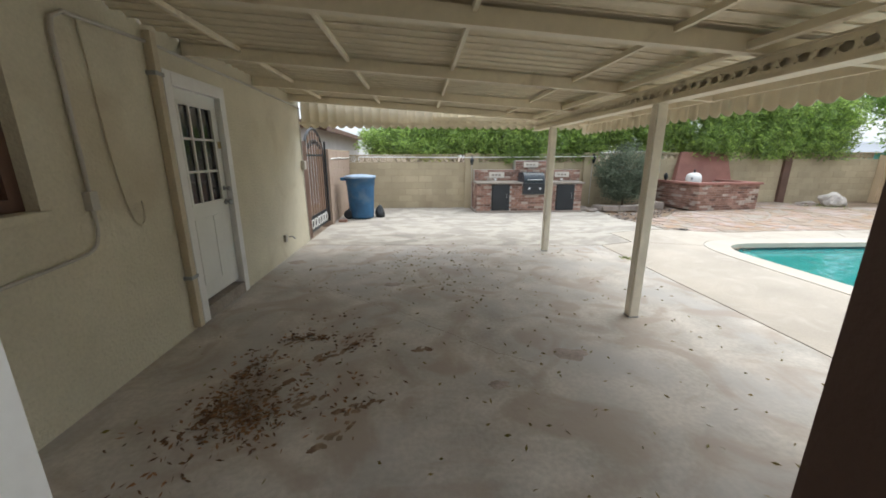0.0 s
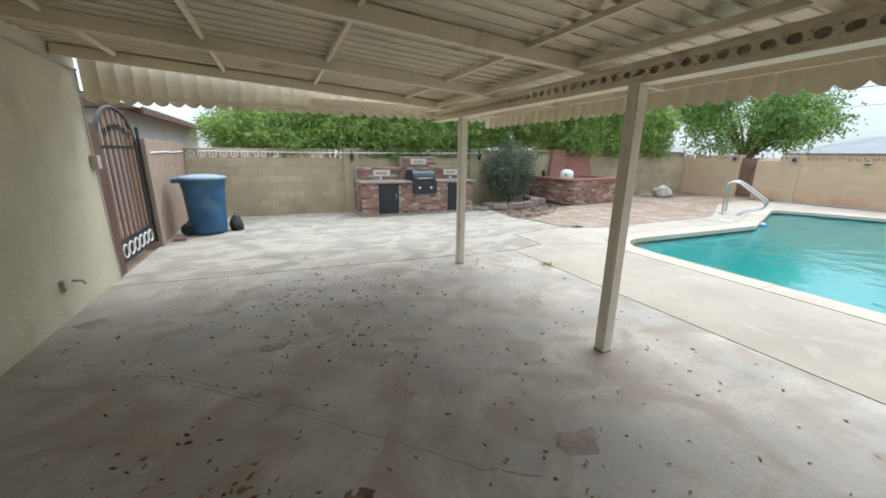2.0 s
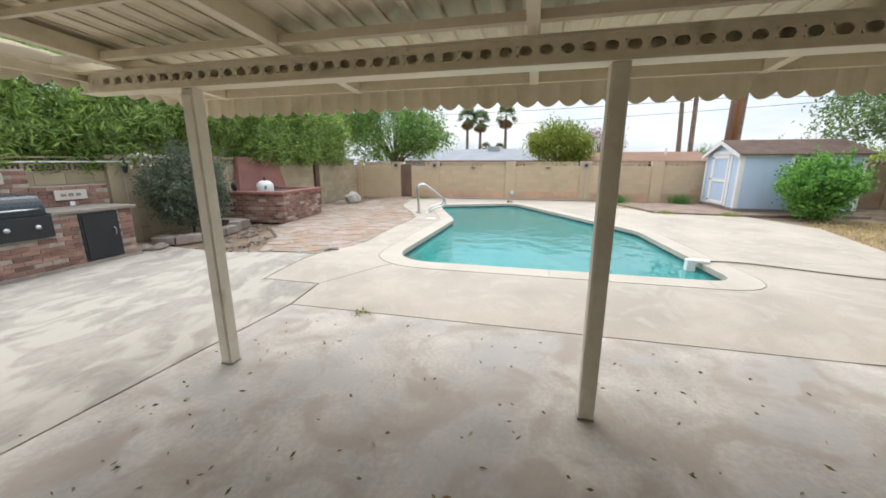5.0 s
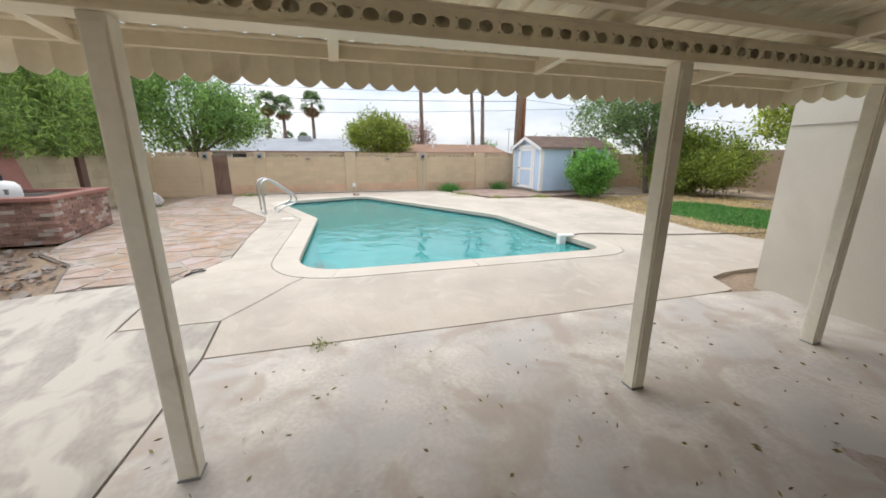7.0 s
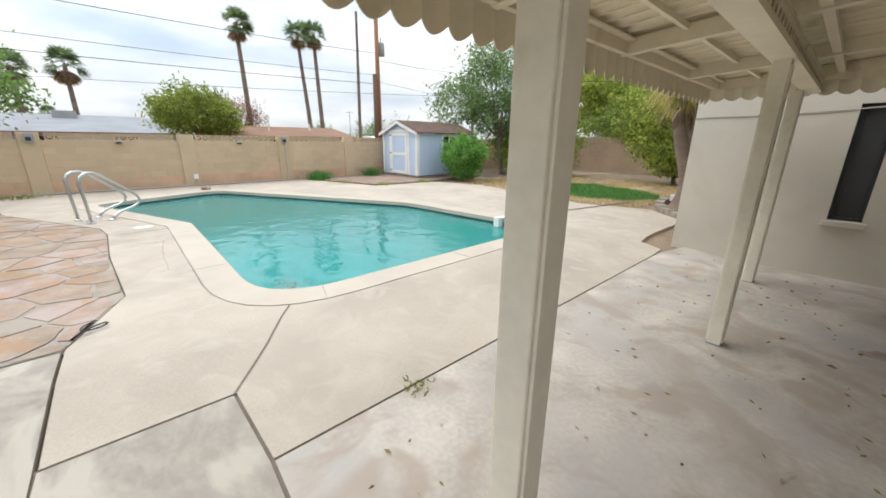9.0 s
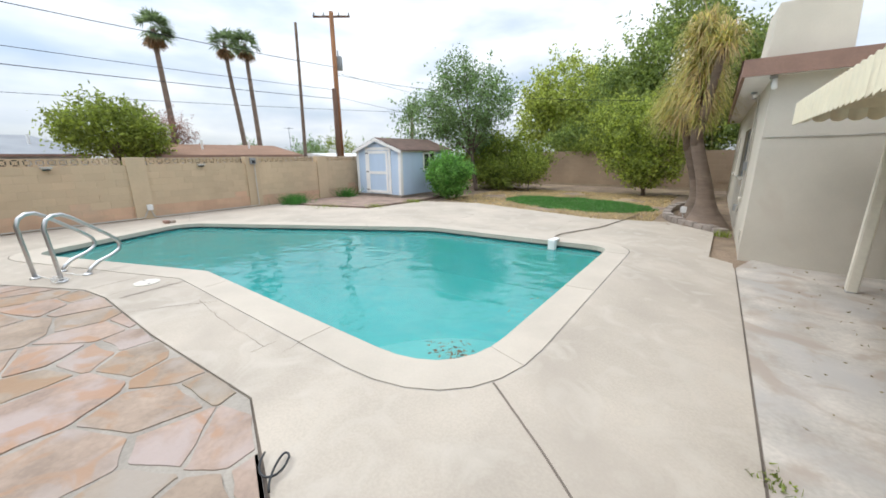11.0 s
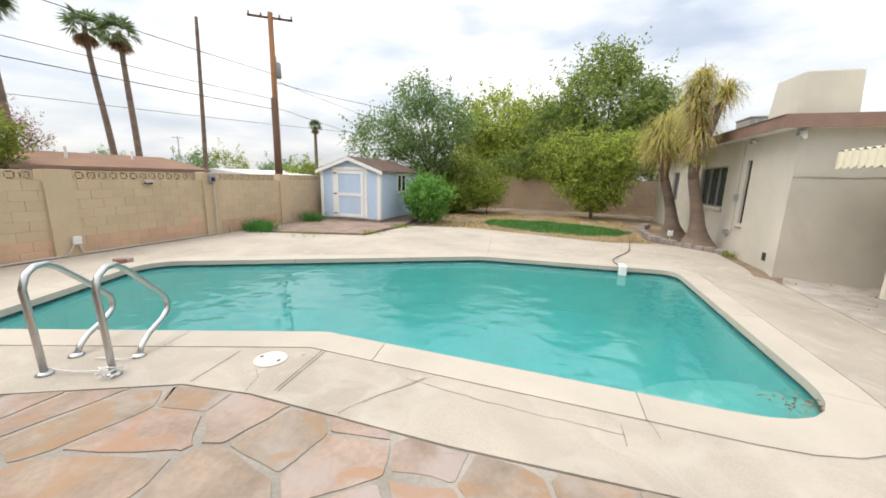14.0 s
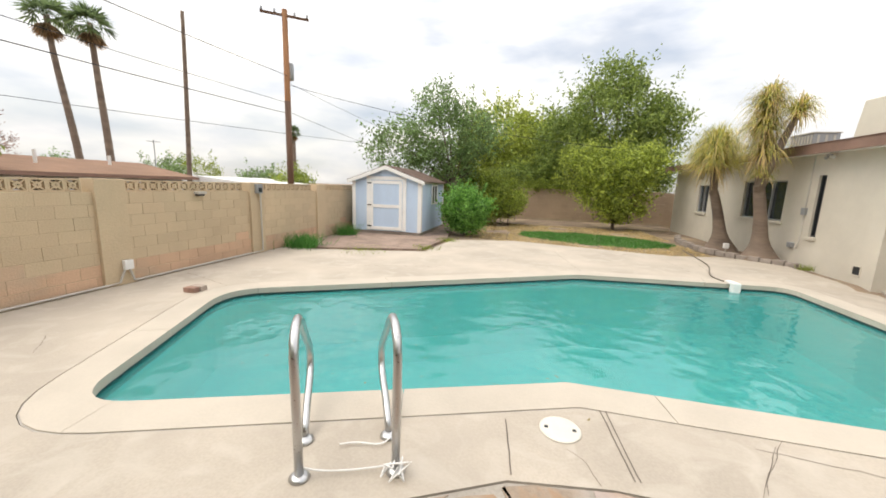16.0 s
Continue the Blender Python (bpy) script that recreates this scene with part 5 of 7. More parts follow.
for s in (-0.09, 0.09):
    part("finger_hole", boxes((9.33 + s - 0.012, 9.33 + s + 0.012, 6.31, 6.335, 0.0125, 0.0145)), M_DARK, ld)
fl = thing("chlorine_float", "round blue and white floating chlorine dispenser", "pool float", (10.2, 6.0, -0.11))
bm = bmesh.new()
lathe(bm, [(0.05, -0.16), (0.10, -0.13), (0.10, -0.09), (0.085, -0.075), (0.06, -0.075)], 10.15, 5.98, 18)
part("ring", bm, mat("float blue", (0.05, 0.25, 0.6), 0.5, bump=0), fl, smooth=True)
bm = bmesh.new()
lathe(bm, [(0.058, -0.1), (0.058, -0.06), (0.04, -0.05)], 10.15, 5.98, 14)
part("cap", bm, M_WHITE, fl, smooth=True)
fl2 = thing("pool_skimmer_float", "white plastic floating thermometer box at the pool edge", "pool float", (5.9, 1.35, -0.1))
part("box", boxes((5.87, 6.0, 1.30, 1.42, -0.13, 0.06)), M_WHITE, fl2, bevel=0.02)
part("arm", boxes((5.88, 5.99, 1.12, 1.30, 0.01, 0.05)), M_WHITE, fl2, bevel=0.01)
bk2 = thing("loose_brick", "pair of tan bricks lying on the deck", "brick", (14.15, 4.6, 0))
part("block", boxes((14.05, 14.25, 4.45, 4.55, 0, 0.07)), M_BRICK_PALE, bk2, bevel=0.005)
part("block", boxes((14.06, 14.24, 4.57, 4.66, 0, 0.07)), M_BRICK, bk2, bevel=0.005)
hs = thing("garden_hose", "dark hose lying across the deck to the lawn", "hose", (5.8, 0, 0))
part("tube", tubed(bez((6.0, 1.1, 0.02), (6.2, 0.5, 0.02), (5.6, 0.0, 0.02), (5.5, -0.9, 0.02), 14) + bez((5.5, -0.9, 0.02), (5.4, -1.5, 0.02), (5.3, -2.2, 0.0), (5.2, -3.0, 0.0), 8)[1:], 0.010), mat("dark hose rubber", (0.14, 0.115, 0.09), 0.7, var=0.2, bump=0.1), hs, smooth=True)
cbk = thing("black_cable", "short looped black cable lying on the stones", "cable", (5.4, 6.9, 0.02))
part("loop", tubed(bez((5.46, 6.88, 0.026), (5.34, 7.04, 0.035), (5.2, 6.95, 0.03), (5.33, 6.82, 0.026)) + bez((5.33, 6.82, 0.026), (5.44, 6.77, 0.026), (5.3, 6.96, 0.035), (5.22, 6.99, 0.024))[1:], 0.006), M_DARK, cbk, smooth=True)

# ---- shed ----
SX0, SX1, SF, SB = 12.83, 15.1, -2.2, -5.2
shed = thing("garden_shed", "pale blue wooden shed with white trim", "shed", (13.96, -3.7, 0))
bm = boxes((SX0, SX1, SB, SF, 0.12, 1.72))
gx0, gx1, gp = SX0, SX1, 2.13
part("wall", bm, M_SHED, shed, "pale blue wooden siding")
bm = bmesh.new()
g = [[bm.verts.new((x, y, z)) for x, z in ((gx0, 1.72), (gx1, 1.72), ((gx0 + gx1) / 2, gp))] for y in (SF - 0.001, SB)]
bm.faces.new(g[0][::-1])
bm.faces.new(g[1])
for i in range(3):
    bm.faces.new((g[0][i - 1], g[0][i], g[1][i], g[1][i - 1]))
bmesh.ops.recalc_face_normals(bm, faces=bm.faces[:])
part("gable", bm, M_SHED, shed)
part("skid", boxes((SX0 + 0.02, SX1 - 0.02, SB + 0.02, SF - 0.02, 0.02, 0.12)), M_KERB, shed)
for x in [SX0 + 0.3 * i for i in range(1, 8)]:
    part("siding_groove", boxes((x - 0.006, x + 0.006, SF, SF + 0.003, 0.14, 1.7)), M_SHED, shed)
for s in (-1, 1):
    bm = bmesh.new()
    xm, xe = (gx0 + gx1) / 2, (gx1 + 0.14 if s > 0 else gx0 - 0.14)
    ze = 1.72 - 0.14 * (gp - 1.72) / ((gx1 - gx0) / 2)
    vs = [bm.verts.new((x, y, z + h)) for h in (0.012, 0.045) for x, z, y in ((xm, gp, SF + 0.12), (xe, ze, SF + 0.12), (xe, ze, SB - 0.1), (xm, gp, SB - 0.1))]
    for f in ((3, 2, 1, 0), (4, 5, 6, 7), (0, 1, 5, 4), (1, 2, 6, 5), (2, 3, 7, 6), (3, 0, 4, 7)):
        bm.faces.new([vs[i] for i in f])
    bmesh.ops.recalc_face_normals(bm, faces=bm.faces[:])
    part("roof", bm, M_SHINGLE, shed, "brown shingle roof slope")
    bm = bmesh.new()
    vs = [bm.verts.new((x, y, z)) for y in (SF + 0.10, SF + 0.125) for x, z in ((xm, gp + 0.03), (xe, ze + 0.03), (xe, ze - 0.08), (xm, gp - 0.09))]
    for f in ((0, 1, 2, 3), (7, 6, 5, 4), (0, 4, 5, 1), (1, 5, 6, 2), (2, 6, 7, 3), (3, 7, 4, 0)):
        bm.faces.new([vs[i] for i in f])
    bmesh.ops.recalc_face_normals(bm, faces=bm.faces[:])
    part("barge_board", bm, M_WHITE, shed)
for d in ((SX0 - 0.012, SX0 + 0.1, SF, SF + 0.02, 0.12, 1.72), (SX1 - 0.1, SX1 + 0.012, SF, SF + 0.02, 0.12, 1.72), (SX0 - 0.02, SX0, SF - 0.1, SF, 0.12, 1.72), (SX0 - 0.02, SX0, SB, SB + 0.1, 0.12, 1.72), (SX0 - 0.02, SX0, SB + 0.1, SF - 0.1, 1.64, 1.72)):
    part("corner_trim", boxes(d), M_WHITE, shed)
sd = part("door", boxes((13.42, 14.5, SF, SF + 0.03, 0.15, 1.7)), M_SHED, shed, "blue shed door with white rails")
for d in ((13.30, 13.42, SF, SF + 0.025, 0.14, 1.83), (14.5, 14.62, SF, SF + 0.025, 0.14, 1.83), (13.42, 14.5, SF, SF + 0.024, 1.72, 1.83)):
    part("door_trim", boxes(d), M_WHITE, shed)
for d in ((13.43, 13.53, 0.16, 1.7), (14.39, 14.49, 0.16, 1.7), (13.53, 14.39, 0.16, 0.26), (13.53, 14.39, 1.6, 1.7), (13.53, 14.39, 0.86, 0.96)):
    part("rail", boxes((d[0], d[1], SF + 0.03, SF + 0.045, d[2], d[3])), M_WHITE, sd)
for z in (0.25, 0.92, 1.6):
    part("hinge", boxes((14.44, 14.58, SF + 0.045, SF + 0.052, z, z + 0.035)), M_DARK, sd)
sw = part("window", boxes((SX0 - 0.012, SX0 - 0.004, -4.16, -3.5, 1.02, 1.6)), M_GLASS, shed, "small dark shed window")
for d in ((-4.22, -4.14, 0.96, 1.66), (-3.52, -3.44, 0.96, 1.66), (-4.14, -3.52, 1.58, 1.66), (-4.14, -3.52, 0.96, 1.04), (-3.86, -3.8, 1.04, 1.58)):
    part("window_frame", boxes((SX0 - 0.03, SX0 - 0.005, *d)), M_WHITE, sw)
setting("shed_pad", slab([(15.3, -1.9), (15.3, 0.6), (14.4, 0.75), (12.15, 0.05), (11.95, -2.0), (12.4, -5.3), (15.3, -5.3)][::-1], [], -0.1, 0.025), mat("dirty paver", (0.30, 0.22, 0.175), 0.9, var=0.25, scale=2.5, fine=20, bump=0.4), "brown dusty paver pad before the shed", category="pavement")

# ---- planter edge by the wing ----
pe = thing("stone_edging", "row of grey edging blocks round the palm bed", "edging", (4.3, -3, 0))
edge_pts = bez((3.45, -1.2, 0), (3.9, -1.7, 0), (4.5, -2.2, 0), (4.62, -3.2, 0), 9) + bez((4.62, -3.2, 0), (4.7, -4.5, 0), (4.5, -5.6, 0), (4.1, -6.3, 0), 11)[1:]
for i, (a, b) in enumerate(zip(edge_pts, edge_pts[1:])):
    d = (b - a)
    ang = math.atan2(d.y, d.x)
    bm = bmesh.new()
    box(bm, -d.length * 0.47, d.length * 0.47, -0.09, 0.09, -0.04, 0.09 + 0.02 * (i % 2), Matrix.Translation((a + b) / 2) @ Euler((0, 0, ang)).to_matrix().to_4x4())
    part("edging_block", bm, M_KERB, pe, bevel=0.015)
sl = thing("solar_light", "small white solar stake light in the palm bed", "light", (4.25, -2.7, 0))
part("stake", tubed([(4.25, -2.7, -0.05), (4.25, -2.7, 0.2)], 0.012), M_PIPE, sl)
part("head", boxes((4.19, 4.31, -2.74, -2.66, 0.16, 0.3)), M_WHITE, sl, bevel=0.01)


# ---- plants ----
def quad_cloud(name, quads, material, parent, label="", kind=""):
    """One mesh from an array of four-cornered leaves."""
    n = len(quads)
    quads = np.array(quads, dtype=np.float32)
    c = quads.mean(axis=1)
    a, b = np.clip((c[:, 1] - 0.2) / 0.6, 0, 1), np.clip((c[:, 1] - 7.5) / 1.5, 0, 1)
    quads[:, :, 2] += (RISE * np.clip((c[:, 0] - 2.4 - 0.94 * a - 1.6 * b) / (0.6 + 0.7 * a), 0, 1))[:, None]
    me = bpy.data.meshes.new(name)
    me.vertices.add(4 * n)
    me.vertices.foreach_set("co", np.asarray(quads, dtype=np.float32).ravel())
    me.loops.add(4 * n)
    me.loops.foreach_set("vertex_index", np.arange(4 * n, dtype=np.int32))
    me.polygons.add(n)
    me.polygons.foreach_set("loop_start", np.arange(0, 4 * n, 4, dtype=np.int32))
    me.polygons.foreach_set("loop_total", np.full(n, 4, dtype=np.int32))
    me.update(calc_edges=True)
    me.materials.append(material)
    ob = new(name, me)
    if parent is not None:
        ob.parent = parent
        ob.matrix_parent_inverse = parent.matrix_basis.inverted()
    return tagged(ob, label=label, kind=kind)


def leaf_quads(rng, centres, length, width, droop=0.0, flat=0.0):
    """Leaf shapes (base, side, tip, side) at the given centres, turned at random; droop pulls the tips down."""
    n = len(centres)
    d = rng.normal(size=(n, 3))
    d[:, 2] = d[:, 2] * (1 - flat) - droop
    d /= np.linalg.norm(d, axis=1)[:, None]
    s = np.cross(d, rng.normal(size=(n, 3)))
    s /= np.linalg.norm(s, axis=1)[:, None] + 1e-9
    ln = length * rng.uniform(0.6, 1.3, n)[:, None]
    w = width * rng.uniform(0.7, 1.2, n)[:, None]
    return np.stack([centres - d * ln / 2, centres + s * w / 2, centres + d * ln / 2, centres - s * w / 2], axis=1)


def crown_points(rng, blobs, clumps, per, clump_r):
    """Points in small clumps spread through the outer part of ellipsoids, with gaps between them."""
    out, centres = [], []
    vol = np.array([b[3] * b[4] * b[5] for b in blobs]) ** 0.67
    share = rng.choice(len(blobs), clumps, p=vol / vol.sum())
    for k in share:
        x, y, z, rx, ry, rz = blobs[k]
        u = rng.normal(size=3)
        u /= np.linalg.norm(u)
        r = rng.uniform(0.45, 1.0) ** 0.6 * rng.uniform(0.85, 1.12)
        c = np.array([x + rx * u[0] * r, y + ry * u[1] * r, z + rz * u[2] * r])
        centres.append(c)
        out.append(c + rng.normal(size=(per, 3)) * clump_r * rng.uniform(0.5, 1.2))
        if rng.random() < 0.2 and u[2] > -0.2:
            far = np.array([x + rx * u[0] * 1.05, y + ry * u[1] * 1.05, z + rz * u[2] * 1.05])
            way = u * rng.uniform(0.1, 0.45) * min(rx, rz) + np.array([0, 0, rng.uniform(0.05, 0.3) * rz])
            k_n = max(6, per // 2)
            out.append(far + way * rng.uniform(0, 1, (k_n, 1)) + rng.normal(size=(k_n, 3)) * clump_r * 0.3)
    return np.concatenate(out), centres


def tree(name, label, category, base, blobs, leaf, length, width, clumps, per, clump_r, trunk_r, seed, group="", droop=0.2, floor=None, limbs=14, ceil=None, stems=1):
    """A tapered trunk, limbs that reach into the crown and a crown of separate small leaves."""
    rng = np.random.default_rng(seed)
    t = thing(name, label, category, base, group)
    pts, centres = crown_points(rng, blobs, clumps, per, clump_r)
    if floor is not None:
        pts = pts[pts[:, 2] > floor]
    quad_cloud("crown", leaf_quads(rng, pts, length, width, droop), leaf, t)
    mid = np.mean([b[:3] for b in blobs], axis=0)
    fork = Vector((base[0] + (mid[0] - base[0]) * 0.3, base[1] + (mid[1] - base[1]) * 0.3, base[2] + (mid[2] - base[2]) * 0.45))
    b0 = Vector(base) - Vector((0, 0, 0.1))
    bm = bmesh.new()
    tube(bm, bez(b0, b0.lerp(fork, 0.4) + Vector((0.05, 0.03, 0.1)), b0.lerp(fork, 0.7), fork, 7), trunk_r, 9, trunk_r * 0.7)
    trunk = part("trunk", bm, M_BARK, t, smooth=True)
    for c in [centres[i] for i in rng.choice(len(centres), min(limbs, len(centres)), replace=False)]:
        c = Vector(c)
        part("limb", tubed(bez(fork - Vector((0, 0, 0.1)), fork.lerp(c, 0.35) + Vector((0, 0, 0.25)), fork.lerp(c, 0.7) + Vector((0, 0, 0.1)), c, 6), trunk_r * 0.45, 5, trunk_r * 0.08), M_BARK, trunk)
    return t


# oleanders over the north wall
OLE = [(-0.5, 12.6, 1.95, 1.3, 0.8, 0.65), (1.1, 12.5, 2.25, 1.2, 0.9, 0.95), (2.9, 12.3, 2.3, 1.4, 1.0, 1.0), (5.0, 12.3, 2.5, 1.5, 1.0, 1.2), (7.2, 12.3, 2.6, 1.5, 1.05, 1.3), (9.4, 12.3, 2.7, 1.5, 1.1, 1.35), (11.4, 12.2, 2.8, 1.5, 1.1, 1.35), (13.2, 12.3, 2.7, 1.3, 1.1, 1.3)]
for i, b in enumerate(OLE):
    lobes = [b, (b[0] + 0.5, b[1] - 0.5, b[2] - 0.25, 0.8, 0.6, 0.6)]
    if i in (2, 3):
        lobes.append((b[0] - 0.1, 11.75, 1.75, 0.75, 0.35, 0.35))
    if i in (5, 6, 7):
        lobes.append((b[0], 11.55, 1.9, 0.9, 0.55, 0.5))
    tree("oleander_bush", "dense green oleander hanging over the block wall", "bush", (b[0], 12.4, -0.05), lobes, L_OLEANDER, 0.20, 0.032, 400, 48, 0.17, 0.06, 20 + i, "oleander hedge", droop=0.15, limbs=8, floor=1.36 if i in (2, 3, 5, 6, 7) else 1.66)
tree("sage_shrub", "dusty grey-green shrub in a stone ring", "shrub", (6.2, 10.75, -0.03), [(6.2, 10.7, 1.05, 0.78, 0.62, 0.66), (6.1, 10.6, 0.6, 0.6, 0.5, 0.4)], L_SAGE, 0.065, 0.028, 330, 64, 0.10, 0.03, 41, droop=0.0, limbs=16, floor=0.05)
tree("neighbour_tree", "bushy green tree beyond the garden corner", "tree", (18.2, 10.8, -0.05), [(17.6, 11.2, 3.1, 2.3, 2.2, 1.6), (18.3, 9.4, 2.9, 1.3, 1.2, 1.1), (17.0, 12.4, 3.9, 1.6, 1.4, 1.2), (17.4, 8.7, 2.6, 0.8, 0.9, 0.6)], L_NEIGH, 0.16, 0.065, 560, 40, 0.24, 0.14, 42, droop=0.3)
tree("ash_tree", "grey-green ash tree with a pale trunk behind the shed", "tree", (12.5, -6.9, -0.05), [(13.4, -6.9, 3.6, 1.9, 1.6, 1.4), (15.0, -6.6, 3.2, 1.6, 1.3, 1.1), (12.1, -7.0, 3.9, 1.3, 1.2, 1.3), (13.4, -6.7, 4.9, 1.0, 0.9, 0.8), (13.2, -7.2, 2.4, 1.5, 1.2, 0.8)], L_TREE, 0.15, 0.062, 440, 34, 0.22, 0.10, 43, droop=0.3)
tree("lime_tree", "round bright green tree beyond the back wall", "tree", (10.8, -15.6, -0.05), [(11.2, -15.8, 4.6, 2.7, 2.2, 2.3), (9.0, -15.2, 4.0, 2.1, 1.8, 2.0), (13.0, -15.6, 3.6, 1.7, 1.5, 1.8), (10.0, -14.6, 2.8, 2.2, 1.4, 1.2)], L_LIME, 0.24, 0.11, 640, 40, 0.33, 0.2, 44, droop=0.3)
tree("tall_tree", "tall loose-crowned green tree beyond the back wall", "tree", (5.4, -13.2, -0.05), [(5.3, -13.2, 5.2, 2.9, 2.2, 2.3), (5.6, -13.0, 7.2, 1.4, 1.3, 1.1), (3.4, -13.2, 4.8, 1.6, 1.5, 1.5), (7.6, -13.2, 4.2, 1.8, 1.5, 1.8), (5.0, -13.0, 3.2, 2.8, 1.4, 1.3)], L_TREE2, 0.20, 0.085, 860, 38, 0.30, 0.2, 45, droop=0.3, limbs=24)
tree("citrus_tree", "yellow-green citrus tree by the back wall", "tree", (5.9, -8.5, -0.05), [(6.0, -8.5, 2.3, 1.7, 1.4, 1.2), (5.7, -8.3, 1.3, 1.2, 1.0, 0.75), (6.0, -8.2, 0.75, 0.75, 0.7, 0.5), (6.7, -8.3, 1.45, 0.9, 0.8, 0.6), (7.2, -8.8, 2.6, 1.2, 1.0, 1.0), (5.0, -8.6, 2.8, 1.0, 1.0, 0.8)], L_CITRUS, 0.14, 0.07, 560, 34, 0.20, 0.08, 46, droop=0.3, floor=0.25)
tree("bright_shrub", "bright green rounded shrub beside the shed", "shrub", (11.65, -3.5, -0.05), [(11.65, -3.5, 0.82, 0.72, 0.68, 0.72)], L_SHRUB, 0.10, 0.055, 240, 46, 0.13, 0.03, 47, droop=0.25, floor=0.02)
tree("dark_bush", "large leafy green bush near the back wall", "bush", (11.9, -8.0, -0.05), [(11.9, -8.0, 1.25, 1.4, 1.1, 1.2), (10.9, -8.6, 1.2, 1.1, 1.0, 1.0), (13.2, -8.6, 1.4, 1.2, 1.0, 1.1), (11.8, -7.7, 0.6, 1.2, 0.9, 0.6)], L_DARKG, 0.14, 0.06, 520, 42, 0.19, 0.05, 48, droop=0.3, floor=0.02)
tree("golden_shrub", "small yellow-green shrub by the back wall", "shrub", (10.4, -7.9, -0.05), [(10.4, -7.9, 0.95, 0.7, 0.6, 0.5)], L_CITRUS, 0.10, 0.05, 140, 36, 0.13, 0.03, 49, droop=0.3, floor=0.2)
tree("hedge_bush", "overgrown green hedge behind the back wall", "bush", (7.0, -12.9, -0.05), [(8.4, -13.0, 2.4, 1.6, 0.8, 1.1), (6.2, -13.0, 2.6, 1.7, 0.8, 1.3), (3.8, -12.9, 2.3, 1.6, 0.8, 1.0), (10.2, -13.0, 2.2, 1.4, 0.8, 0.9)], L_TREE2, 0.16, 0.07, 520, 38, 0.22, 0.06, 53, droop=0.3, floor=1.2)
tree("wall_creeper", "dark green creeper draped over the back wall", "creeper", (8.4, -12.3, -0.05), [(8.6, -12.2, 1.75, 1.8, 0.3, 0.3), (6.0, -12.2, 1.85, 1.6, 0.3, 0.3)], L_DARKG, 0.12, 0.05, 220, 40, 0.14, 0.03, 50, droop=0.4, limbs=3, floor=1.35)
tree("far_tree", "dense olive tree standing behind the neighbouring roofs", "tree", (27.5, 2.3, -0.05), [(27.5, 2.3, 2.8, 1.9, 2.0, 1.25), (27.5, 0.9, 2.4, 1.0, 1.0, 0.8)], L_DARKG, 0.22, 0.09, 300, 36, 0.28, 0.15, 51, droop=0.2)
tree("bare_tree", "reddish sparse tree behind the brown roof", "tree", (32, -1.2, -0.05), [(32, -1.2, 3.0, 1.7, 1.7, 1.2)], L_BROWNTREE, 0.14, 0.04, 220, 26, 0.24, 0.12, 52, droop=0.0, limbs=24)
for i, (x, y, r, z) in enumerate(((40, -17, 1.6, 1.6), (44, -24, 2.0, 1.8), (33, -20, 1.3, 1.5), (27, -16, 1.2, 1.3), (48, -14, 1.5, 1.4))):
    tree("far_bush", "rounded green treetop in the distance", "tree", (x, y, -0.05), [(x, y, z, r * 1.3, r * 1.3, r)], L_DARKG if i % 2 else L_TREE, 0.24, 0.1, 110, 30, 0.3, 0.12, 60 + i, "distant treetops", limbs=6)
tree("oak_tree", "broad green tree behind the neighbouring roof", "tree", (0.2, 19.5, -0.05), [(0.4, 19.5, 2.6, 2.2, 1.5, 1.1)], L_LIME, 0.2, 0.08, 220, 36, 0.25, 0.12, 70)


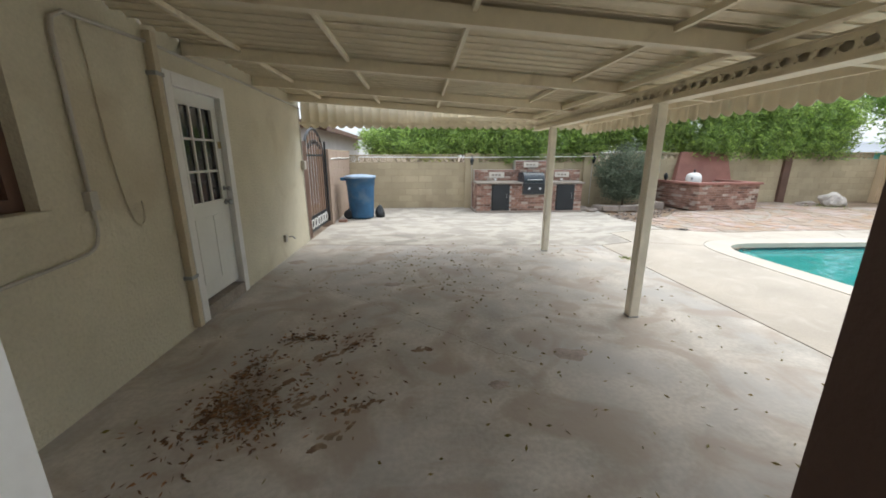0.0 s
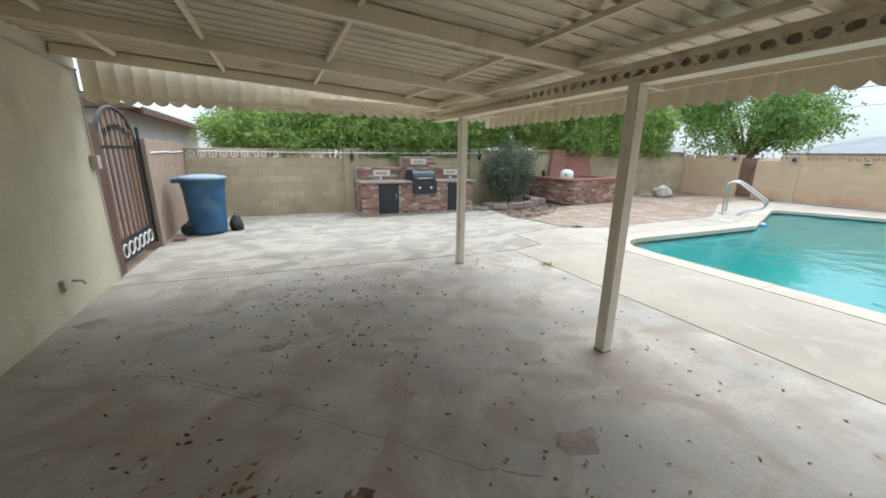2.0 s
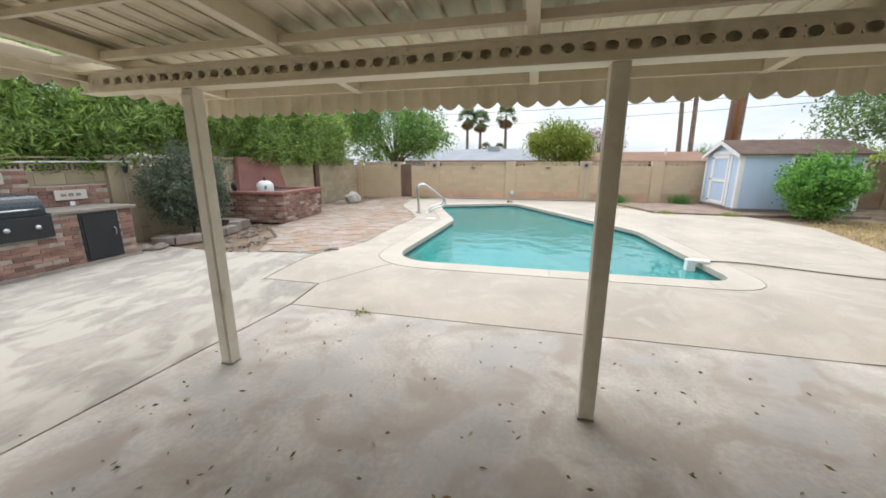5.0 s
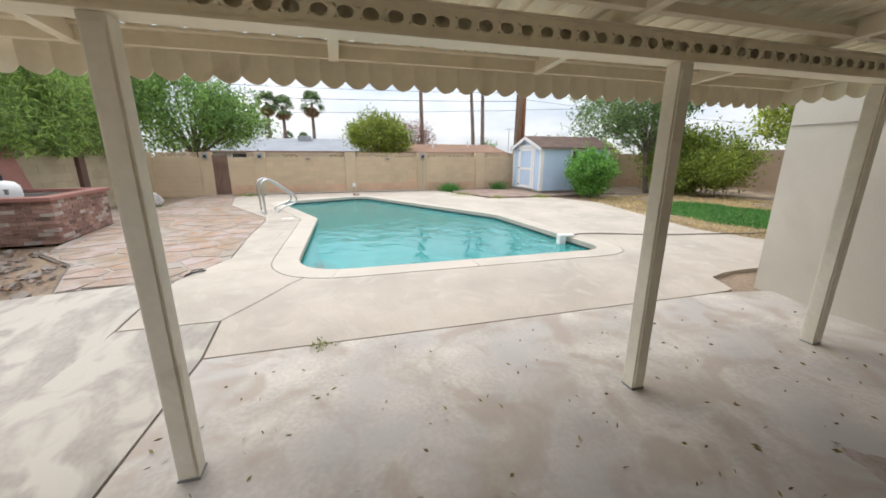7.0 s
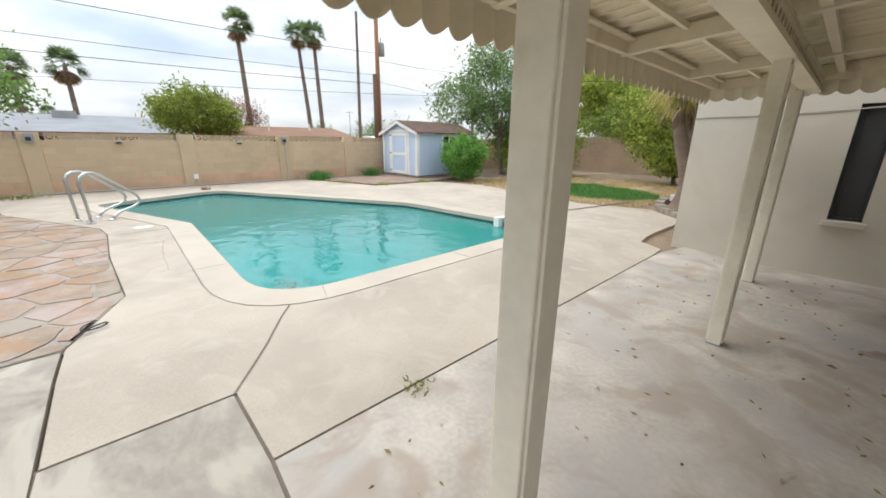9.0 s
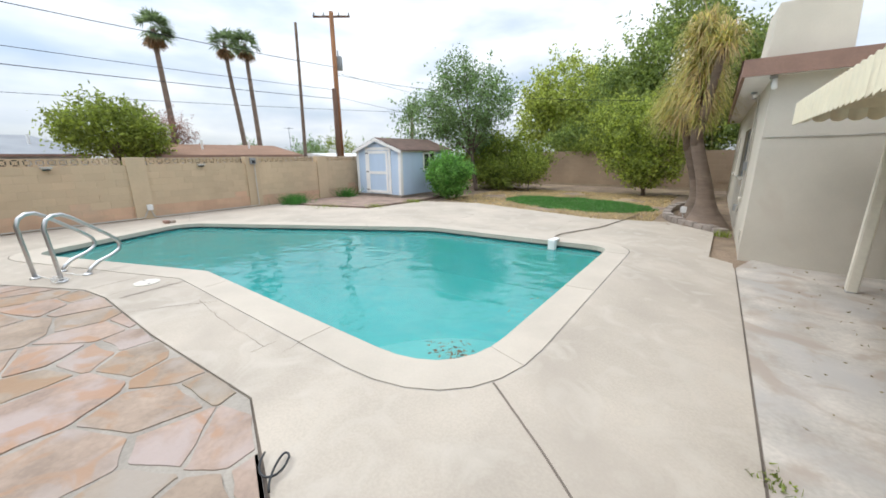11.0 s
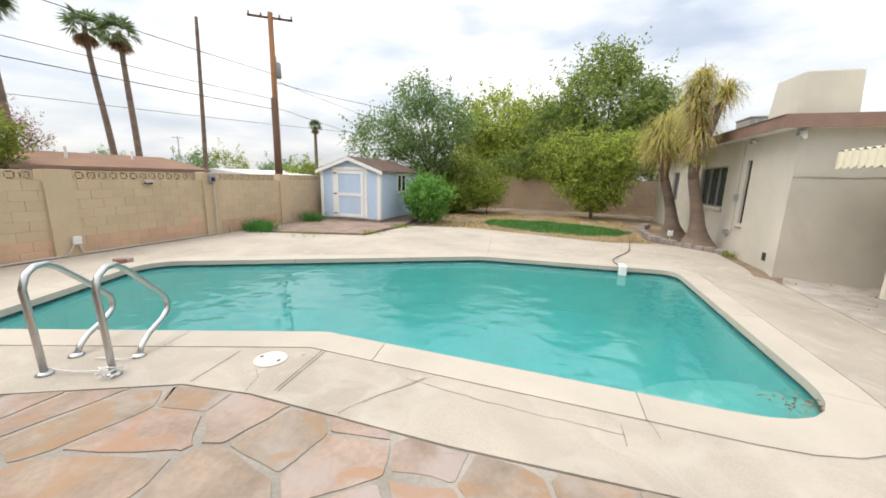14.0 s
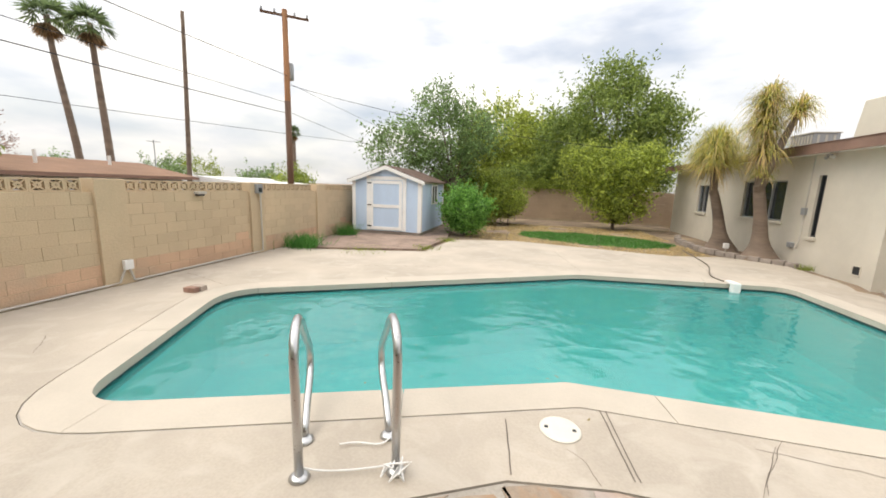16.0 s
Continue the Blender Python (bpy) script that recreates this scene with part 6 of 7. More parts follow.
def ponytail(base, lean, crowns, seed):
    """Ponytail palm: swollen tapering trunk and fountains of long drooping blades."""
    rng = np.random.default_rng(seed)
    t = thing("ponytail_palm", "ponytail palm with a swollen trunk and straw-tipped fronds", "palm", base, "ponytail palms")
    b = Vector(base)
    bm = bmesh.new()
    head = b + Vector(lean)
    path = bez(b - Vector((0, 0, 0.05)), b + Vector((0, 0, 0.5)), b.lerp(head, 0.55) + Vector((0, 0, 0.1)), head, 12)
    radii = [0.46, 0.38, 0.29, 0.22, 0.18, 0.16, 0.15, 0.14, 0.135, 0.13, 0.125, 0.12, 0.11]
    rings = []
    for p, r in zip(path, radii):
        rings.append([bm.verts.new((p.x + r * math.cos(a) * (1 + 0.06 * math.sin(3 * a + p.z * 5)), p.y + r * math.sin(a), p.z)) for a in [2 * math.pi * k / 14 for k in range(14)]])
    for r0, r1 in zip(rings, rings[1:]):
        for k in range(14):
            bm.faces.new((r0[k], r0[(k + 1) % 14], r1[(k + 1) % 14], r1[k]))
    bm.faces.new(rings[-1])
    trunk = part("trunk", bm, M_PALMBARK, t, smooth=True)
    for (cx, cy, cz, n, ln, straw) in crowns:
        c = Vector((cx, cy, cz))
        part("limb", tubed(bez(head - Vector((0, 0, 0.15)), head.lerp(c, 0.4) + Vector((0, 0, 0.1)), head.lerp(c, 0.8), c, 6), 0.10, 8, 0.06), M_PALMBARK, trunk, smooth=True)
        for mname, material, cnt in (("frond_head", L_PONY, int(n * (1 - straw))), ("dry_frond_head", L_STRAW, int(n * straw))):
            quads = []
            for _ in range(cnt):
                a, e = rng.uniform(0, 2 * math.pi), rng.uniform(0.0, 1.55) if material is L_PONY else rng.uniform(-0.9, 1.5)
                d = np.array([math.cos(a) * math.cos(e), math.sin(a) * math.cos(e), math.sin(e)])
                side = np.cross(d, (0, 0, 1.0)) * 0.015 / (np.linalg.norm(np.cross(d, (0, 0, 1.0))) + 1e-6)
                L = ln * rng.uniform(0.6, 1.15)
                p = np.array([cx, cy, cz]) + rng.normal(size=3) * 0.05
                prev, g = p, 0.0
                for q in range(5):
                    g += 0.06 + 0.22 * q * rng.uniform(0.3, 1.6)
                    dd = d - np.array([0, 0, g * 0.85])
                    nx = prev + dd / np.linalg.norm(dd) * L / 5
                    w0, w1 = side * (1 - q / 5.5), side * (1 - (q + 1) / 5.5)
                    quads.append([prev - w0, prev + w0, nx + w1, nx - w1])
                    prev = nx
            if quads:
                quad_cloud(mname, np.array(quads), material, t, "straw-coloured dry fronds" if material is L_STRAW else "")


ponytail((3.97, -3.6, 0.0), (0.42, 0.05, 1.75), [(4.5, -3.5, 2.85, 1200, 1.05, 0.15), (4.3, -3.8, 2.65, 900, 1.05, 0.2), (4.65, -3.25, 2.5, 700, 0.95, 0.35)], 81)
ponytail((3.78, -2.07, 0.0), (0.4, 0.25, 1.85), [(4.3, -1.75, 3.75, 620, 0.68, 0.4), (4.26, -1.85, 3.2, 700, 0.78, 0.4), (4.2, -1.85, 2.65, 520, 0.8, 0.5), (3.95, -1.3, 3.45, 300, 0.62, 0.5), (4.2, -1.75, 2.1, 140, 0.45, 0.1)], 82)


def fan_palm(x, y, top, r, seed, label, trunk_r=0.16, skirt=0.4, lean=0.0):
    """Tall fan palm: ringed trunk, fan leaves of many narrow blades and a skirt of dead ones."""
    rng = np.random.default_rng(seed)
    t = thing("fan_palm", label, "palm", (x, y, -0.05), "skyline palms")
    part("trunk", tubed(bez((x - lean, y, -0.05), (x - lean, y, top * 0.4), (x, y, top * 0.7), (x, y, top), 10), trunk_r * 1.25, 9, trunk_r * 0.8), M_PALMBARK, t, smooth=True)
    for nm, material, count, e0, e1 in (("crown", L_FAN, 34, -0.5, 1.45), ("skirt", L_FANDEAD, int(26 * skirt * 2), -1.4, -0.7)):
        quads = []
        for _ in range(count):
            a, e = rng.uniform(0, 2 * math.pi), rng.uniform(e0, e1)
            d = np.array([math.cos(a) * math.cos(e), math.sin(a) * math.cos(e), math.sin(e)])
            stem = np.array([x, y, top]) + d * r * (0.42 if nm == "crown" else 0.1) + np.array([0, 0, -0.1 if nm == "crown" else -0.3])
            s = np.cross(d, (0, 0, 1.0))
            s /= np.linalg.norm(s) + 1e-6
            u = np.cross(s, d)
            quads.append([np.array([x, y, top - 0.1]), stem + s * 0.02, stem, np.array([x, y, top - 0.1]) + s * 0.02])
            for k in range(13):
                f = -1.25 + 2.5 * k / 12
                b = d * math.cos(f) + s * math.sin(f) - np.array([0, 0, 0.12 + 0.25 * abs(math.sin(f))]) + u * rng.normal() * 0.06
                b /= np.linalg.norm(b)
                ln = r * 0.62 * rng.uniform(0.8, 1.1)
                w = np.cross(b, u) * 0.035 * r
                quads.append([stem, stem + b * ln * 0.5 + w, stem + b * ln - np.array([0, 0, 0.10 * r]), stem + b * ln * 0.5 - w])
        if quads:
            quad_cloud(nm, np.array(quads), material, t)


fan_palm(33.1, -2.1, 9.3, 1.35, 91, "tall slender fan palm above the roofs", lean=0.5)
fan_palm(36.1, -7.7, 10.2, 1.4, 92, "tall slender fan palm above the roofs", lean=1.2)
fan_palm(33.2, -7.8, 9.6, 1.3, 93, "tall slender fan palm above the roofs", lean=0.4)
fan_palm(46.6, 12.2, 7.05, 1.6, 94, "shorter fan palm with a shaggy brown skirt", 0.18, 1.0)
fan_palm(46.7, 10.6, 6.7, 1.6, 95, "shorter fan palm with a shaggy brown skirt", 0.18, 1.0)
fan_palm(46.7, 7.5, 7.15, 1.7, 96, "shorter fan palm with a shaggy brown skirt", 0.18, 1.0)
fan_palm(37.1, -30.9, 7.4, 1.0, 97, "small distant fan palm with a round head", 0.2, 0.5)
fan_palm(70, 13.0, 4.6, 1.2, 98, "small distant fan palm with a round head", 0.2, 0.5)
fan_palm(72, 10.6, 4.5, 1.2, 99, "small distant fan palm with a round head", 0.2, 0.5)
bp = thing("bare_palm_trunk", "headless slender palm trunk against the sky", "palm", (28.4, -9.0, -0.05))
part("trunk", tubed(bez((29.1, -9.2, -0.05), (28.8, -9.1, 4), (28.5, -9.0, 7), (28.4, -9.0, 10.4), 12), 0.14, 9, 0.09), M_PALMBARK, bp, smooth=True)

# lawn, dry grass, weeds, litter: uncountable stuff
rng = np.random.default_rng(7)


def scatter(poly_test, n, box2):
    p = np.stack([rng.uniform(box2[0], box2[1], n), rng.uniform(box2[2], box2[3], n)], axis=1)
    return p[np.array([poly_test(*q) for q in p])]


def blades(name, pts, h, w, material, label, spread=0.5, z=-0.05):
    n = len(pts)
    base = np.concatenate([pts, np.full((n, 1), z)], axis=1)
    d = rng.normal(size=(n, 3)) * spread
    d[:, 2] = 1
    tip = base + d * (h * rng.uniform(0.5, 1.2, n))[:, None]
    a = rng.uniform(0, 2 * math.pi, n)
    s = np.stack([np.cos(a), np.sin(a), np.zeros(n)], axis=1) * w
    q = np.stack([base - s, base + s, tip + s * 0.2, tip - s * 0.2], axis=1)
    return tagged(quad_cloud(name, q, material, None, label, "stuff"), category="grass")


def in_lawn(x, y):
    return ((x - 7.4) / 2.5) ** 2 + ((y + 4.55 - 0.16 * (7.4 - x)) / 1.55) ** 2 < 1 + 0.25 * noise.noise(Vector((x * 1.5, y * 1.5, 0)))


def in_dry(x, y):
    return -8.5 < y < -1.9 and 4.8 < x < 11.6 and y < -1.75 - (x - 5.9) * 0.24 and noise.noise(Vector((x * 0.9, y * 0.9, 3))) > -0.35 and not in_lawn(x, y)


blades("lawn_grass", scatter(in_lawn, 34000, (4.5, 10.4, -6.6, -2.2)), 0.055, 0.008, L_GRASS, "short green lawn grass")
blades("dry_grass", scatter(in_dry, 22000, (4.8, 11.6, -8.5, -1.7)), 0.06, 0.008, L_STRAW, "yellow dry grass round the lawn", 1.0)
WEEDS = [(14.95, 0.75, 0.4, 0.3, 700), (15.0, -1.5, 0.3, 0.35, 350), (15.15, -3.0, 0.2, 0.5, 300), (12.1, -0.2, 0.3, 0.08, 160), (11.9, -1.7, 0.3, 0.10, 160), (13.4, 0.5, 0.6, 0.06, 220), (3.29, 5.37, 0.10, 0.03, 45), (14.9, 8.3, 0.4, 0.1, 150), (3.5, -0.9, 0.15, 0.12, 60), (12.3, 10.4, 0.5, 0.08, 120)]
wp, hh = [], []
for x, y, r, h, n in WEEDS:
    p = np.stack([x + rng.normal(size=n) * r * 0.5, y + rng.normal(size=n) * r * 0.5], axis=1)
    blades("weed_patch", p, h, 0.007, L_GRASS if h > 0.2 else L_DARKG, "green weeds sprouting at the slab edge", 0.6, 0.0)


def fallen(name, pts, size, material, label, z=0.004):
    n = len(pts)
    c = np.concatenate([pts, np.full((n, 1), z)], axis=1)
    c[:, 2] += rng.uniform(0, 0.012, n)
    q = leaf_quads(rng, c, size, size * 0.42, 0.0, 0.85)
    q[:, :, 2] = np.maximum(q[:, :, 2], 0.003)
    return tagged(quad_cloud(name, q, material, None, label, "stuff"), category="leaves")


pile = []
for cx, cy, sx, sy, n in ((-1.3, 2.45, 0.09, 0.18, 190), (-1.2, 2.02, 0.14, 0.14, 420), (-1.0, 1.9, 0.1, 0.1, 120), (-0.55, 2.88, 0.14, 0.08, 60), (-1.02, 2.98, 0.13, 0.05, 90), (-0.9, 2.3, 0.22, 0.2, 90), (-0.5, 2.1, 0.25, 0.15, 50), (-1.35, 1.6, 0.2, 0.3, 100), (-0.9, 3.1, 0.3, 0.3, 40)):
    pile.append(np.stack([rng.normal(cx, sx, n), rng.normal(cy, sy, n)], axis=1))
fallen("leaf_litter", np.concatenate(pile), 0.042, L_LITTER, "brown dry leaf litter piled on the patio")
pts = [np.stack([rng.normal(0.15, 0.75, 340), rng.normal(4.9, 0.8, 340)], axis=1), np.stack([rng.uniform(-1.9, 3.1, 260), rng.uniform(0.6, 6.2, 260)], axis=1), np.stack([rng.normal(1.2, 0.8, 90), rng.normal(2.5, 0.8, 90)], axis=1)]
fallen("fallen_leaves", np.concatenate(pts), 0.04, L_YELLOW, "scattered green and yellow leaves on the patio")
pts = np.stack([rng.uniform(5.3, 7.5, 900), rng.uniform(8.3, 10.6, 900)], axis=1)
fallen("debris_litter", pts[[(p[0] - 5.2) * 0.55 + 8.2 < p[1] for p in pts]], 0.09, L_LITTER, "brown dead leaf litter over the bare bed", -0.045)
pts = np.stack([rng.uniform(3.4, 4.6, 260), rng.uniform(-5.5, -1.6, 260)], axis=1)
fallen("palm_litter", pts, 0.10, L_LITTER, "dry litter in the palm bed", -0.045)
pts = np.concatenate([np.stack([rng.normal(5.15, 0.12, 30), rng.uniform(2.5, 4.6, 30)], axis=1), np.stack([rng.uniform(9, 12.5, 40), rng.uniform(4.6, 6.2, 40)], axis=1)])
fallen("floating_leaves", pts, 0.045, L_YELLOW, "few leaves floating on the pool water", -0.112)
pts = np.stack([rng.normal(5.25, 0.12, 60), rng.normal(5.45, 0.08, 60)], axis=1)
fallen("sunken_leaves", pts, 0.06, L_LITTER, "dark leaves gathered in the pool corner", -0.108)

bm = bmesh.new()
random.seed(77)
for _ in range(170):
    x, y = random.uniform(5.2, 7.6), random.uniform(8.5, 10.6)
    if (x - 5.2) * 0.55 + 8.2 > y or math.dist((x, y), (6.2, 10.8)) < 1.0 or (x > 7.4 and y > 9.4):
        continue
    r = random.uniform(0.02, 0.07)
    m = pose(x, y, -0.045, random.uniform(-20, 20), random.uniform(-20, 20), random.uniform(0, 180))
    box(bm, -r, r, -r * random.uniform(0.5, 1), r * random.uniform(0.5, 1), -r * 0.3, r * random.uniform(0.3, 0.8), m)
tagged(part("rubble", bm, M_KERB, None, "broken stone rubble scattered over the bare bed"), category="rubble", kind="stuff")

# ---- beyond the walls: poles, wires and neighbours ----
up = thing("utility_pole", "brown wooden utility pole with a crossarm and transformer", "utility pole", (19.06, -4.62, -0.05))
part("pole", tubed([(19.06, -4.62, -0.05), (19.06, -4.62, 7.95)], 0.13, 12, 0.10), M_WOOD, up, smooth=True)
part("stub_pole", tubed([(18.78, -4.24, -0.05), (18.84, -4.3, 4.6)], 0.13, 10, 0.11), M_WOODDK, up, smooth=True)
cross = Vector((0.80, 0.60, 0))
pc0 = Vector((19.06, -4.62, 7.75))
part("crossarm", tubed([pc0 - cross * 0.85, pc0 + cross * 0.85], 0.055, 4), M_WOODDK, up)
for s in (-0.8, -0.35, 0.35, 0.8):
    p = pc0 + cross * s
    bm = bmesh.new()
    lathe(bm, [(0.03, p.z + 0.04), (0.045, p.z + 0.08), (0.03, p.z + 0.12), (0.04, p.z + 0.15), (0.015, p.z + 0.19)], p.x, p.y, 8)
    part("insulator", bm, M_GREY, up, smooth=True)
bm = bmesh.new()
lathe(bm, [(0.17, 5.55), (0.19, 5.58), (0.19, 6.12), (0.17, 6.16), (0.05, 6.2)], 19.2, -4.95, 16)
part("transformer", bm, M_GREY, up, "grey can transformer", smooth=True)
part("bushing", tubed([(19.2, -4.95, 6.18), (19.2, -4.95, 6.42)], 0.03), M_GREY, up)


def wire(a, b, sag, r=0.012, label="thin black overhead power line"):
    a, b = Vector(a), Vector(b)
    w = thing("power_line", label, "cable", tuple(a), "overhead lines")
    part("strand", tubed([a.lerp(b, t) - Vector((0, 0, sag * 4 * t * (1 - t))) for t in [i / 16 for i in range(17)]], r, 5), M_DARK, w)


wire((19.0, -4.6, 5.6), (22, 40, 8.2), 0.9, 0.012, "thick black overhead cable")
wire((19.0, -4.6, 4.6), (22, 40, 6.2), 0.7, 0.009)
wire((19.0, -4.6, 4.2), (22, 40, 5.2), 0.6, 0.012, "thick black overhead cable")
wire((19.1, -4.6, 5.3), (3.2, -9.6, 3.4), 0.5, 0.01)
wire((19.1, -4.7, 5.4), (16, -40, 5.0), 0.6, 0.008)
wire((19.1, -4.7, 4.3), (17, -40, 3.6), 0.6, 0.009)
wire((26, -40, 6.6), (60, 40, 7.0), 0.8, 0.018)


def low_house(name, label, x0, x1, y0, y1, eave, ridge, axis, wall_m, roof_m, hip=0.0):
    """A plain single-storey house: walls, a pitched roof with eaves, and windows."""
    h = thing(name, label, "house", ((x0 + x1) / 2, (y0 + y1) / 2, -0.05))
    part("wall", boxes((x0 + 0.5, x1 - 0.5, y0 + 0.5, y1 - 0.5, -0.06, eave)), wall_m, h)
    bm = bmesh.new()
    if axis == "y":
        xm = (x0 + x1) / 2
        c = [(x0, y0, eave), (x1, y0, eave), (x1, y1, eave), (x0, y1, eave), (xm, y0 + hip, ridge), (xm, y1 - hip, ridge)]
        fs = ((0, 1, 4), (1, 2, 5, 4), (2, 3, 5), (3, 0, 4, 5), (3, 2, 1, 0))
    else:
        ym = (y0 + y1) / 2
        c = [(x0, y0, eave), (x1, y0, eave), (x1, y1, eave), (x0, y1, eave), (x0 + hip, ym, ridge), (x1 - hip, ym, ridge)]
        fs = ((0, 1, 5, 4), (1, 2, 5), (2, 3, 4, 5), (3, 0, 4), (3, 2, 1, 0))
    vs = [bm.verts.new(p) for p in c]
    for f in fs:
        bm.faces.new([vs[i] for i in f])
    part("roof", bm, roof_m, h)
    part("fascia", boxes((x0 - 0.03, x0, y0, y1, eave - 0.12, eave + 0.02)), M_FASCIA, h)
    for k in range(3):
        y = y0 + (y1 - y0) * (k + 1) / 4
        w = part("window", boxes((x0 + 0.47, x0 + 0.5, y - 0.6, y + 0.6, 0.7, min(1.5, eave - 0.2))), M_GLASS, h)
        part("window_frame", boxes((x0 + 0.45, x0 + 0.5, y - 0.66, y - 0.6, 0.66, min(1.54, eave - 0.16)), (x0 + 0.45, x0 + 0.5, y + 0.6, y + 0.66, 0.66, min(1.54, eave - 0.16))), M_WHITE, w)
    return h


M_GREYROOF = mat("pale grey roofing", (0.27, 0.285, 0.305), 0.85, var=0.12, scale=0.7, bump=0.2)
M_BROWNROOF = mat("tan brown roofing", (0.26, 0.155, 0.10), 0.9, var=0.15, scale=0.8, bump=0.3)
M_NWALL = mat("neighbour stucco", (0.50, 0.49, 0.50), 0.9, var=0.06, bump=0.2)
gh = low_house("neighbour_house", "single-storey house with a pale grey hipped roof", 34, 46, 1.4, 16.5, 1.75, 3.0, "y", M_NWALL, M_GREYROOF, 2.2)
part("rooftop_cooler", boxes((38.6, 39.9, 7.4, 8.6, 2.3, 3.2)), M_GREY, gh, "boxy rooftop cooler", bevel=0.03)
for x, y in ((37, 4), (37.5, 12), (39.5, 5.6)):
    part("vent_pipe", tubed([(x, y, 1.9), (x, y, 2.9)], 0.07), M_WHITE, gh)
bh = low_house("neighbour_house", "single-storey house with a tan brown gabled roof", 26.5, 34, -7.4, 0.7, 1.62, 2.3, "y", M_NWALL, M_BROWNROOF)
for x, y in ((28.5, -2), (29, -5)):
    part("vent_pipe", tubed([(x, y, 1.6), (x, y, 2.5)], 0.06), M_WHITE, bh)
low_house("neighbour_house", "low white-roofed building beyond the block wall", 25, 33, -16, -9.5, 1.4, 1.75, "y", M_NWALL, M_WHITE)
low_house("neighbour_house", "low house with a grey roof behind the back wall", 8.2, 13.5, -23, -17.5, 2.0, 2.9, "x", M_NWALL, M_GREYROOF)
nh = low_house("neighbour_house", "grey stucco house with a brown eave beside the gate", -11, -2.95, 12.4, 22.4, 2.5, 3.7, "y", M_NWALL, M_SHINGLE)
part("eave_board", boxes((-2.97, -2.92, 12.4, 22.4, 2.38, 2.54)), M_BROWN, nh)
th = low_house("neighbour_house", "small far house with a pale teal trimmed roof", 23, 28, 19, 23.5, 1.7, 2.35, "x", mat("teal paint", (0.10, 0.34, 0.30), 0.7), M_GREYROOF)
an = thing("antenna_mast", "thin roof antenna mast in the distance", "antenna", (33, -10.5, 1.5))
part("mast", tubed([(33, -10.5, -0.05), (33, -10.5, 3.9)], 0.03), M_GREY, an)
part("arm", tubed([(32.8, -10.8, 3.8), (33.2, -10.2, 3.8)], 0.02), M_GREY, an)


# ---- pieces of walls and pavements ----
def piece(name, mesh, m, parent):
    ob = new(name, mesh)
    ob.parent = parent
    ob.matrix_parent_inverse = parent.matrix_basis.inverted()
    m.translation.z += lift(*m.translation)
    ob.matrix_basis = m
    return ob


def block_mesh(name, lx, ly, lz, material, bevel=0.006):
    bm = bmesh.new()
    box(bm, -lx / 2, lx / 2, -ly / 2, ly / 2, -lz / 2, lz / 2)
    bmesh.ops.bevel(bm, geom=bm.edges[:], offset=bevel, segments=1, affect="EDGES")
    me = bpy.data.meshes.new(name)
    bm.to_mesh(me)
    bm.free()
    me.materials.append(material)
    return me


random.seed(11)


def block_wall(parent, axis, fixed, lo, hi, courses, bl, bh, mats, depth=0.2, stretch=None, z0=0.0, tone=0, skip=(), joint=0.004):
    """Running-bond courses; pieces in the stretch are objects, the rest one joined mesh."""
    meshes = {}
    rest = [bmesh.new() for _ in mats]
    count = 0
    for c in range(courses):
        shift = (c % 2) * bl / 2
        u = lo - shift
        while u < hi - 0.02:
            a, b = max(u, lo), min(u + bl, hi)
            u += bl
            if b - a < 0.05 or any(s0 < (a + b) / 2 < s1 for s0, s1 in skip):
                continue
            k = 0 if c > tone - 1 or tone == 0 else 1
            if tone and c == tone and random.random() < 0.15:
                k = 1
            mid, z = (a + b) / 2, z0 + (c + 0.5) * bh
            dl = round(b - a, 2)
            jit = random.uniform(-0.003, 0.003)
            if stretch and stretch[0] < mid < stretch[1] and count < 300:
                key = (dl, k)
                if key not in meshes:
                    d3 = (dl - 2 * joint, depth) if axis == "x" else (depth, dl - 2 * joint)
                    meshes[key] = block_mesh("block", d3[0], d3[1], bh - 2 * joint, mats[k], joint)
                pos = (mid, fixed + depth / 2 + jit, z) if axis == "x" else (fixed + depth / 2 + jit, mid, z)
                piece("block", meshes[key], pose(*pos), parent)
                count += 1
            else:
                f0 = fixed + jit
                if axis == "x":
                    box(rest[k], a + joint, b - joint, f0, f0 + depth, z - bh / 2 + joint, z + bh / 2 - joint)
                else:
                    box(rest[k], f0, f0 + depth, a + joint, b - joint, z - bh / 2 + joint, z + bh / 2 - joint)
    for bm, m in zip(rest, mats):
        if bm.verts:
            o = part("blocks", bm, m, parent)
            tagged(o, kind="stuff")
        else:
            bm.free()


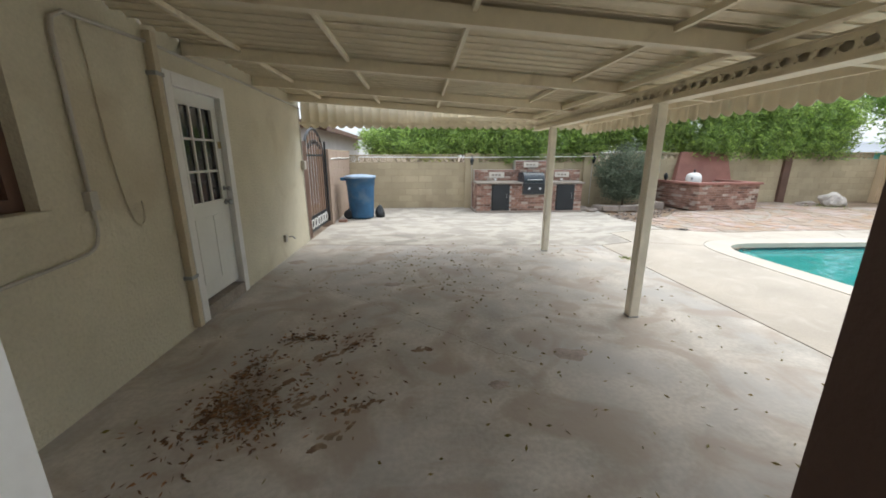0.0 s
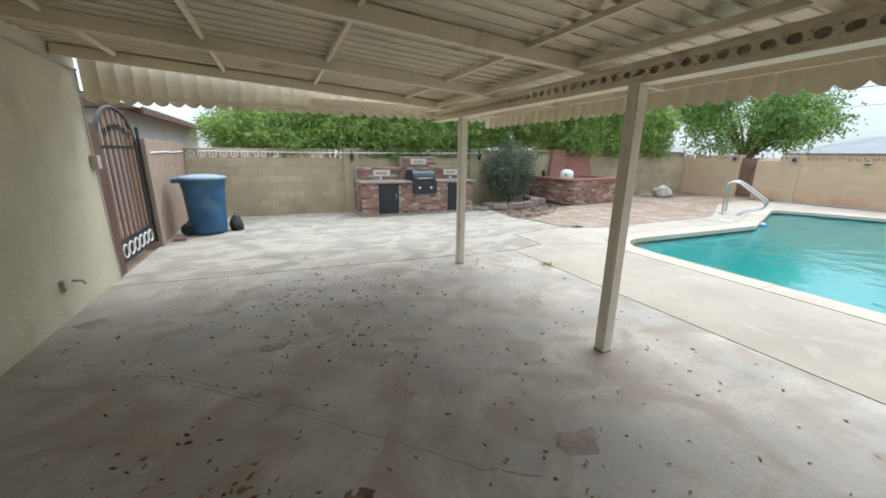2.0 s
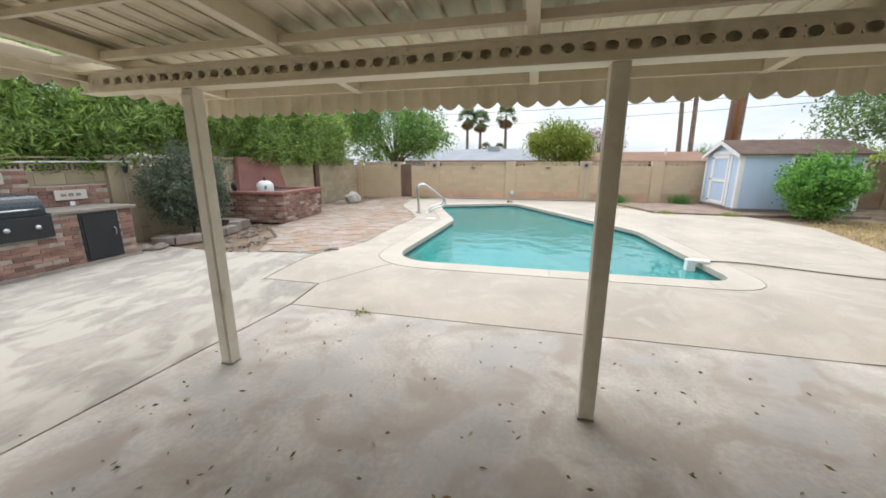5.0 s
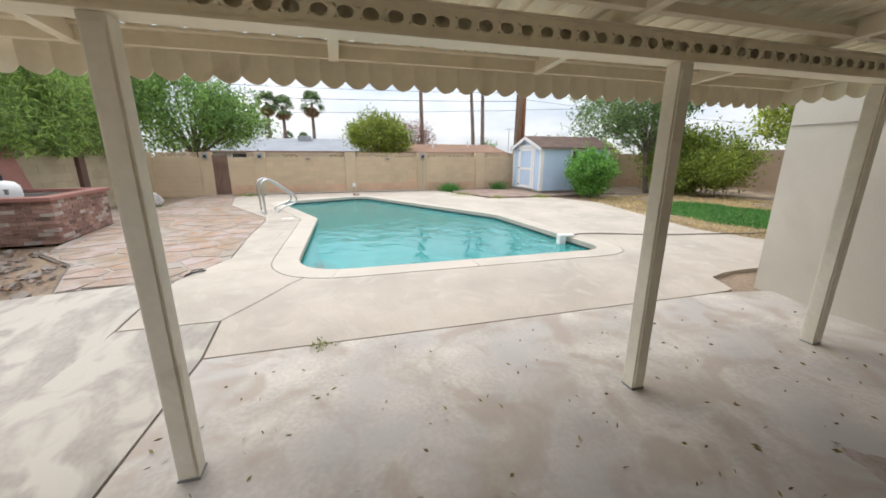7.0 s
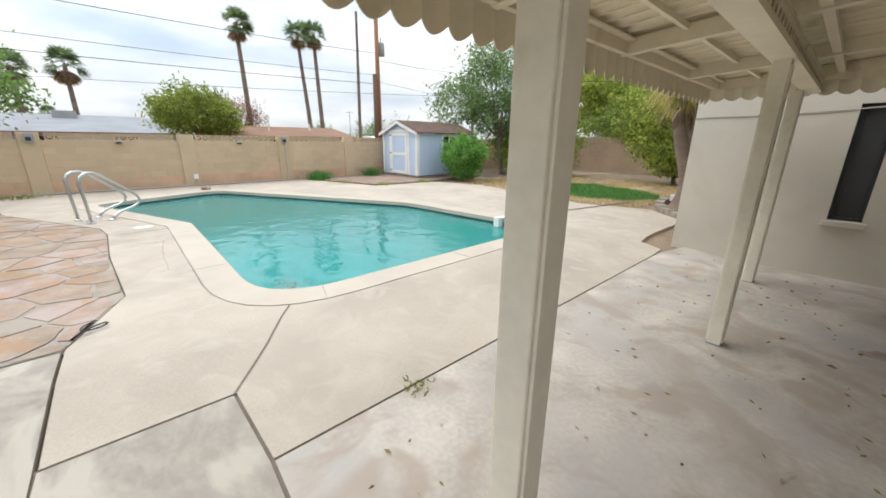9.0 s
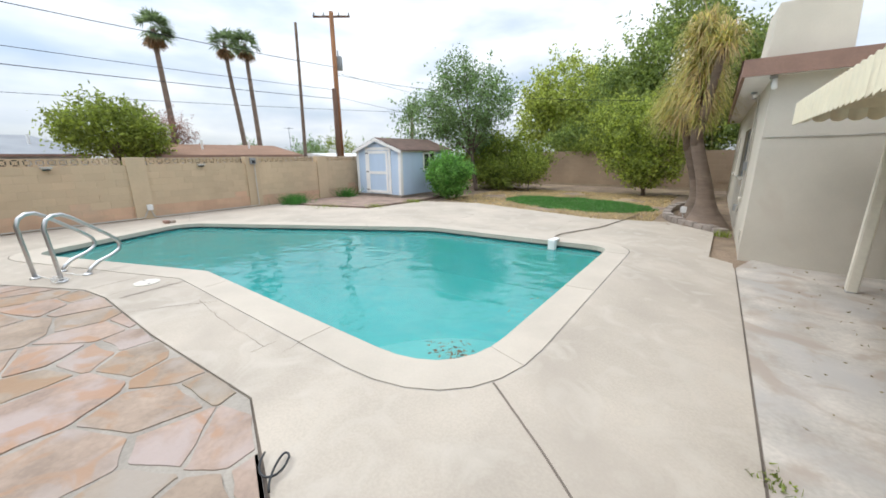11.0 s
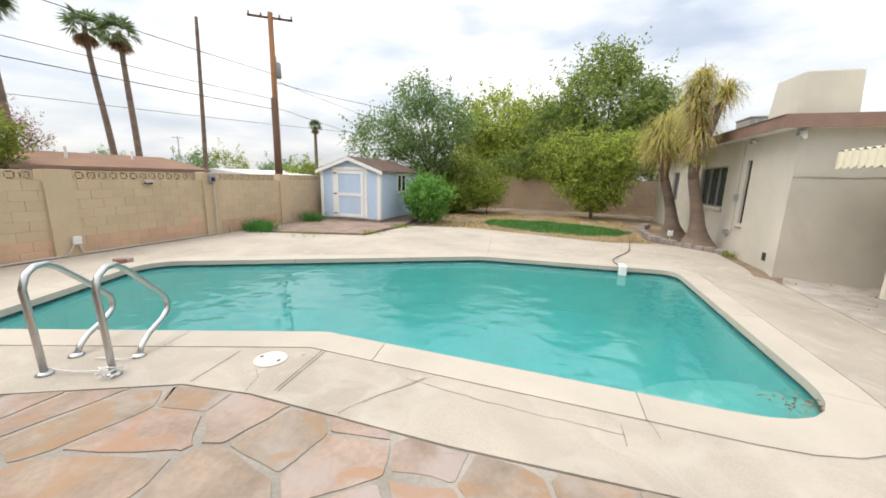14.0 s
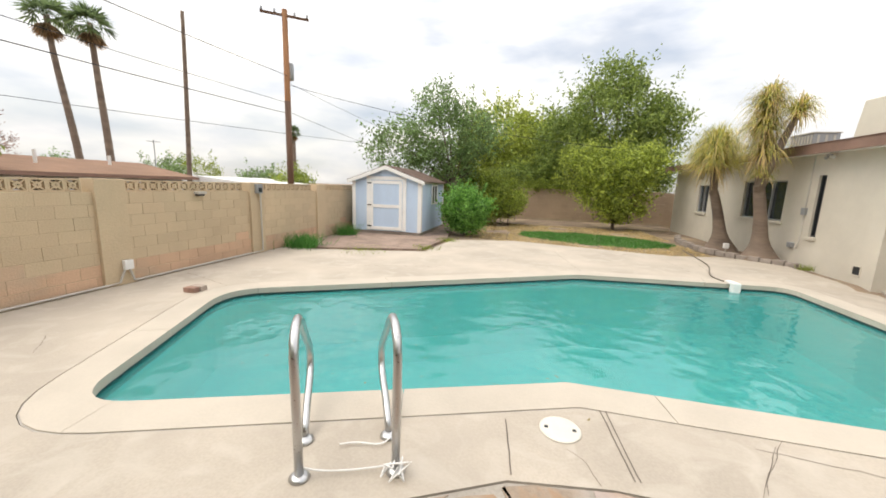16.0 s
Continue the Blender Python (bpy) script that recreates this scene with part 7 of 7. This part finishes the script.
def breeze_mesh(w, h, material):
    """Pierced breeze block: outer frame, a diamond ring and four spokes."""
    bm = bmesh.new()
    d, t = 0.08, 0.022
    for x0, x1, z0, z1 in ((-w / 2, w / 2, -h / 2, -h / 2 + t), (-w / 2, w / 2, h / 2 - t, h / 2), (-w / 2, -w / 2 + t, -h / 2 + t, h / 2 - t), (w / 2 - t, w / 2, -h / 2 + t, h / 2 - t)):
        box(bm, x0, x1, -d / 2, d / 2, z0, z1)
    rw, rh = w / 2 - t, h / 2 - t
    pts = [(rw * 0.55, 0), (0, rh * 0.55), (-rw * 0.55, 0), (0, -rh * 0.55)]
    for i in range(4):
        (x0, z0), (x1, z1) = pts[i], pts[(i + 1) % 4]
        L = math.hypot(x1 - x0, z1 - z0)
        m = Matrix.Translation(((x0 + x1) / 2, 0, (z0 + z1) / 2)) @ Euler((0, -math.atan2(z1 - z0, x1 - x0), 0)).to_matrix().to_4x4()
        box(bm, -L / 2 - 0.006, L / 2 + 0.006, -d / 2 + 0.006, d / 2 - 0.006, -0.009, 0.009, m)
        sx, sz = (1 if i in (0, 3) else -1), (1 if i in (0, 1) else -1)
        m2 = Matrix.Translation((sx * rw * 0.62, 0, sz * rh * 0.62)) @ Euler((0, -math.atan2(sz * rh, sx * rw), 0)).to_matrix().to_4x4()
        box(bm, -0.05, 0.05, -d / 2 + 0.008, d / 2 - 0.008, -0.009, 0.009, m2)
    me = bpy.data.meshes.new("breeze_block")
    bm.to_mesh(me)
    bm.free()
    me.materials.append(material)
    return me


def pillar(parent, x0, x1, y0, y1, h, material):
    part("pillar", boxes((x0, x1, y0, y1, -0.05, h)), material, parent, bevel=0.01)


N_PIL, E_PIL = ((1.42, 1.84), (5.2, 5.62), (11.95, 12.2)), ((-8.0, -7.6), (-4.2, -3.85), (-0.95, -0.55), (1.58, 1.98), (4.45, 4.85), (7.68, 8.05), (9.42, 9.8), (11.3, 11.5))
block_wall(north, "x", NY, WX, EX, 7, 0.42, 0.2, [M_BLOCK_N], stretch=(-2.2, 15.5))
block_wall(east, "y", EX, SY, 8.93, 8, 0.36, 0.168, [M_BLOCK_E, M_BLOCK_PINK], stretch=(-3.0, 8.9), tone=2, joint=0.0025)
block_wall(east, "y", EX, 9.42, NY, 8, 0.36, 0.168, [M_BLOCK_E, M_BLOCK_PINK])
block_wall(south, "x", SY - 0.2, -2.0, EX, 8, 0.42, 0.2, [M_BLOCK_S], stretch=(3.0, 10.0), z0=0.05)
block_wall(west, "y", WX - 0.2, 8.72, NY, 8, 0.42, 0.215, [M_BLOCK_W], stretch=(8, 12))
for a, b in N_PIL:
    # the brown one at x 12 stands in for a tilted dark pipe
    pillar(north, a, b, NY - 0.09, NY + 0.2, 1.68, M_BLOCK_N if a < 11 else M_BROWN)
for a, b in E_PIL:
    pillar(east, EX - 0.05, EX + 0.2, a, b, 1.53, M_BLOCK_E)
part("pillar", boxes((WX - 0.2, WX + 0.06, 8.66, 8.86, -0.05, 1.74)), M_BLOCK_W, west, bevel=0.01)
bz_n, bz_e = breeze_mesh(0.22, 0.195, M_BLOCK_N), breeze_mesh(0.176, 0.172, M_BLOCK_E)
x = WX + 0.12
while x < EX - 0.1:
    if not any(a - 0.11 < x < b + 0.11 for a, b in N_PIL):
        piece("breeze_block", bz_n, pose(x, NY + 0.1, 1.5), north)
    x += 0.222
y = SY + 0.1
while y < NY - 0.1:
    if not 8.3 < y < 9.42 and not any(a - 0.09 < y < b + 0.09 for a, b in E_PIL):
        piece("breeze_block", bz_e, pose(EX + 0.1, y, 1.432, 0, 0, 90), east)
    y += 0.178
part("coping_course", boxes((WX, EX, NY + 0.03, NY + 0.17, 1.598, 1.625)), M_BLOCK_N, north)

# bricks of the barbecue and the fire pit
random.seed(21)
BR_L, BR_H, BR_D = 0.2, 0.064, 0.09
brick_meshes = [block_mesh("brick", BR_L - 0.01, BR_D, BR_H - 0.006, m, 0.004) for m in (M_BRICK, M_BRICK, M_BRICK, M_BRICK, M_BRICK, M_BRICK, M_BRICK, M_BRICK_PALE, M_BRICK_DARK)]
half_meshes = [block_mesh("brick", BR_L / 2 - 0.01, BR_D, BR_H - 0.006, m, 0.004) for m in (M_BRICK, M_BRICK, M_BRICK, M_BRICK_PALE, M_BRICK_DARK)]


def brickwork(parent, a, b, z0, z1, holes=()):
    """Bricks on the face from a to b (outside on the right hand), with openings in (u0, u1, z0, z1)."""
    a, b = Vector(a), Vector(b)
    d = (b - a).normalized()
    L = (b - a).length
    nrm = Vector((-d.y, d.x))
    ang = math.degrees(math.atan2(d.y, d.x))
    rows = int((z1 - z0) / BR_H)
    for r in range(rows):
        z = z0 + (r + 0.5) * BR_H
        u = -BR_L / 2 if r % 2 else 0.0
        while u < L - 0.02:
            lo, hi = max(u, 0), min(u + BR_L, L)
            u += BR_L
            if hi - lo < 0.06:
                continue
            full = hi - lo > 0.75 * BR_L
            mid = (lo + hi) / 2
            if any(h[0] - 0.02 < mid < h[1] + 0.02 and h[2] < z < h[3] for h in holes):
                continue
            c = a + d * mid + nrm * (BR_D / 2 + random.uniform(-0.004, 0.003))
            piece("brick", random.choice(brick_meshes if full else half_meshes), pose(c.x, c.y, z, 0, 0, ang + random.uniform(-0.6, 0.6)), parent)


front = part("brick_front", boxes((1.67, 4.71, BY + 0.05, BY + 0.09, 0.05, 0.82)), M_GROUT, bbq)
brickwork(front, (1.65, BY), (4.73, BY), 0.05, 0.82, ((0.45, 0.91, 0.06, 0.8), (2.35, 2.82, 0.04, 0.8), (1.32, 1.98, 0.5, 0.9)))
side = part("brick_side", boxes((1.70, 1.74, BY + 0.1, 11.45, 0.05, 0.82)), M_GROUT, bbq)
brickwork(side, (1.65, 11.45), (1.65, BY + 0.1), 0.05, 0.82)
brickwork(side, (4.73, BY + 0.1), (4.73, 11.45), 0.05, 0.82)
back = part("brick_back", boxes((1.7, 4.9, BB + 0.05, BB + 0.09, 0.87, 1.18)), M_GROUT, bbq)
brickwork(back, (1.68, BB), (4.95, BB), 0.87, 1.20)
brickwork(back, (2.93, BB), (3.9, BB), 1.19, 1.475)
for a, b in ((FA, FB), (FB, FC), (FD, FA)):
    bm = bmesh.new()
    d = (b - a).normalized()
    nr = Vector((-d.y, d.x))
    prism(bm, [tuple(a + nr * 0.06 + d * 0.06), tuple(b + nr * 0.06 - d * 0.06), tuple(b + nr * 0.08 - d * 0.06), tuple(a + nr * 0.08 + d * 0.06)], 0.01, 0.69)
    face = part("brick_face", bm, M_GROUT, pit)
    brickwork(face, a, b, 0.0, 0.705)

# flagstones: irregular stones cut from the paved outline
random.seed(31)
FLAG = [(5.1, 7.058), (6.0, 6.695), (7.6, 6.774), (9.1, 6.774), (9.65, 6.853), (10.8, 7.444), (12.26, 8.213), (13.9, 8.533), (15.36, 8.633), (15.36, 10.0), (12.4, 10.05), (11.9, 11.45), (9.8, 11.45), (9.75, 9.85), (7.75, 9.6), (7.0, 9.45), (6.2, 8.65), (5.1, 8.2)]
setting("paving_joint", terraced(slab(offset_poly(FLAG, 0.04), [], -0.1, -0.018)), M_CRACK, "dark dirt in the joint between flagstones and deck", category="pavement")
flags = setting("flagstone_patio", terraced(slab(FLAG, [], -0.1, -0.005)), M_BED, "grey mortar bed between pink and ochre flagstones", category="pavement")


def clip_half(poly, p, nrm):
    out = []
    for i in range(len(poly)):
        a, b = Vector(poly[i - 1]), Vector(poly[i])
        da, db = (a - p).dot(nrm), (b - p).dot(nrm)
        if (da <= 0) != (db <= 0):
            out.append(a.lerp(b, da / (da - db)))
        if db <= 0:
            out.append(b)
    return out


seeds = []
for _ in range(5000):
    q = Vector((random.uniform(4.9, 15.4), random.uniform(6.5, 11.5)))
    gap = 0.6 if noise.noise(Vector((q.x * 1.1, q.y * 1.1, 5.0))) > 0.05 else 0.3
    if all((q - s).length > gap for s in seeds):
        seeds.append(q)
for s in seeds:
    poly = [s + Vector((dx, dy)) for dx, dy in ((-1.3, -1.3), (1.3, -1.3), (1.3, 1.3), (-1.3, 1.3))]
    for o in seeds:
        if o is not s and (o - s).length < 2.6:
            nrm = (o - s).normalized()
            poly = clip_half(poly, (s + o) / 2 - nrm * random.uniform(0.003, 0.014), nrm)
            if len(poly) < 3:
                break
    if len(poly) < 3:
        continue
    cell = poly
    shape = [Vector(p) for p in FLAG]
    for i in range(len(cell)):
        a, b = cell[i - 1], cell[i]
        t = (b - a)
        if t.length < 1e-4:
            continue
        shape = clip_half(shape, a, Vector((t.y, -t.x)).normalized())
        if len(shape) < 3:
            break
    if len(shape) < 3:
        continue
    area = 0.5 * sum(shape[i - 1].x * shape[i].y - shape[i].x * shape[i - 1].y for i in range(len(shape)))
    around = sum((shape[i] - shape[i - 1]).length for i in range(len(shape)))
    if abs(area) < 0.02 or abs(area) < 0.025 * around * around:
        continue
    # round the corners and roughen the outline
    rough = []
    n = len(shape)
    for i in range(n):
        a, b = shape[i], shape[(i + 1) % n]
        L = (b - a).length
        if L < 0.03:
            rough.append(a)
            continue
        for q in (0.07, 0.35, 0.65, 0.93):
            p = a.lerp(b, q)
            w = 0.045 * noise.noise(Vector((p.x * 4, p.y * 4, 1.7)))
            side_v = Vector((-(b - a).y, (b - a).x)) / L
            rough.append(p + side_v * (abs(w) if area > 0 else -abs(w)))
    if area < 0:
        rough = rough[::-1]
    bm = bmesh.new()
    try:
        prism(bm, [tuple(p) for p in rough], -0.03, random.uniform(-0.001, 0.004))
    except ValueError:
        bm.free()
        continue
    part("flagstone", bm, M_FLAG, flags)
